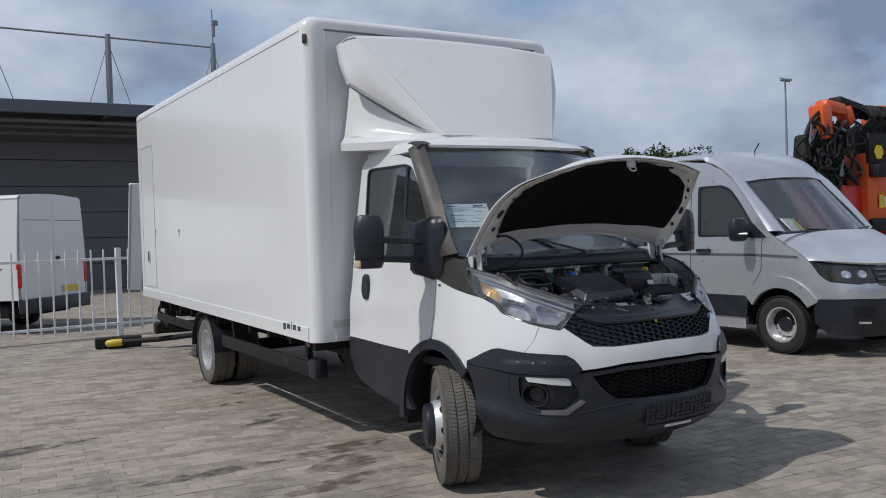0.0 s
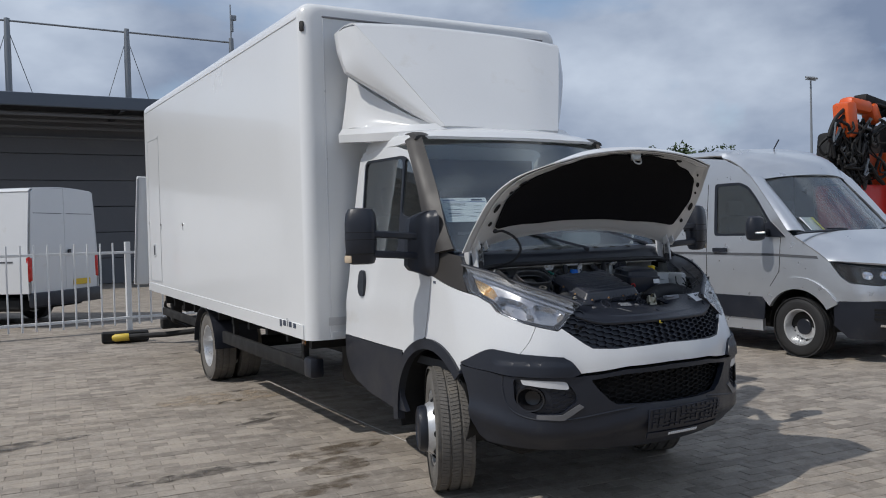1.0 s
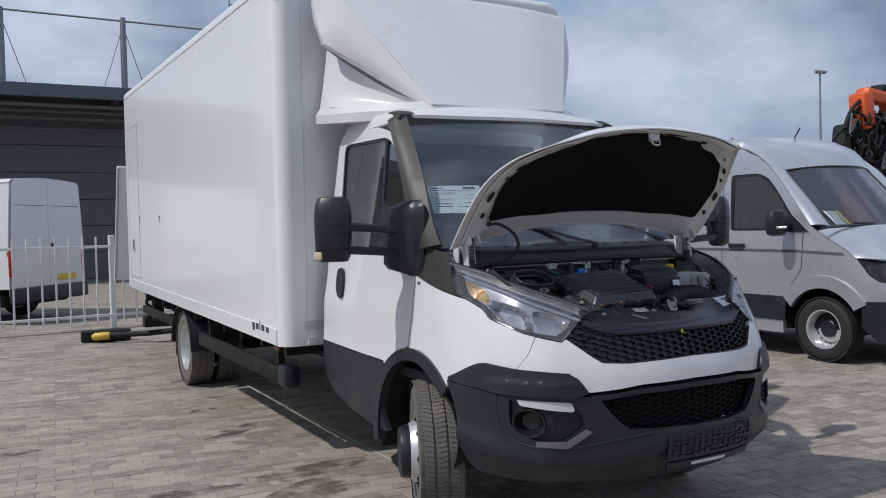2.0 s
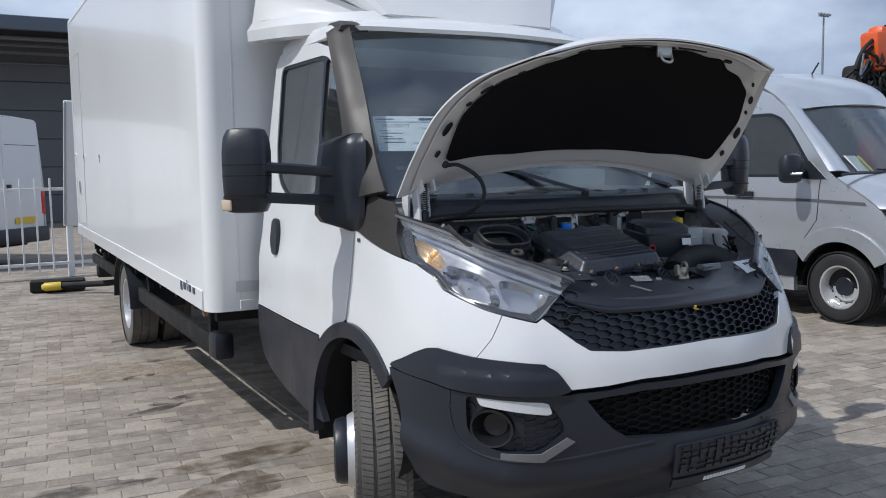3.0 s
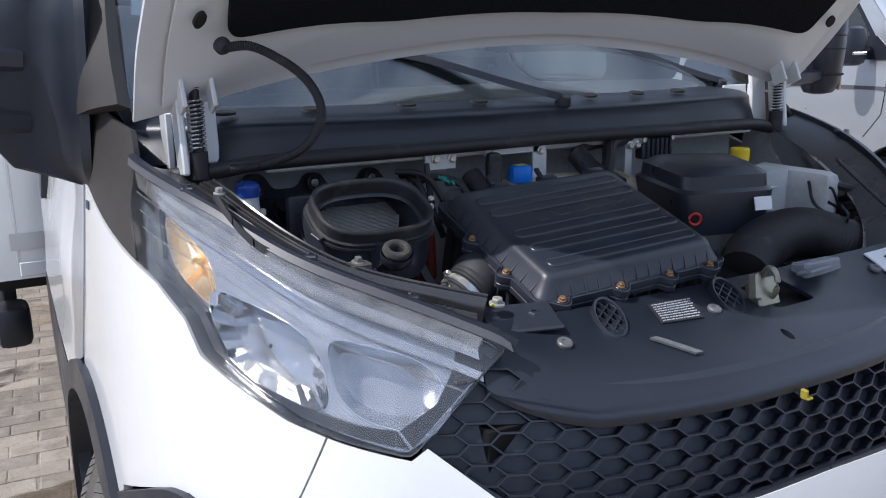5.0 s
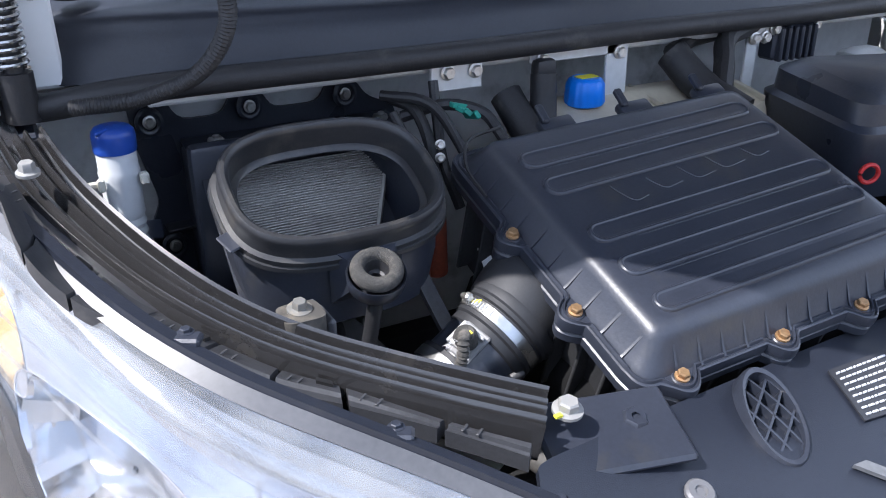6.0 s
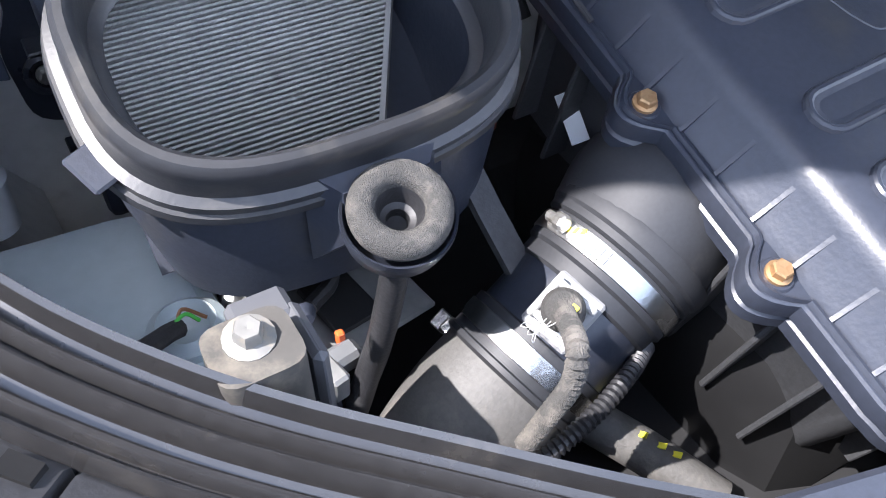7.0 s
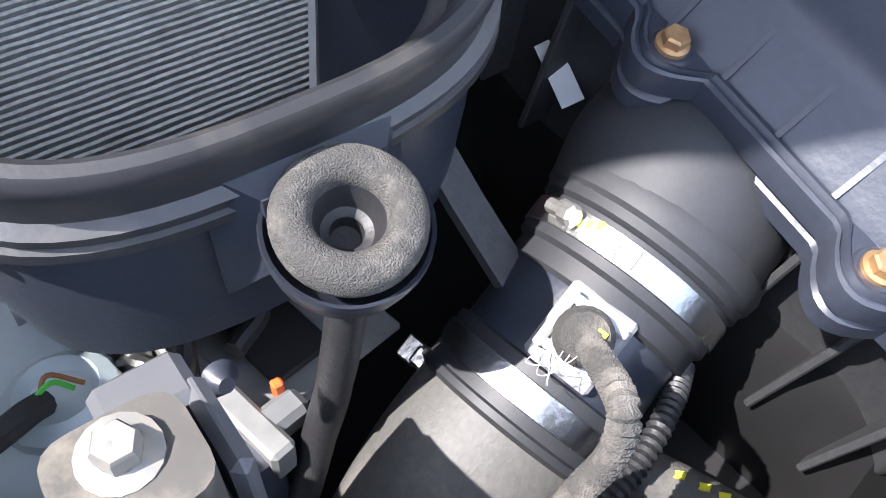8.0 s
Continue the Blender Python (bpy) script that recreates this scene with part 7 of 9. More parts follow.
slab(bm, (0.026, 0.016, 0.001), pose(-0.117, 3.646, 1.3028), 0.0002)
part("cap_label", bm, YEL, resv)


def bracket(x0, x1, z0, z1, bolts, label):
    bm = bmesh.new()
    slab(bm, (x1 - x0, 0.005, z1 - z0), pose((x0 + x1) / 2, 3.656, (z0 + z1) / 2), 0.001)
    slab(bm, (x1 - x0, 0.03, 0.005), pose((x0 + x1) / 2, 3.668, z1), 0.001)
    b = part("bulkhead_bracket", bm, mat("white_steel_bracket", (0.62, 0.63, 0.63), 0.4, metal=0.3, var=0.1), truck, label)
    for x, z in bolts:
        bm = bmesh.new()
        hexbolt(bm, aim((x, 3.652, z), (0, -1, 0)), 0.007, 0.008, 1.3)
        part("bracket_bolt", bm, ZINC, b)


bracket(-0.328, -0.262, 1.306, 1.343, ((-0.308, 1.328), (-0.272, 1.327)), "white steel bracket with two bolts")
bracket(-0.195, -0.065, 1.325, 1.345, ((-0.180, 1.330),), "white steel bracket over the coolant tank")
bracket(-0.082, -0.048, 1.24, 1.342, ((-0.064, 1.327),), "white upright steel bracket")
bracket(0.160, 0.205, 1.315, 1.338, ((0.190, 1.322),), "white steel bracket")
bracket(0.160, 0.180, 1.22, 1.33, ((0.170, 1.322),), "white upright steel bracket")
bracket(0.198, 0.300, 1.33, 1.35, ((0.207, 1.332), (0.288, 1.332)), "white steel bracket with ribbed block")
bm = bmesh.new()
slab(bm, (0.085, 0.03, 0.05), pose(0.248, 3.662, 1.312), 0.004)
block = part("ribbed_block", bm, BAYPL, truck)
for i in range(6):
    bm = bmesh.new()
    slab(bm, (0.006, 0.012, 0.048), pose(0.215 + i * 0.013, 3.645, 1.310), 0.002)
    part("block_rib", bm, BAYPL, block)
bm = bmesh.new()
slab(bm, (0.03, 0.02, 0.03), pose(-0.182, 3.645, 1.318), 0.008, 2)
tube(bm, [(-0.185, 3.64, 1.315), (-0.19, 3.63, 1.27), (-0.205, 3.60, 1.22)], 0.016, 12)
tube(bm, [(-0.225, 3.66, 1.29), (-0.215, 3.61, 1.24), (-0.205, 3.57, 1.20)], 0.02, 12)
part("coolant_hose", bm, RUBBER, truck, "black coolant hose")
bm = bmesh.new()
tube(bm, [(0.03, 3.66, 1.315), (0.045, 3.62, 1.28), (0.07, 3.56, 1.25)], 0.022, 12)
tube(bm, [(0.03, 3.66, 1.315), (0.08, 3.68, 1.325), (0.15, 3.69, 1.33)], 0.012, 10)
part("coolant_hose", bm, RUBBER, truck, "black coolant hose")
bm = bmesh.new()
tube(bm, [(-0.325, 3.655, 1.32), (-0.328, 3.64, 1.28), (-0.335, 3.61, 1.235), (-0.33, 3.58, 1.19)], 0.006, 8)
tube(bm, [(-0.36, 3.665, 1.28), (-0.32, 3.64, 1.295), (-0.28, 3.62, 1.285), (-0.262, 3.60, 1.255)], 0.007, 8)
part("wire_loom", bm, RUBBER, truck)
TEAL = mat("teal_tape", (0.02, 0.26, 0.20), 0.5, var=0.2)
bm = bmesh.new()
for a in range(4):
    slab(bm, (0.030, 0.010, 0.006), pose(-0.302 + 0.004 * a, 3.628, 1.294 - 0.004 * a, 20 * a, 12, 30 * a), 0.001)
part("teal_tape", bm, TEAL, truck, "teal tape on the loom")
for z in (1.262, 1.247):
    bm = bmesh.new()
    hexbolt(bm, aim((-0.345, 3.60, z), (-0.3, -1, 0.2)), 0.0045, 0.008, 1.3)
    part("pipe_bolt", bm, ZINC, truck)
settle(HUNG, Matrix(((1.025, 0, 0, 0.0377), (0, 1, 0, 0.056), (0, 0, 1, -0.008), (0, 0, 0, 1))))
# fuse box, brake fluid tank, large hose on the far side
FAR = built()
bm = bmesh.new()
loft(bm, [[Vector((x, y, z + (y - 3.5) * 0.12)) for x, y in soft([(0.115 + e, 3.44 + e), (0.345 - e, 3.41 + e), (0.365 - e, 3.58 - e), (0.13 + e, 3.62 - e)], 0.03, 4)] for e, z in ((0.012, 1.15), (0.0, 1.232), (0.0, 1.240), (0.008, 1.246), (0.010, 1.272), (0.03, 1.286))])
part("fuse_box", bm, BAYPL, truck, "black moulded fuse box")
bm = bmesh.new()
slab(bm, (0.042, 0.003, 0.028), pose(0.30, 3.407, 1.205, -15, 0, -10), 0.0005)
part("white_label", bm, PAPER, truck)
bm = bmesh.new()
loft(bm, [[Vector((x, y, z)) for x, y in soft([(0.40, 3.54), (0.52, 3.52), (0.54, 3.62), (0.41, 3.66)], 0.02, 4)] for z in (1.15, 1.235, 1.242)])
slab(bm, (0.15, 0.12, 0.006), pose(0.47, 3.585, 1.205), 0.002)
fluid = part("brake_fluid_tank", bm, mat("frosted_white_plastic", (0.58, 0.60, 0.60), 0.4, var=0.05), truck, "frosted white brake fluid tank with yellow cap")
bm = bmesh.new()
lathe(bm, [(0.0, 1.288), (0.020, 1.288), (0.0225, 1.284), (0.0225, 1.262), (0.021, 1.258), (0.018, 1.24)], pose(0.455, 3.615, 0), 24)
part("yellow_cap", bm, mat("yellow_cap", (0.85, 0.60, 0.02), 0.4, var=0.04), fluid, "yellow brake fluid cap")
bm = bmesh.new()
slab(bm, (0.05, 0.03, 0.002), pose(0.335, 3.55, 1.284, 5, 12), 0.0005)
part("blue_label", bm, mat("blue_label", (0.05, 0.16, 0.60), 0.5), truck)
settle(FAR, Matrix.Translation((0.045, 0.040, 0.006)))
bm = bmesh.new()
ribbed(bm, [(0.20, 3.36, 1.10), (0.28, 3.40, 1.130), (0.38, 3.425, 1.142), (0.48, 3.43, 1.135), (0.58, 3.40, 1.10)], 0.052, 0.010, 0.0022, 24, 10)
part("turbo_hose", bm, RUBBER, truck, "large black corrugated hose")
RINGRED = mat("red_plastic_ring", (0.55, 0.03, 0.03), 0.4)
bm = bmesh.new()
pts = [Vector((0.184 + 0.0115 * math.cos(t), 3.475 - 0.004 * math.cos(t), 1.190 + 0.0115 * math.sin(t))) for t in np.linspace(0, 2 * math.pi, 20)]
sweep(bm, pts, circle(0.003, 8))
part("dipstick_ring", bm, RINGRED, truck, "red dipstick ring")
rnd = random.Random(9)
for i in range(26):
    bm = bmesh.new()
    x, y = rnd.uniform(0.56, 0.68), rnd.uniform(3.38, 3.62)
    z = rnd.uniform(1.10, 1.24)
    tube(bm, [(x, y, z), (x + rnd.uniform(-0.06, 0.06), y + rnd.uniform(-0.05, 0.05), z + rnd.uniform(-0.05, 0.05)), (x + rnd.uniform(-0.08, 0.08), y + rnd.uniform(-0.1, 0.1), z - 0.08)], rnd.uniform(0.003, 0.011), 8)
    part("wire", bm, RUBBER if i % 6 else STEEL, truck)
bm = bmesh.new()
slab(bm, (0.05, 0.22, 0.22), pose(0.60, 3.58, 1.14), 0.02, 2)
slab(bm, (0.08, 0.06, 0.24), pose(0.45, 3.705, 1.16), 0.02, 2)
part("bulkhead_pier", bm, GREYMETAL, truck)

# ---- radiator top panel ----
def top_panel(u, v, d):
    """u across, v from the grille's edge (0) back to the radiator (1)."""
    a = body(u, 1.036 + 0.03 * max(0, abs(u) - 0.38) / 0.15 + 0.02 * max(0, abs(u) - 0.40), -0.004)
    x = math.copysign(min(abs(a.x), 0.60), u)
    k = abs(u) / 0.55
    lip = body(u, 1.052 + 0.03 * max(0, abs(u) - 0.38) / 0.15, -0.010)
    back_y, back_z = 3.275 - 0.03 * k * k, 1.115 + 0.035 * k * k
    if v < 0.12:
        q = a.lerp(lip, v / 0.12) + Vector((0, -0.004, 0.002)) * math.sin(math.pi * v / 0.12)
    else:
        f = (v - 0.12) / 0.88
        q = Vector((lip.x, lip.y + (back_y - lip.y) * f, lip.z + (back_z - lip.z) * (f + 0.10 * math.sin(math.pi * f))))
    return q + Vector((0, -0.3, 0.95)) * d


pan = soft([(-0.525, 0.16), (-0.49, 0.04), (-0.44, 0.0), (-0.30, 0.0), (0, 0.0), (0.30, 0.0), (0.44, 0.0), (0.56, 0.06), (0.62, 0.16), (0.64, 0.55), (0.58, 1.08), (0, 1.12), (-0.48, 1.06), (-0.515, 0.5)], 0.03, 3)
hole = soft([(0.10, 0.66), (0.20, 0.66), (0.19, 0.98), (0.09, 0.98)], 0.02, 3)
key = [(0.052 + 0.008 * math.cos(t), 0.42 + 0.055 * math.sin(t)) for t in np.linspace(0, 2 * math.pi, 15)[:-1]]
top = part("radiator_top_panel", sheet([pan, hole, key], top_panel, 0.03, 0.03, 0.008), BLACKPL, truck, "black plastic panel over the radiator")
bm = bmesh.new()
slab(bm, (1.1, 0.10, 0.006), pose(0.03, 3.255, 1.085), 0.002)
part("slam_panel", bm, DARK, truck)
# oval lattice vents
for x0 in (-0.235, 0.035):
    vm = Matrix.Translation(top_panel(x0, 0.88, 0.006)) @ Matrix.Rotation(0.45, 4, "X") @ Matrix.Rotation(-0.35, 4, "Z")
    a_, b_ = 0.024, 0.044
    bm = bmesh.new()
    ring = lambda k, z: [vm @ Vector((a_ * k * math.cos(t), b_ * k * math.sin(t), z)) for t in np.linspace(0, 2 * math.pi, 33)[:-1]]
    loft(bm, [ring(1.12, -0.016), ring(1.10, 0.0), ring(1.04, 0.004), ring(0.94, 0.003), ring(0.90, -0.014)], True, False)
    grip = part("panel_vent", bm, BAYPL, top, "oval lattice vent of black plastic")
    bm = bmesh.new()
    loft(bm, [ring(0.93, -0.012), ring(0.02, -0.012)], True, False)
    part("vent_floor", bm, DARK, grip)
    for k in range(-3, 4):
        for turn in (0.62, -0.62):
            c0 = Vector((k * 0.0145 * math.cos(turn), k * 0.0145 * math.sin(turn), 0))
            d0 = Vector((-math.sin(turn), math.cos(turn), 0))
            hits = [q for q in np.linspace(-0.06, 0.06, 61) if ((c0.x + d0.x * q) / a_) ** 2 + ((c0.y + d0.y * q) / b_) ** 2 < 0.9]
            if len(hits) < 4:
                continue
            bm = bmesh.new()
            pa, pb = c0 + d0 * float(hits[0]), c0 + d0 * float(hits[-1])
            n0 = Vector((d0.y, -d0.x, 0)) * 0.0013
            loft(bm, [[vm @ (p + n0 * e + Vector((0, 0, z + 0.002 - 18.0 * (p.x ** 2 + p.y ** 2) * 0.12))) for e, z in ((-1, -0.010), (-0.8, 0.0), (0.8, 0.0), (1, -0.010))] for p in (pa, pa.lerp(pb, 0.33), pa.lerp(pb, 0.67), pb)])
            part("vent_bar", bm, BAYPL, grip)
# type label: plain bars
plate = lambda f, g: (-0.15 + 0.09 * f + 0.02 * g + 0.01 * f * g, 0.75 - 0.02 * f + 0.23 * g + 0.02 * f * g)
bm = sheet([[plate(0, 0), plate(1, 0), plate(1, 1), plate(0, 1)]], lambda u, v, d: top_panel(u, v, 0.003 + d), 0.05, 0.1, 0.002)
lab = part("type_plate", bm, mat("dark_type_plate", (0.030, 0.031, 0.036), 0.4), top, "dark type plate with white print")
PRINT = mat("grey_white_print", (0.50, 0.51, 0.53), 0.6)
rnd = random.Random(12)
for r in range(8):
    x = 0.06
    g = 0.07 + r * 0.115
    while x < 0.92:
        w = rnd.uniform(0.02, 0.11)
        e = min(x + w, 0.95)
        bm = sheet([[plate(x, g), plate(e, g), plate(e, g + 0.034), plate(x, g + 0.034)]], lambda u, v, d: top_panel(u, v, 0.0042 + d), 0.2, 0.2, 0.0012)
        part("print_bar", bm, PRINT, lab)
        x += w + 0.025
bm = sheet([[(0.425, 0.49), (0.555, 0.42), (0.545, 0.93), (0.425, 0.97)]], lambda u, v, d: top_panel(u, v, 0.005 + d), 0.05, 0.1, 0.003)
lab = part("white_sticker", bm, PAPER, top, "white adhesive label with faint print")
for k in range(5):
    bm = sheet([[(0.46 + 0.016 * k, 0.74 - 0.01 * k), (0.468 + 0.016 * k, 0.74 - 0.01 * k), (0.466 + 0.016 * k, 0.82 - 0.01 * k), (0.458 + 0.016 * k, 0.82 - 0.01 * k)]], lambda u, v, d: top_panel(u, v, 0.0075 + d), 0.2, 0.2, 0.0025)
    part("print_bar", bm, INK, lab)
for u, v in ((-0.355, 0.70), (-0.02, 0.79), (0.41, 0.74)):
    bm = bmesh.new()
    lathe(bm, [(0.0, 0.002), (0.004, 0.002), (0.005, 0.004), (0.010, 0.004), (0.012, 0.002), (0.012, -0.002)], Matrix.Translation(top_panel(u, v, 0.002)) @ Matrix.Rotation(0.35, 4, "X"), 18)
    part("push_rivet", bm, mat("grey_rivet", (0.12, 0.12, 0.125), 0.45), top)
# sunlit fold of the panel, its light painted as a paler grey wedge
bm = sheet([[(-0.155, 0.42), (-0.14, 0.42), (-0.19, 0.62), (-0.205, 0.62)]], lambda u, v, d: top_panel(u, v, 0.006 + d), 0.2, 0.2, 0.004)
part("pale_scuff", bm, mat("sunlit_grey_plastic", (0.13, 0.135, 0.14), 0.6, var=0.3, grain=150), top)
# latch
bm = bmesh.new()
slab(bm, (0.05, 0.03, 0.05), pose(0.095, 3.225, 1.115, -20), 0.004)
pts = [Vector((0.10, 3.215 + 0.016 * math.cos(t), 1.135 + 0.026 * math.sin(t))) for t in np.linspace(0, 2 * math.pi, 18)]
sweep(bm, pts, circle(0.005, 8))
slab(bm, (0.014, 0.02, 0.045), pose(0.07, 3.22, 1.13, -20, 15), 0.003)
part("bonnet_latch", bm, mat("yellow_zinc_latch", (0.34, 0.32, 0.25), 0.35, metal=0.8, var=0.15), truck, "yellow-zinc bonnet latch")
bm = bmesh.new()
slab(bm, (0.007, 0.012, 0.016), Matrix.Translation(body(-0.025, 1.025, 0.0)), 0.002)
slab(bm, (0.013, 0.012, 0.005), Matrix.Translation(body(-0.020, 1.019, 0.0)), 0.002)
part("yellow_lever", bm, mat("dull_yellow_plastic", (0.30, 0.24, 0.02), 0.5), truck, "yellow bonnet release lever")
bm = bmesh.new()
slab(bm, (0.10, 0.035, 0.03), pose(0.28, 3.262, 1.125, -10), 0.004)
slab(bm, (0.07, 0.03, 0.006), pose(0.24, 3.235, 1.132, -18, 0, 8), 0.002)
part("slam_bracket", bm, mat("grey_slam_metal", (0.22, 0.23, 0.25), 0.5), truck)

# ---- sales sheet behind the windscreen ----
PS = Matrix.Translation((-0.595, 4.10, 1.675)) @ Matrix.Rotation(radians(-14), 4, "Z") @ Matrix.Rotation(radians(46), 4, "X")
bm = bmesh.new()
slab(bm, (0.297, 0.21, 0.002), PS)
sales = part("sales_sheet", bm, PAPER)
tagged(sales, "white printed sales sheet leaning behind the windscreen", "paper")
for y, x0, x1, h, mt in ((0.085, -0.135, -0.06, 0.008, INKBLUE), (0.085, 0.05, 0.12, 0.014, INK), (0.068, -0.14, 0.14, 0.004, INKBLUE), (0.015, -0.13, -0.09, 0.003, INK), (0.0, -0.12, -0.03, 0.004, INK), (-0.02, -0.13, -0.08, 0.003, INK), (-0.035, -0.12, -0.04, 0.005, INK), (-0.055, -0.12, -0.03, 0.005, INK), (0.03, 0.05, 0.10, 0.004, INK), (0.0, 0.05, 0.09, 0.003, INK), (-0.03, 0.04, 0.10, 0.004, INK), (-0.06, 0.0, 0.06, 0.004, INK)):
    bm = bmesh.new()
    slab(bm, (x1 - x0, h, 0.001), PS @ pose((x0 + x1) / 2, y, 0.0016))
    part("print_bar", bm, mt, sales)
cu = bpy.data.curves.new("number", "FONT")
cu.body = "70150512"
cu.size = 0.030
cu.extrude = 0.0004
txt = new("print_number", cu)
txt.data.materials.append(INK)
txt.matrix_basis = PS @ Matrix.Translation((-0.115, 0.035, 0.0016))
txt.parent = sales
bm = bmesh.new()
slab(bm, (0.16, 0.03, 0.012), pose(-0.62, 4.02, 1.525, 40, 0, -14), 0.003)
holder = part("mirror_card", bm, INTERIOR, truck)

# ---- parked panel vans ----
def panel_van(root, M, paint, L=6.0, RH=2.52):
    """A panel van, nose at the origin looking along -y, under M."""
    PX = spline([(-0.3, 0.02), (0, 0.0), (0.35, 0.02), (0.65, 0.09), (0.84, 0.22), (0.95, 0.45), (1.005, 0.85), (1.01, 2.0), (1.01, L), (1.0, L + 1)], 12)[12:]
    xs, ys = np.array([p.x for p in PX]), np.array([p.y for p in PX])
    ls = np.concatenate([[0], np.cumsum(np.hypot(np.diff(xs), np.diff(ys)))])
    U = lambda y: float(np.interp(y, ys[30:], ls[30:]))

    def vs(u, z):
        a = abs(u)
        px, py = float(np.interp(a, ls, xs)), float(np.interp(a, ls, ys))
        w = min(max((1.6 - py) / 1.2, 0), 1)
        h = max(0, z - 0.72)
        dy = 0.45 * min(h, 0.6) ** 1.6 * w + 0.08 * (max(0, 0.5 - z) / 0.3) ** 2 * w
        k = 1 - 0.075 * max(0, z - 1.2) ** 1.3 - 0.015 * max(0, 0.6 - z)
        return Vector((math.copysign(px * k, u), py + dy, z))

    def UY(y, z):
        """The u at which the side stands at that y and height."""
        lo, hi = 0.3, L + 2
        for _ in range(40):
            mid = (lo + hi) / 2
            lo, hi = (mid, hi) if vs(mid, z).y < y else (lo, mid)
        return lo

    def sk(off):
        def f(u, z, d):
            e = 0.004
            n = (vs(u + e, z) - vs(u - e, z)).cross(vs(u, z + e) - vs(u, z - e)).normalized()
            return M @ (vs(u, z) + n * (off + d))
        return f

    hub_f, hub_r = 1.0, L - 1.35
    flat = lambda pts: [(UY(y, z), z) for y, z in pts]
    arch = lambda y, r, a0, a1, n=14: [(UY(y + r * math.cos(t), 0.36 + r * math.sin(t)), 0.36 + r * math.sin(t)) for t in np.linspace(a0, a1, n)]
    shoulder = [(0.62, 1.105), (0.74, 1.19), (0.90, 1.29), (1.05, 1.38)]
    rail = [(1.14, 1.45), (1.34, 1.70), (1.56, 1.96), (1.70, 2.11), (1.88, 2.25), (2.12, 2.36), (2.6, 2.42)]
    side = flat(shoulder + rail + [(L - 0.02, 2.42), (L, 0.62)])
    side += arch(hub_r, 0.44, 0.62, 2.52) + flat([(hub_f + 0.50, 0.64)]) + arch(hub_f, 0.46, 0.66, 2.48) + flat([(0.50, 0.67), (0.36, 0.72), (0.40, 0.87), (0.50, 0.94)])
    win = soft(flat([(1.30, 1.40), (2.24, 1.40), (2.26, 2.06), (1.86, 2.06), (1.72, 2.00), (1.52, 1.76), (1.36, 1.54)]), 0.05)
    win_in = soft(flat([(1.38, 1.43), (2.20, 1.43), (2.22, 2.03), (1.87, 2.03), (1.74, 1.97), (1.56, 1.76), (1.42, 1.56)]), 0.05)
    for s in (1, -1):
        F = (lambda lp: lp) if s > 0 else flip
        sp = part("side_panel", sheet([F(side), F(win)], sk(0.0), 0.12, 0.08, 0.02), paint, root)
        part("side_window", sheet([F(win)], sk(-0.012), 0.2, 0.1, 0.004), WINDOW, sp, "dark side glass")
        part("window_surround", sheet([F(win), F(win_in)], sk(-0.004), 0.2, 0.1, 0.006), BLACKPL, sp)
        part("mirror_corner", sheet([F(flat([(1.16, 1.385), (1.55, 1.385), (1.47, 1.55), (1.36, 1.56)]))], sk(0.008), 0.1, 0.1, 0.01), BLACKPL, sp)
        trim = flat([(0.74, 1.135), (1.3, 1.160), (2.4, 1.165), (L - 0.3, 1.165), (L - 0.3, 1.195), (2.4, 1.195), (1.3, 1.188), (0.76, 1.165)])
        part("side_trim", sheet([F(trim)], sk(0.006), 0.2, 0.1, 0.008), VANTRIM, sp)
        lower = flat([(hub_f + 0.47, 0.40), (hub_r - 0.47, 0.40), (hub_r - 0.44, 0.67), (hub_f + 0.44, 0.67)])
        part("side_cladding", sheet([F(lower)], sk(0.010), 0.2, 0.1, 0.012), BLACKPL, sp)
        part("sill", sheet([F(flat([(hub_f + 0.50, 0.26), (hub_r - 0.5, 0.26), (hub_r - 0.5, 0.405), (hub_f + 0.50, 0.405)]))], sk(-0.004), 0.3, 0.1, 0.05), paint, sp)
        lip = arch(hub_f, 0.56, 0.58, 2.62, 22) + arch(hub_f, 0.425, 2.62, 0.50, 22)
        part("arch_flare", sheet([F(lip)], sk(0.028), 0.08, 0.08, 0.05), paint, sp)
        lip = arch(hub_r, 0.50, 0.55, 2.60, 20) + arch(hub_r, 0.42, 2.60, 0.55, 20)
        part("arch_flare", sheet([F(lip)], sk(0.012), 0.08, 0.08, 0.03), paint, sp)
        for line in ([(1.22, 1.38), (1.228, 1.38), (1.258, 0.98), (1.25, 0.98)], [(1.25, 0.98), (1.258, 0.98), (1.388, 0.80), (1.38, 0.80)], [(2.36, 0.42), (2.368, 0.42), (2.368, 2.06), (2.36, 2.06)]):
            part("door_gap", sheet([F(flat(line))], sk(0.002), 0.2, 0.1, 0.004), DARK, sp)
        part("door_handle", sheet([F(soft(flat([(2.02, 1.20), (2.24, 1.20), (2.24, 1.25), (2.02, 1.25)]), 0.012, 2))], sk(0.03), 0.2, 0.1, 0.028), BLACKPL, sp)
        # wheels
        for hy in (hub_f, hub_r):
            mm = M @ aim((s * 0.90, hy, 0.345), (s, 0, 0))
            wheel("wheel", mm, 0.345, 0.21, False, root, "black tyre on a silver steel rim with black hub cap", CLEANTYRE)
            bm = bmesh.new()
            rings = []
            for t in np.linspace(-0.1, math.pi + 0.1, 14):
                p = Vector((0, hy + 0.43 * math.cos(t), 0.36 + 0.43 * math.sin(t)))
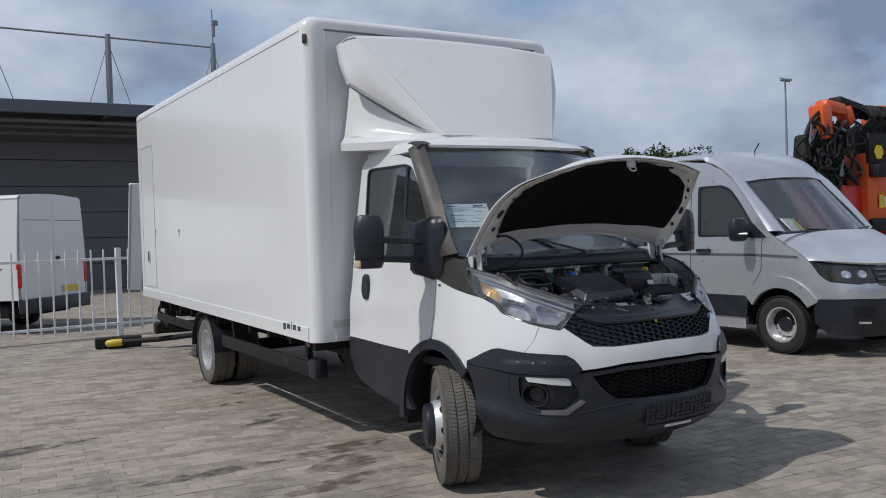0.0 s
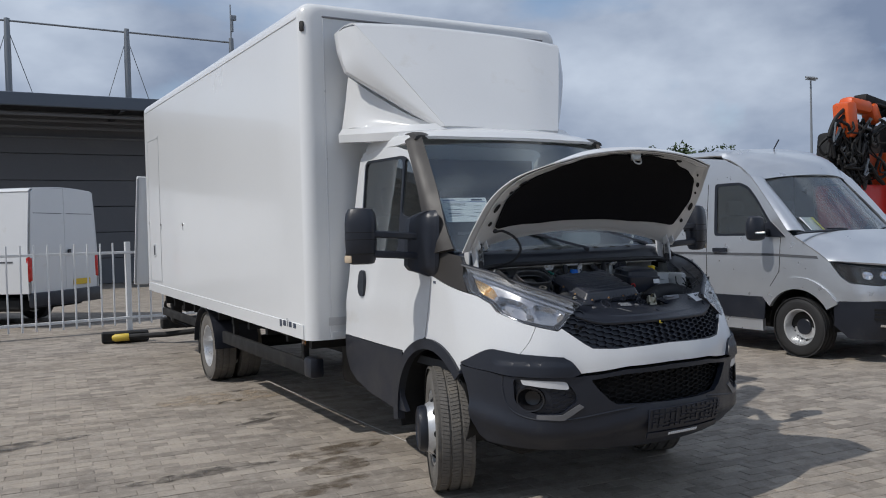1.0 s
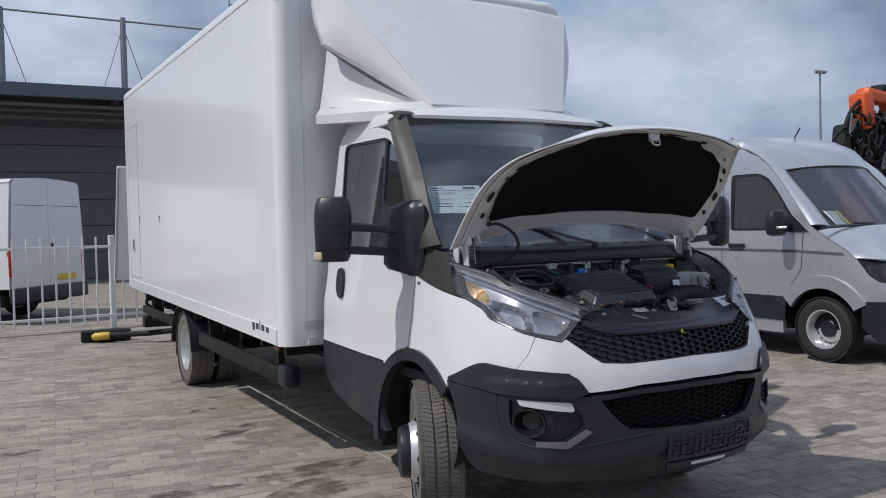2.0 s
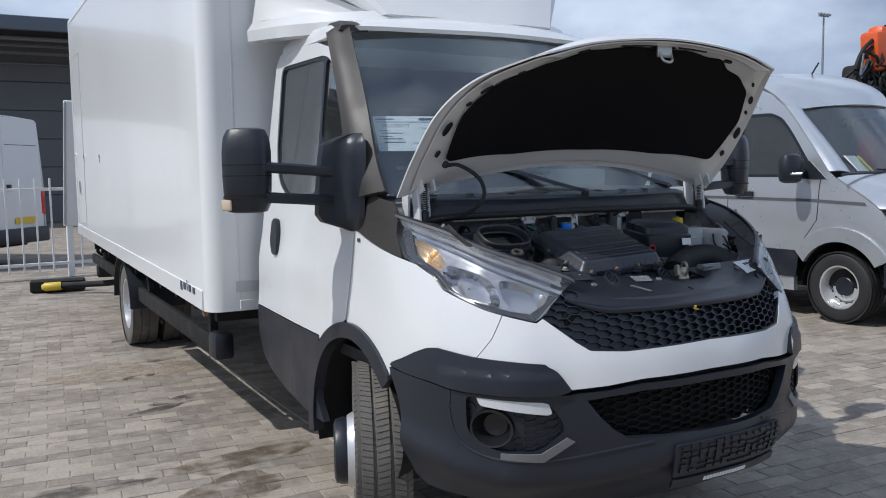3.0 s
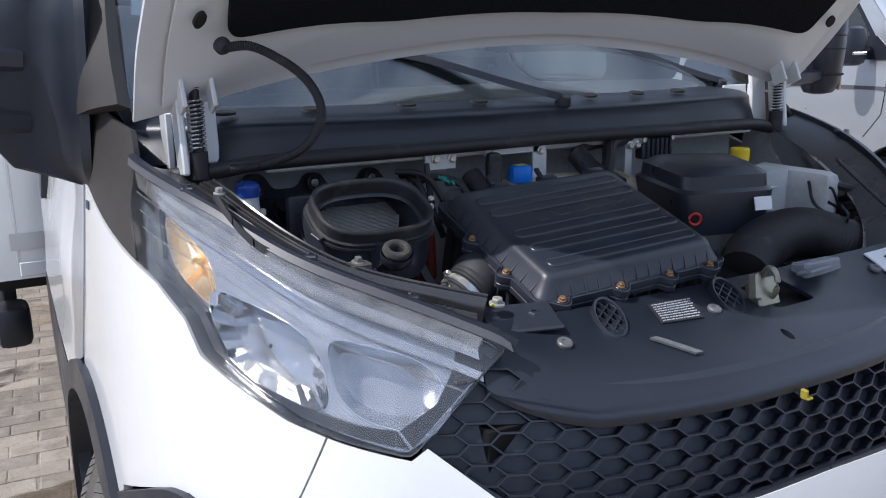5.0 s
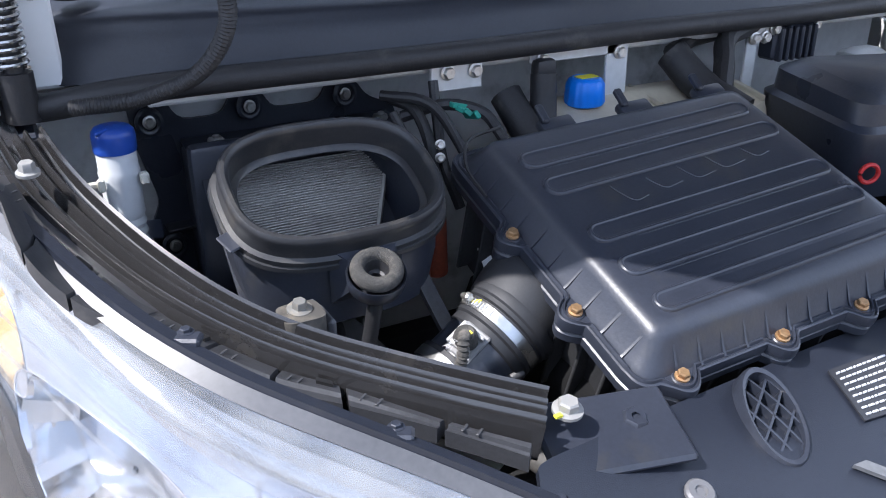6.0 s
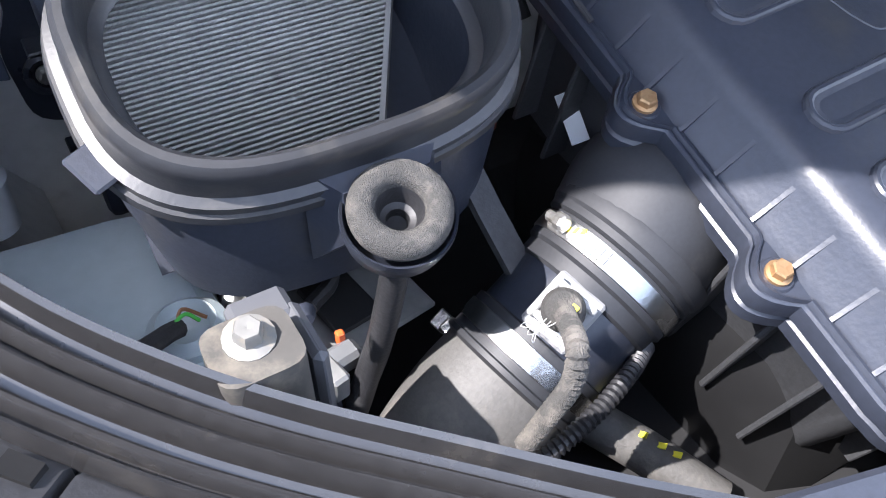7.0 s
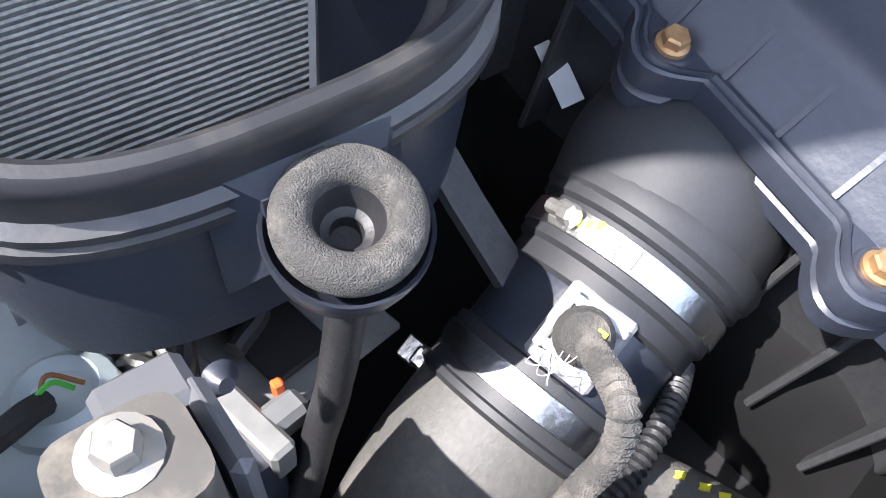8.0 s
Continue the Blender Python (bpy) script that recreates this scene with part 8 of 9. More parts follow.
                rings.append([M @ (p + Vector((s * 0.96, 0, 0))), M @ (p + Vector((s * 0.5, 0, 0))), M @ (p + Vector((s * 0.5, 0, 0.01))), M @ (p + Vector((s * 0.96, 0, 0.01)))])
            loft(bm, rings)
            part("arch_liner", bm, DARK, root)
        # lamps
        hl = soft([(0.56, 0.86), (0.58, 1.03), *flat([(0.40, 1.065), (0.60, 1.095), (0.53, 0.99), (0.43, 0.885)]), (0.78, 0.845)], 0.02)
        lamp = part("headlamp", sheet([F(hl)], sk(-0.05), 0.08, 0.05, 0.004), DARK, root, "clear headlamp with dark housing")
        part("lens", sheet([F(hl)], sk(0.004), 0.08, 0.05, 0.004), LENS, lamp)
        for cu in (0.70, 0.88):
            bm = bmesh.new()
            rings = [[sk(-0.012 - dd)(s * (cu + r * math.cos(t)), 0.955 + r * 0.8 * math.sin(t), 0) for t in np.linspace(0, 2 * math.pi, 17)[:-1]] for r, dd in ((0.055, 0.0), (0.05, 0.012), (0.02, 0.035), (0.002, 0.037))]
            loft(bm, rings, True, False)
            part("reflector", bm, CHROME, lamp)
        # mirrors
        bm = bmesh.new()
        rings = []
        for z, wd, dp in ((1.345, 0.07, 0.04), (1.365, 0.115, 0.075), (1.42, 0.13, 0.085), (1.55, 0.125, 0.08), (1.615, 0.10, 0.06), (1.635, 0.06, 0.03)):
            rings.append([M @ Vector((s * (1.20 + wd * math.copysign(abs(math.cos(t)) ** 0.7, math.cos(t))), 1.42 + dp * math.sin(t), z)) for t in np.linspace(0, 2 * math.pi, 17)[:-1]])
        loft(bm, rings)
        slab(bm, (0.22, 0.07, 0.08), M @ pose(s * 1.04, 1.42, 1.43, 0, s * 12), 0.02)
        mirror = part("wing_mirror", bm, BLACKPL, root, "black wing mirror with a pale repeater")
        bm = bmesh.new()
        slab(bm, (0.16, 0.012, 0.022), M @ pose(s * 1.22, 1.335, 1.435), 0.004)
        part("repeater", bm, CHROME, mirror)
    # nose, bonnet, windscreen, pillars, roof
    nose = [(0, 0.66), (0.45, 0.67), (0.80, 0.68), *flat([(0.50, 0.67), (0.36, 0.72), (0.40, 0.87)]), (0.78, 0.838), (0.56, 0.845), (0.35, 0.84), (0, 0.84)]
    part("nose", sheet([mirror_loop(nose)], sk(0.0), 0.08, 0.04, 0.02), paint, root)
    grille = part("grille", sheet([mirror_loop([(0, 0.78), (0.40, 0.79), (0.54, 0.845), (0.575, 1.03), (0.35, 1.04), (0, 1.045)])], sk(0.004), 0.08, 0.05, 0.02), BLACKPL, root, "black barred grille")
    for k in range(4):
        z = 0.82 + 0.055 * k
        part("grille_bar", sheet([mirror_loop([(0, z), (0.53, z), (0.53, z + 0.022), (0, z + 0.022)])], sk(0.016), 0.08, 0.05, 0.012), VANTRIM, grille)
    bump = [(0, 0.655), (0.45, 0.665), (0.80, 0.675), *flat([(0.50, 0.665), (0.56, 0.60), (0.56, 0.40), (0.42, 0.27)]), (0.6, 0.25), (0, 0.25)]
    bp = part("bumper", sheet([mirror_loop(bump)], sk(0.010), 0.08, 0.05, 0.03), BLACKPL, root, "black plastic bumper")
    for s in (1, -1):
        for z in (0.52, 0.57, 0.47):
            part("bumper_louvre", sheet([[(s * 0.62, z), (s * 0.86, z + 0.01), (s * 0.86, z + 0.03), (s * 0.60, z + 0.022)]], sk(0.022), 0.08, 0.05, 0.014), DARK, bp)
        part("fog_lamp", sheet([[(s * 0.66, 0.40), (s * 0.80, 0.405), (s * 0.80, 0.43), (s * 0.66, 0.425)]], sk(0.022), 0.08, 0.05, 0.01), CHROME, bp)
    sh = [vs(UY(y, z), z) for y, z in shoulder]
    V = lambda x, y, z: Vector((x, y, z))
    front = [vs(UY(0.62, 1.105), 1.105), vs(0.85, 1.075), vs(0.50, 1.05), vs(0.0, 1.05)]
    halves = [front,
              [sh[1], V(0.74, 0.56, 1.205), V(0.42, 0.46, 1.21), V(0, 0.42, 1.215)],
              [sh[2], V(0.76, 0.74, 1.315), V(0.42, 0.64, 1.32), V(0, 0.60, 1.325)],
              [sh[3], V(0.80, 0.96, 1.415), V(0.44, 0.84, 1.425), V(0, 0.80, 1.43)]]
    rows = [[M @ V(-p.x, p.y, p.z) for p in h] + [M @ p for p in reversed(h[:-1])] for h in halves]
    part("bonnet", patch(rows, 4, -0.02), paint, root)
    screen = [[V(0.83, 1.04, 1.425), V(0.45, 0.86, 1.435), V(0, 0.82, 1.44)], [V(0.80, 1.36, 1.76), V(0.43, 1.19, 1.78), V(0, 1.14, 1.785)], [V(0.765, 1.67, 2.08), V(0.42, 1.50, 2.11), V(0, 1.45, 2.12)]]
    rows = [[M @ V(-p.x, p.y, p.z) for p in h] + [M @ p for p in reversed(h[:-1])] for h in screen]
    wsc = part("windscreen", patch(rows, 5, 0.008), SCREEN, root, "tinted windscreen")
    wsc.visible_shadow = False
    rl = [vs(UY(y, z), z) for y, z in rail]
    for s in (-1, 1):
        inner = [V(0.83, 1.035, 1.42), V(0.806, 1.29, 1.70), V(0.78, 1.54, 1.955), V(0.765, 1.665, 2.085)]
        rows = []
        for a, b in zip(rl[:4], inner):
            m1 = a.lerp(b, 0.35) + V(0.014, -0.022, 0.012)
            m2 = a.lerp(b, 0.7) + V(0.006, -0.022, 0.012)
            rows.append([M @ V(s * p.x, p.y, p.z) for p in (a, m1, m2, b)])
        part("pillar", patch(rows, 4, 0.02 * s), paint, root)
        bm = bmesh.new()
        tube(bm, [M @ V(s * 0.75 - 0.35, 0.93, 1.425), M @ V(s * 0.35, 0.835, 1.455), M @ V(s * 0.62, 0.90, 1.47)], 0.011, 8)
        part("wiper", bm, BLACKPL, root)
    tops = [[rl[3], V(0.765, 1.665, 2.085), V(0.60, 1.585, 2.102), V(0.30, 1.475, 2.12), V(0, 1.45, 2.125)],
            [rl[4], V(0.79, 1.80, 2.265), V(0.62, 1.73, 2.295), V(0.32, 1.65, 2.31), V(0, 1.63, 2.315)],
            [rl[5], V(0.82, 2.06, 2.405), V(0.64, 2.02, 2.435), V(0.34, 1.98, 2.455), V(0, 1.97, 2.46)],
            [rl[6], V(0.84, 2.58, 2.475), V(0.66, 2.56, RH - 0.03), V(0.34, 2.56, RH - 0.01), V(0, 2.56, RH)],
            [vs(UY(L - 0.02, 2.42), 2.42), V(0.84, L - 0.02, 2.475), V(0.66, L - 0.02, RH - 0.03), V(0.34, L - 0.02, RH - 0.01), V(0, L - 0.02, RH)]]
    rows = [[M @ V(-p.x, p.y, p.z) for p in h] + [M @ p for p in reversed(h[:-1])] for h in tops]
    part("roof", patch(rows, 4, -0.02), paint, root)
    bm = bmesh.new()
    tube(bm, [M @ V(-0.02, 2.22, 2.48), M @ V(-0.02, 2.12, 2.50), M @ V(-0.05, 2.0, 2.63)], 0.009, 8, 0)
    part("aerial", bm, BLACKPL, root)
    # inside: bulkhead, floor, dashboard, seats
    bm = bmesh.new()
    slab(bm, (1.7, 0.04, 1.6), M @ pose(0, 2.50, 1.4))
    part("bulkhead", bm, INTERIOR, root)
    bm = bmesh.new()
    slab(bm, (1.7, 1.6, 0.05), M @ pose(0, 1.7, 0.62))
    part("cab_floor", bm, INTERIOR, root)
    bm = bmesh.new()
    slab(bm, (1.6, 0.5, 0.22), M @ pose(0, 1.30, 1.26), 0.06, 2)
    part("dashboard", bm, INTERIOR, root)
    for x in (-0.5, 0.5):
        bm = bmesh.new()
        slab(bm, (0.5, 0.16, 0.8), M @ pose(x, 2.25, 1.25, -12), 0.06, 2)
        slab(bm, (0.28, 0.1, 0.2), M @ pose(x, 2.35, 1.75, -10), 0.04, 2)
        part("seat", bm, INTERIOR, root)
    # rear doors
    rd = []
    for s in (-1, 1):
        bm = bmesh.new()
        loft(bm, [[M @ V(s * x, y, z) for x, y, z in ((0.004, L + o, 0.50), (0.93, L + o - 0.01, 0.50), (0.95, L + o - 0.01, 1.30), (0.875, L + o - 0.02, 2.42), (0.80, L + o - 0.02, 2.485), (0.62, L + o - 0.02, RH - 0.02), (0.004, L + o - 0.02, RH - 0.004))] for o in (-0.06, 0.0, 0.02)])
        door = part("rear_door", bm, paint, root)
        bm = bmesh.new()
        slab(bm, (0.80, 0.008, 0.012), M @ pose(s * 0.44, L + 0.0, 2.05))
        part("pressed_line", bm, VANTRIM, door)
        bm = bmesh.new()
        slab(bm, (0.12, 0.06, 0.44), M @ pose(s * 0.95, L - 0.02, 1.05), 0.02, 2)
        part("tail_lamp", bm, REDLENS, root, "red tail lamp")
        rd.append(door)
    bm = bmesh.new()
    slab(bm, (0.10, 0.03, 0.12), M @ pose(-0.10, L + 0.03, 1.32), 0.02, 2)
    part("door_handle", bm, BLACKPL, rd[0])
    bm = bmesh.new()
    slab(bm, (1.95, 0.14, 0.26), M @ pose(0, L + 0.03, 0.50), 0.03, 2)
    part("rear_bumper", bm, BLACKPL, root)
    bm = bmesh.new()
    slab(bm, (0.5, 0.012, 0.11), M @ pose(-0.45, L + 0.03, 0.76), 0.003)
    part("plate_blank", bm, PLATEYEL, root, "plain yellow plate")
    bm = bmesh.new()
    slab(bm, (1.8, L - 0.9, 0.25), M @ pose(0, L / 2 + 0.2, 0.42), 0.05)
    part("underbody", bm, DARK, root)


CLEANTYRE = mat("black_tyre_rubber", (0.022, 0.022, 0.023), 0.6, var=0.2, grain=120, bump=0.1, bump_scale=220, dirt=(0.05, 0.048, 0.044), dirt_at=0.62, dirt_scale=9)
VANTRIM = mat("grey_trim_plastic", (0.10, 0.105, 0.115), 0.5, var=0.1)
REDLENS = mat("red_lens", (0.55, 0.015, 0.01), 0.25)
PLATEYEL = mat("yellow_plate", (0.75, 0.50, 0.03), 0.5)
SILVERPAINT = mat("silver_metallic_paint", (0.60, 0.625, 0.66), 0.30, metal=0.65, var=0.03, grain=700, coat=0.7, rough_var=0.03)
van = thing("panel_van", (5.97, 8, 0), "silver metallic panel van parked beside the truck", "van")
panel_van(van, pose(5.97, 5.04, 0), SILVERPAINT)
bm = bmesh.new()
slab(bm, (0.30, 0.002, 0.21), pose(5.36, 6.16, 1.53, -44, 0, 14))
card = part("sales_sheet", bm, PAPER)
tagged(card, "white sales sheet behind the silver van's windscreen", "paper")
bm = bmesh.new()
slab(bm, (0.06, 0.003, 0.21), pose(5.47, 6.145, 1.53, -44, 0, 14))
part("yellow_edge", bm, YEL, card)
van2 = thing("panel_van", (-4.0, 17.6, 0), "white panel van standing on the lane behind the fence", "van")
panel_van(van2, pose(-6.30, 20.75, 0, 0, 0, -131.2), WHITE)

# ---- fence ----
FENCEW = mat("white_fence_paint", (0.72, 0.73, 0.73), 0.5, var=0.06, dirt=(0.45, 0.42, 0.36), dirt_at=0.62, dirt_scale=2)
FA = math.atan2(0.10, 1.0)
fence = thing("fence", (-1.0, 14.66, 0), "white painted steel picket fence", "fence")
FM = pose(-1.0, 14.66, 0, 0, 0, math.degrees(FA))
for k in (-2, -1, 0, 1):
    bm = bmesh.new()
    slab(bm, (0.085, 0.085, 1.50), FM @ pose(k * 2.6, 0, 0.75), 0.006)
    part("post", bm, FENCEW, fence)
for z in (0.215, 1.32):
    bm = bmesh.new()
    slab(bm, (8.6, 0.04, 0.045), FM @ pose(-1.6, -0.03, z), 0.004)
    part("rail", bm, FENCEW, fence)
bm = bmesh.new()
slab(bm, (0.026, 0.026, 1.38), Matrix.Identity(4), 0.004)
picket_me = None
for i in range(43):
    x = -5.85 + i * 0.2
    if abs((x / 2.6) - round(x / 2.6)) * 2.6 < 0.06:
        continue
    if picket_me is None:
        p = part("picket", bm, FENCEW, fence)
        picket_me = p.data
    else:
        p = new("picket", picket_me)
        p.parent = fence
        p.matrix_parent_inverse = fence.matrix_basis.inverted()
    p.matrix_basis = FM @ pose(x, -0.062, 0.79)

# ---- grey hall behind ----
CLAD = mat("grey_wall_cladding", (0.125, 0.130, 0.140), 0.55, var=0.08, scale=0.5, grain=20, dirt=(0.17, 0.17, 0.17), dirt_at=0.62, dirt_scale=0.4)
hall = thing("hall", (-4, 31, 0), "grey clad hall with a deep flat canopy", "building")
for i in range(7):
    bm = bmesh.new()
    slab(bm, (34, 0.12, 0.885), pose(-7, 31.0, 0.45 + i * 0.90), 0.012)
    part("wall_panel", bm, CLAD, hall)
bm = bmesh.new()
slab(bm, (34, 0.1, 6.2), pose(-7, 31.12, 3.1))
part("wall_core", bm, DARK, hall)
bm = bmesh.new()
slab(bm, (34, 0.15, 0.40), pose(-7, 28.0, 5.86), 0.02)
part("fascia", bm, mat("blue_grey_fascia", (0.10, 0.12, 0.15), 0.4, var=0.05), hall, "blue-grey canopy edge")
bm = bmesh.new()
slab(bm, (34, 3.1, 0.12), pose(-7, 29.5, 5.98))
part("canopy", bm, mat("dark_soffit", (0.05, 0.052, 0.058), 0.7), hall)
for y, z, h in ((28.6, 5.50, 0.10), (29.4, 5.42, 0.08), (30.2, 5.30, 0.10), (30.85, 5.05, 0.06)):
    bm = bmesh.new()
    slab(bm, (34, 0.10, h), pose(-7, y, z), 0.01)
    part("canopy_beam", bm, mat("beam_grey", (0.16, 0.165, 0.175), 0.5), hall)
for k in range(8):
    bm = bmesh.new()
    slab(bm, (0.12, 3.0, 0.20), pose(-19 + k * 4.0, 29.5, 5.70))
    part("canopy_rib", bm, mat("dark_soffit_rib", (0.05, 0.052, 0.058), 0.7), hall)

# ---- net masts over the hall ----
MAST = mat("galvanised_mast", (0.26, 0.28, 0.30), 0.5, metal=0.4, var=0.1)
for k, (x, top) in enumerate(((-2.05, 9.25), (1.83, 9.20), (5.66, 10.1), (-5.9, 9.25))):
    nm = thing("net_mast", (x, 32, 0), "galvanised steel mast with guy wires", "mast", "masts over the hall")
    bm = bmesh.new()
    lathe(bm, [(0.11, 0), (0.11, 8.0), (0.09, 9.2), (0.0, 9.2)], pose(x, 32, 0), 12)
    if top > 10:
        lathe(bm, [(0.03, 9.2), (0.025, top + 0.4), (0.0, top + 0.4)], pose(x, 32, 0), 8)
        slab(bm, (0.10, 0.10, 0.5), pose(x + 0.05, 32, 9.7), 0.02)
        slab(bm, (0.24, 0.12, 0.20), pose(x + 0.1, 32, 10.0), 0.02)
    part("shaft", bm, MAST, nm)
    for dx in (-1.0, 1.1):
        bm = bmesh.new()
        tube(bm, [(x, 32, 8.9), (x + dx, 32.2, 5.6)], 0.014, 6, 0)
        part("guy_wire", bm, MAST, nm)
bm = bmesh.new()
tube(bm, [(-14, 32, 9.2), (-5.9, 32, 9.15), (-2.05, 32, 9.12), (1.83, 32, 9.08), (5.66, 32, 9.04)], 0.035, 6, 0)
cable = part("top_cable", bm, MAST)
tagged(cable, "steel cable strung between the net masts", "cable")

# ---- things behind the truck: tail lift gear ----
lift = thing("tail_lift", (-1.1, 12.6, 0), "white tail lift platform folded up with black arms on the ground", "tail lift")
bm = bmesh.new()
slab(bm, (0.20, 0.05, 1.55), pose(-1.14, 12.28, 1.66, 3.2, 2.5), 0.012)
part("platform", bm, BOXWHITE, lift, "white platform panel")
bm = bmesh.new()
slab(bm, (0.03, 0.02, 1.50), pose(-1.225, 12.25, 1.66, 3.2, 2.5), 0.004)
part("platform_edge", bm, mat("dull_aluminium", (0.45, 0.46, 0.48), 0.4, metal=0.6), lift)
bm = bmesh.new()
slab(bm, (0.66, 0.16, 0.16), pose(-1.33, 12.9, 0.09, 0, 0, -8), 0.02)
part("ground_beam", bm, DARK, lift, "black steel beam end")
bm = bmesh.new()
slab(bm, (0.62, 0.18, 0.16), pose(-0.60, 12.35, 0.30, 0, 0, -4), 0.02)
part("beam", bm, DARK, lift)
bm = bmesh.new()
tube(bm, [(-1.35, 12.75, 0.10), (-0.8, 12.4, 0.13), (-0.3, 12.0, 0.20)], 0.04, 10, 0)
part("ram", bm, DARK, lift)
bm = bmesh.new()
lathe(bm, [(0.05, 0), (0.055, 0.02), (0.055, 0.20), (0.03, 0.24), (0.0, 0.24)], aim((-1.30, 12.72, 0.10), (-1, 0.3, -0.05)), 12)
part("ram_eye", bm, mat("yellow_grease", (0.62, 0.45, 0.05), 0.5), lift, "yellow ram end")
bm = bmesh.new()
for pts in ([(-0.75, 11.75, 0.7), (-0.8, 11.9, 0.5), (-0.7, 12.0, 0.35)], [(-0.6, 11.7, 0.75), (-0.9, 11.9, 0.45), (-0.6, 12.1, 0.25)], [(-0.9, 11.6, 0.78), (-0.95, 11.8, 0.6), (-0.8, 11.9, 0.5)]):
    tube(bm, pts, 0.02, 8)
slab(bm, (0.3, 0.25, 0.25), pose(-0.55, 11.85, 0.62), 0.03)
slab(bm, (0.14, 0.12, 0.42), pose(-0.85, 11.55, 0.60), 0.02)
part("pump_box", bm, DARK, lift)

# ---- crane lorry in the distance ----
ORANGE = mat("orange_crane_paint", (0.72, 0.11, 0.02), 0.4, var=0.1, dirt=(0.30, 0.06, 0.02), dirt_at=0.6, dirt_scale=3)
REDP = mat("red_lorry_paint", (0.55, 0.03, 0.025), 0.4, var=0.08)
crane = thing("crane_lorry", (19, 15, 0), "orange folded loading crane on a red lorry bed", "lorry")


def cpart(nm, size, m, mt, bev=0.04, label=""):
    bm = bmesh.new()
    slab(bm, size, m, bev, 2)
    return part(nm, bm, mt, crane, label)


cpart("lorry_bed", (2.3, 2.4, 1.25), pose(18.1, 14.9, 1.9), REDP, 0.05, "red lorry bed side")
cpart("lorry_bed_end", (2.6, 2.4, 1.6), pose(21.4, 15.0, 1.4), REDP, 0.05)
cpart("crane_base", (2.2, 1.0, 1.9), pose(19.6, 14.0, 2.45), ORANGE, 0.06, "orange crane pedestal")
cpart("base_foot", (1.9, 1.0, 0.35), pose(19.5, 13.9, 1.40), DARK, 0.05)
cpart("control_panel", (1.3, 0.12, 0.85), pose(19.15, 13.5, 3.52), DARK, 0.03)
cpart("crane_column", (1.6, 0.9, 0.9), pose(19.6, 14.0, 3.75), DARK, 0.05)
cpart("valve_block", (0.62, 0.3, 0.36), pose(18.85, 13.35, 2.9), DARK, 0.04, "dark valve block")
cpart("inner_arm", (0.42, 0.5, 0.95), pose(16.92, 13.8, 4.22, 0, -6), ORANGE, 0.10, "orange folded crane arm")
cpart("arm_joint", (0.95, 0.45, 0.36), pose(17.35, 13.8, 4.62, 0, 6), ORANGE, 0.14)
cpart("arm_tip", (0.34, 0.4, 0.55), pose(18.0, 13.8, 4.42, 0, -25), ORANGE, 0.1)
cpart("outer_arm", (0.55, 0.7, 0.9), pose(19.75, 14.0, 4.35), ORANGE, 0.12)
cpart("arm_link", (1.1, 0.4, 0.22), pose(18.2, 13.9, 4.76, 0, 10), DARK, 0.05)
cpart("arm_frame", (1.5, 0.5, 1.3), pose(17.25, 14.2, 3.2, 0, 8), DARK, 0.12)
cpart("arm_frame", (0.5, 0.5, 1.7), pose(17.95, 14.2, 3.4, 0, -8), DARK, 0.10)
bm = bmesh.new()
lathe(bm, [(0.0, 0.012), (0.215, 0.012), (0.215, 0.0), (0.0, 0.0)], aim((18.9, 13.42, 3.42), (0, -1, 0)), 6)
part("yellow_sign", bm, mat("yellow_sign", (0.85, 0.60, 0.02), 0.5), crane, "yellow hexagonal sign")
cpart("notice", (0.22, 0.02, 0.36), pose(19.05, 13.46, 2.05), mat("yellow_notice", (0.80, 0.55, 0.02), 0.5), 0.0, "yellow notice")
cpart("notice", (0.3, 0.02, 0.3), pose(19.33, 13.46, 2.03), PAPER, 0.0, "pale notice")
rnd = random.Random(31)
for i in range(110):
    bm = bmesh.new()
    x, z = min(max(rnd.gauss(17.2, 0.42), 16.35), 18.3), rnd.uniform(2.6, 4.3)
    y = rnd.uniform(13.5, 14.0)
    tube(bm, [(x, y, z), (x + rnd.uniform(-0.25, 0.25), y + rnd.uniform(-0.2, 0.2), z - rnd.uniform(0.1, 0.4)), (x + rnd.uniform(-0.4, 0.4), y, z - rnd.uniform(0.2, 0.5)), (x + rnd.uniform(-0.3, 0.3), y, z + rnd.uniform(-0.3, 0.3))], rnd.uniform(0.018, 0.045), 7, 4)
    part("hydraulic_hose", bm, DARK if i % 6 else (MAST if i % 4 else GREYPILLAR), crane)
for i in range(26):
    bm = bmesh.new()
    x = rnd.uniform(18.3, 20.2)
    tube(bm, [(x, 13.6, 4.0), (x + rnd.uniform(-0.2, 0.2), 13.4, 4.4), (x + rnd.uniform(-0.3, 0.3), 13.7, 4.7), (x + rnd.uniform(-0.3, 0.3), 13.9, 4.4)], rnd.uniform(0.03, 0.07), 7, 4)
    part("hydraulic_hose", bm, DARK, crane)
for pts in ([(16.75, 13.7, 4.5), (16.35, 13.7, 4.2), (16.1, 13.7, 3.75), (16.3, 13.7, 3.6), (16.5, 13.7, 3.75)], [(16.7, 13.7, 4.3), (16.2, 13.7, 3.9), (16.3, 13.7, 3.2)], [(16.6, 13.9, 2.6), (16.3, 13.9, 2.75), (16.5, 13.9, 2.95), (16.9, 13.9, 2.9)]):
    bm = bmesh.new()
    tube(bm, pts, 0.05, 8, 5)
    part("hydraulic_hose", bm, DARK, crane)
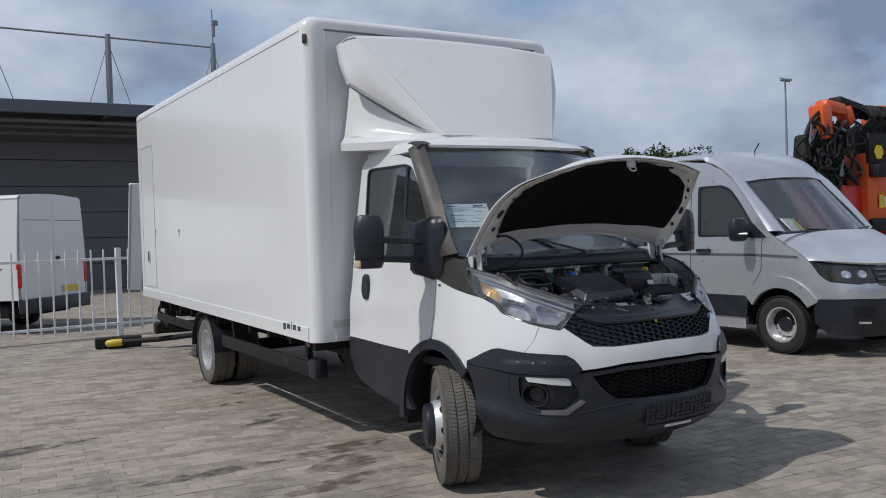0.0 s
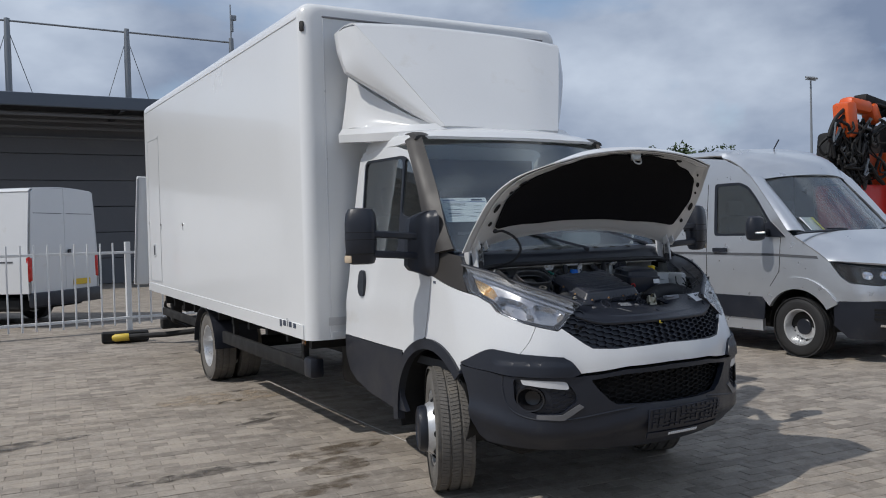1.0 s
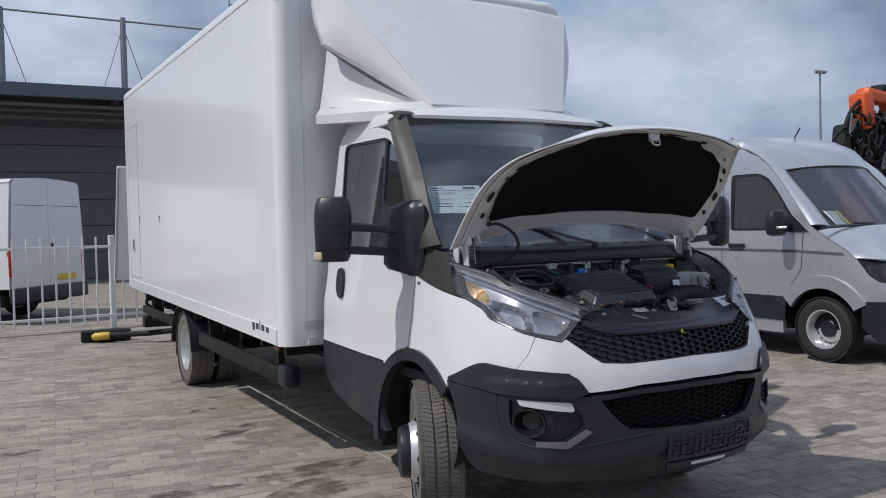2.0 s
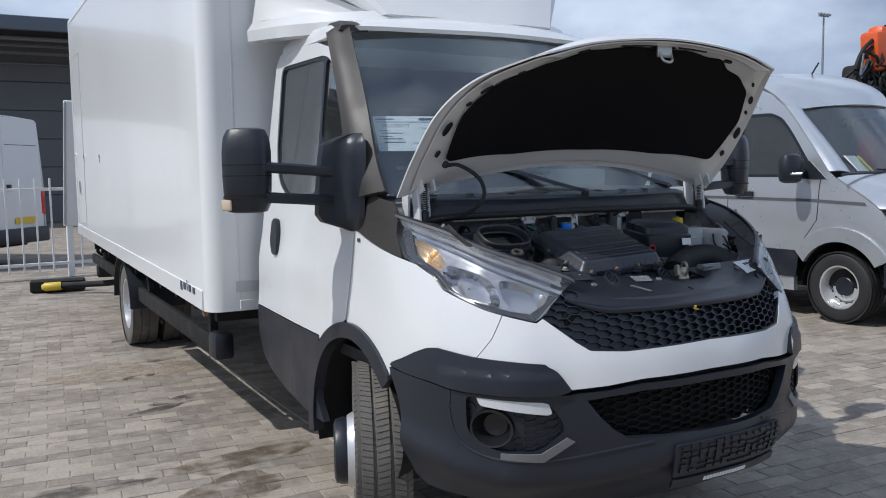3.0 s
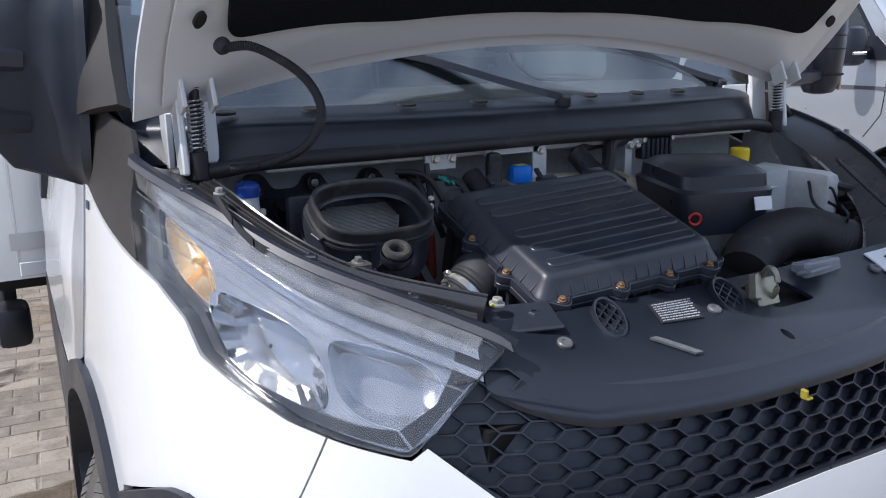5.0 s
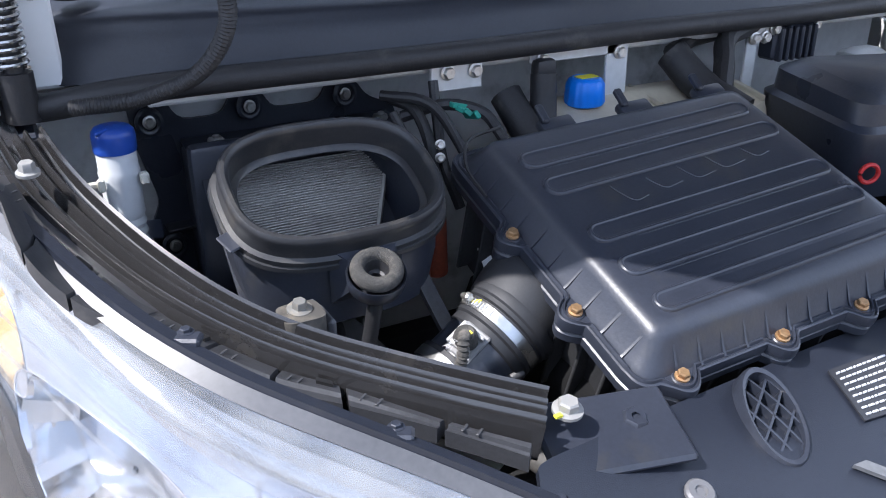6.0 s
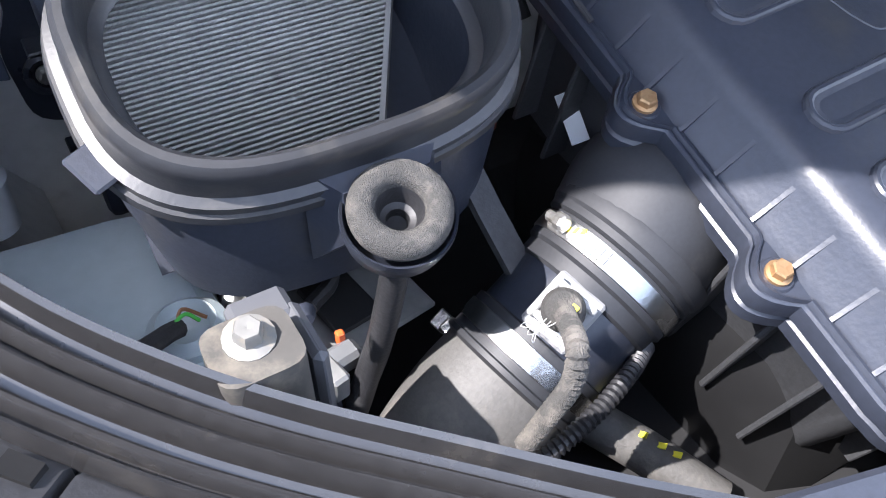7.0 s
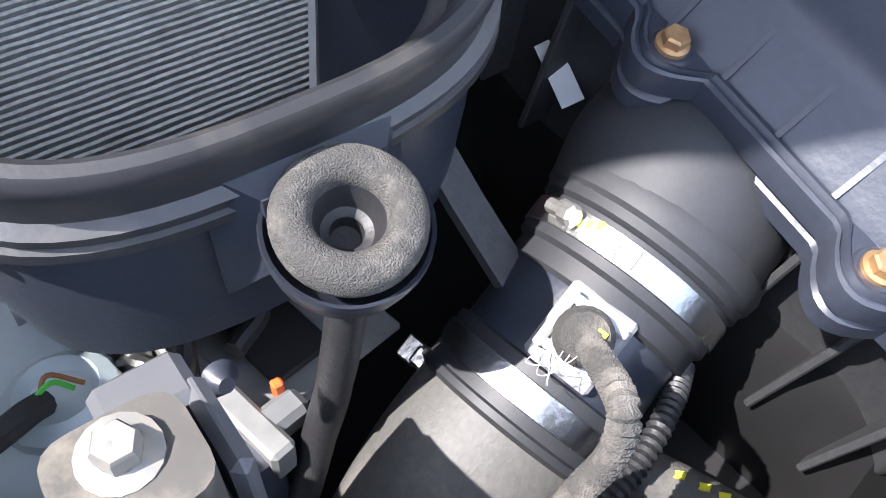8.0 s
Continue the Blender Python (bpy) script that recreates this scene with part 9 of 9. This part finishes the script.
for x in (18.0, 20.5):
    wheel("lorry_wheel", aim((x, 13.45, 0.5), (0, -1, 0)), 0.5, 0.3, False, crane, "black lorry tyre")

# ---- far lamp mast and trees ----
lampm = thing("lamp_mast", (76.9, 60, 0), "tall grey floodlight mast far off", "lamp mast")
bm = bmesh.new()
lathe(bm, [(0.20, 0), (0.09, 17.0), (0.0, 17.0)], pose(76.9, 60, 0), 10)
part("shaft", bm, MAST, lampm)
bm = bmesh.new()
slab(bm, (1.6, 0.15, 0.12), pose(76.9, 60, 17.1))
part("crossbar", bm, MAST, lampm)
for dx in (-0.7, -0.25, 0.25, 0.7):
    bm = bmesh.new()
    slab(bm, (0.34, 0.4, 0.22), pose(76.9 + dx, 59.9, 17.3, 30), 0.05)
    part("floodlight", bm, MAST, lampm)
LEAF = mat("dark_green_leaves", (0.045, 0.075, 0.025), 0.7, var=0.5, scale=0.6, grain=3)
BARK = mat("brown_bark", (0.09, 0.07, 0.05), 0.9, var=0.3, scale=3)


def tree(x, y, h, r, seed):
    t = thing("tree", (x, y, 0), "broad green leafy tree far behind the vans", "tree", "trees far off")
    rr = random.Random(seed)
    bm = bmesh.new()
    tube(bm, [(x, y, 0), (x + 0.1, y, h * 0.4), (x - 0.1, y, h * 0.75)], 0.32, 10)
    for k in range(6):
        a = rr.uniform(0, 6.28)
        tube(bm, [(x, y, h * rr.uniform(0.3, 0.5)), (x + 0.5 * r * math.cos(a), y + 0.5 * r * math.sin(a), h * 0.65), (x + 0.85 * r * math.cos(a), y + 0.85 * r * math.sin(a), h * 0.82)], 0.12, 7)
    part("trunk", bm, BARK, t)
    verts, faces = [], []
    cl = [(x + rr.gauss(0, r * 0.42), y + rr.gauss(0, r * 0.42), h * rr.uniform(0.45, 0.97), r * rr.uniform(0.18, 0.38)) for _ in range(46)]
    for cx, cy, cz, cr in cl:
        for _ in range(70):
            v = Vector((rr.gauss(0, 1), rr.gauss(0, 1), rr.gauss(0, 0.8))).normalized() * cr * rr.uniform(0.6, 1.05)
            p = Vector((cx, cy, cz)) + v
            a, b = Vector((rr.uniform(-1, 1), rr.uniform(-1, 1), rr.uniform(-1, 1))).normalized(), Vector((rr.uniform(-1, 1), rr.uniform(-1, 1), rr.uniform(-1, 1))).normalized()
            s = rr.uniform(0.14, 0.30)
            k = len(verts)
            verts += [p - a * s, p + b * s * 0.5, p + a * s, p - b * s * 0.5]
            faces.append((k, k + 1, k + 2, k + 3))
    me = bpy.data.meshes.new("crown")
    me.from_pydata([tuple(v) for v in verts], [], faces)
    me.materials.append(LEAF)
    ob = new("crown", me)
    ob.parent = t
    ob.matrix_parent_inverse = t.matrix_basis.inverted()


tree(58.3, 60, 9.3, 3.4, 3)
tree(54.8, 61, 8.7, 2.6, 5)
tree(61.6, 62, 9.0, 2.8, 7)
# added plain wall, never in view, closing the yard behind the camera
bm = bmesh.new()
slab(bm, (60, 0.4, 5.0), pose(0, -24, 2.5))
wall_b = part("wall_south", bm, CLAD)
tagged(wall_b, "added plain grey wall, out of view, closing the yard", "wall", kind="structure")

# ---- ground ----
GA = radians(-4.0)


def paving(name, piece):
    m = bpy.data.materials.new(name)
    m.use_nodes = True
    n, l = m.node_tree.nodes, m.node_tree.links
    b = n["Principled BSDF"]
    geo = n.new("ShaderNodeNewGeometry")
    b.inputs["Roughness"].default_value = 0.82
    if piece == "island":
        rnd_out = geo.outputs["Random Per Island"]
    elif piece == "object":
        rnd_out = n.new("ShaderNodeObjectInfo").outputs["Random"]
    else:
        rot = n.new("ShaderNodeMapping")
        rot.inputs["Rotation"].default_value = (0, 0, -GA)
        br = n.new("ShaderNodeTexBrick")
        br.inputs["Scale"].default_value = 1.0
        br.inputs["Brick Width"].default_value = 0.214
        br.inputs["Row Height"].default_value = 0.107
        br.inputs["Mortar Size"].default_value = 0.004
        br.inputs["Color1"].default_value = (0, 0, 0, 1)
        br.inputs["Color2"].default_value = (1, 1, 1, 1)
        br.inputs["Mortar"].default_value = (0.0, 0.0, 0.0, 1)
        l.new(geo.outputs["Position"], rot.inputs["Vector"])
        l.new(rot.outputs["Vector"], br.inputs["Vector"])
        rnd_out = br.outputs["Color"]
    ramp = n.new("ShaderNodeValToRGB")
    e = ramp.color_ramp.elements
    e[0].color = (0.205, 0.176, 0.146, 1)
    e[1].color = (0.385, 0.335, 0.276, 1)
    mid = e.new(0.45)
    mid.color = (0.290, 0.254, 0.213, 1)
    l.new(rnd_out, ramp.inputs["Fac"])
    out = ramp.outputs["Color"]
    for scale, lo, hi, colr, amount in ((0.35, 0.45, 0.75, (0.31, 0.26, 0.20), 0.7), (1.6, 0.50, 0.70, (0.13, 0.110, 0.092), 0.65), (5.0, 0.52, 0.68, (0.145, 0.125, 0.105), 0.55), (11.0, 0.48, 0.70, (0.40, 0.36, 0.31), 0.55), (55.0, 0.52, 0.75, (0.12, 0.108, 0.095), 0.6), (160.0, 0.55, 0.75, (0.44, 0.40, 0.35), 0.45)):
        no = n.new("ShaderNodeTexNoise")
        no.inputs["Scale"].default_value = scale
        no.inputs["Detail"].default_value = 6.0
        no.inputs["Roughness"].default_value = 0.6
        l.new(geo.outputs["Position"], no.inputs["Vector"])
        mr = n.new("ShaderNodeMapRange")
        mr.inputs["From Min"].default_value = lo
        mr.inputs["From Max"].default_value = hi
        mr.inputs["To Max"].default_value = amount
        l.new(no.outputs["Fac"], mr.inputs["Value"])
        mx = n.new("ShaderNodeMix")
        mx.data_type = "RGBA"
        mx.inputs["B"].default_value = (*colr, 1)
        l.new(mr.outputs["Result"], mx.inputs["Factor"])
        l.new(out, mx.inputs["A"])
        out = mx.outputs["Result"]
    l.new(out, b.inputs["Base Color"])
    no = n.new("ShaderNodeTexNoise")
    no.inputs["Scale"].default_value = 90.0
    no.inputs["Detail"].default_value = 5.0
    l.new(geo.outputs["Position"], no.inputs["Vector"])
    bp = n.new("ShaderNodeBump")
    bp.inputs["Strength"].default_value = 0.35
    bp.inputs["Distance"].default_value = 0.01
    l.new(no.outputs["Fac"], bp.inputs["Height"])
    l.new(bp.outputs["Normal"], b.inputs["Normal"])
    return m


bm = bmesh.new()
slab(bm, (2400, 2400, 0.2), pose(0, 600, -0.1052))
ground = part("ground", bm, paving("far_paving", "brick"))
tagged(ground, "worn grey concrete block paving of a yard", "ground", kind="structure")
STAIN = bpy.data.materials.new("oil_stain")
STAIN.use_nodes = True
_n, _l = STAIN.node_tree.nodes, STAIN.node_tree.links
_b = _n["Principled BSDF"]
_b.inputs["Base Color"].default_value = (0.045, 0.038, 0.032, 1)
_b.inputs["Roughness"].default_value = 0.6
_g = _n.new("ShaderNodeNewGeometry")
_t = _n.new("ShaderNodeTexNoise")
_t.inputs["Scale"].default_value = 7.0
_t.inputs["Detail"].default_value = 6.0
_r = _n.new("ShaderNodeMapRange")
_r.inputs["From Min"].default_value = 0.38
_r.inputs["From Max"].default_value = 0.62
_r.inputs["To Max"].default_value = 0.62
_l.new(_g.outputs["Position"], _t.inputs["Vector"])
_l.new(_t.outputs["Fac"], _r.inputs["Value"])
_l.new(_r.outputs["Result"], _b.inputs["Alpha"])
SAND = STAIN.copy()
SAND.name = "pale_sand"
SAND.node_tree.nodes["Principled BSDF"].inputs["Base Color"].default_value = (0.42, 0.34, 0.25, 1)
BROWN = STAIN.copy()
BROWN.name = "brown_stain"
BROWN.node_tree.nodes["Principled BSDF"].inputs["Base Color"].default_value = (0.13, 0.095, 0.06, 1)


def stain(x, y, a, b, turn, mt, seed, label):
    rr = random.Random(seed)
    ph = [rr.uniform(0, 6.28) for _ in range(5)]
    bm = bmesh.new()
    vs = []
    for i in range(48):
        t = 2 * math.pi * i / 48
        k = 1 + sum(0.16 / (j + 1) * math.sin((j + 2) * t + ph[j]) for j in range(5)) + rr.uniform(-0.06, 0.06)
        p = Matrix.Rotation(turn, 3, "Z") @ Vector((a * k * math.cos(t), b * k * math.sin(t), 0))
        vs.append(bm.verts.new((x + p.x, y + p.y, 0.0025)))
    bm.faces.new(vs)
    tagged(part("ground_stain", bm, mt), label, "stain", kind="structure")


for x, y, a, b, tn, mt, sd in ((-1.05, 6.68, 0.24, 0.075, 0.35, STAIN, 1), (-1.25, 6.48, 0.22, 0.045, 0.25, STAIN, 2), (-2.0, 5.19, 0.40, 0.10, 0.05, STAIN, 3), (-3.05, 6.72, 0.42, 0.13, 0.1, STAIN, 4), (-1.22, 7.45, 0.12, 0.05, 0.3, STAIN, 9), (-1.0, 7.95, 0.16, 0.04, 0.3, STAIN, 10), (-0.9, 9.0, 0.3, 0.1, 0.1, STAIN, 11)):
    stain(x, y, a, b, tn, mt, sd, "dark dried oil stain on the pavers")
stain(-1.25, 7.68, 0.62, 0.28, 0.1, SAND, 5, "pale patch of sand on the pavers")
for x, y, a, b, sd in ((-1.2, 4.85, 0.28, 0.16, 6), (-1.05, 5.25, 0.35, 0.15, 7), (-1.45, 4.45, 0.3, 0.12, 8)):
    stain(x, y, a, b, 0.2, BROWN, sd, "brown rusty stain on the pavers")
bm = bmesh.new()
slab(bm, (0.007, 3.2, 0.002), pose(-0.555, 6.75, 0.002, 0, 0, 1.2))
tagged(part("chalk_line", bm, mat("pale_chalk", (0.55, 0.53, 0.50), 0.9, var=0.2, grain=40)), "thin pale line drawn on the pavers", "line", kind="structure")

# pavers near the truck
pv_rand = random.Random(77)
PW, PH = 0.214, 0.107


def paver_mesh(lw, lh):
    e, t = 0.005, 0.0
    v = [(-lw, -lh, -0.03), (lw, -lh, -0.03), (lw, lh, -0.03), (-lw, lh, -0.03), (-lw, -lh, t - 0.0025), (lw, -lh, t - 0.0025), (lw, lh, t - 0.0025), (-lw, lh, t - 0.0025), (-lw + e, -lh + e, t), (lw - e, -lh + e, t), (lw - e, lh - e, t), (-lw + e, lh - e, t)]
    f = [(0, 1, 5, 4), (1, 2, 6, 5), (2, 3, 7, 6), (3, 0, 4, 7), (4, 5, 9, 8), (5, 6, 10, 9), (6, 7, 11, 10), (7, 4, 8, 11), (8, 9, 10, 11)]
    return v, f


pv, pf = paver_mesh(PW / 2 - 0.0018, PH / 2 - 0.0018)
one = bpy.data.meshes.new("paver")
one.from_pydata(pv, [], pf)
one.materials.append(paving("near_paving", "object"))
ca, sa = math.cos(GA), math.sin(GA)
all_v, all_f = [], []
count = 0
for j in range(-10, 170):
    for i in range(-48, 52):
        u = (i + (0.5 if j % 2 else 0.0) + pv_rand.uniform(-0.015, 0.015)) * PW
        w = j * PH
        x, y = u * ca - w * sa, u * sa + w * ca
        if not (-7.5 < x < 8.5 and 0.2 < y < 15.5):
            continue
        z = pv_rand.uniform(-0.003, 0.0008)
        tx, ty = pv_rand.uniform(-0.012, 0.012), pv_rand.uniform(-0.009, 0.009)
        tw = GA + pv_rand.uniform(-0.02, 0.02)
        if -2.55 < x < -0.75 and 4.45 < y < 7.4 and count < 300:
            ob = new("paver", one)
            ob.parent = ground
            ob.matrix_basis = Matrix.Translation((x, y, z)) @ Matrix.Rotation(tw, 4, "Z") @ Matrix.Rotation(tx, 4, "X")
            count += 1
            continue
        k = len(all_v)
        c, s = math.cos(tw), math.sin(tw)
        all_v += [(x + a * c - b * s, y + a * s + b * c, z + h + a * ty + b * tx) for a, b, h in pv]
        all_f += [tuple(q + k for q in f) for f in pf]
me = bpy.data.meshes.new("paving_rest")
me.from_pydata(all_v, [], all_f)
me.materials.append(paving("yard_paving", "island"))
rest = new("paving_rest", me)
rest.parent = ground
tagged(rest, kind="stuff")
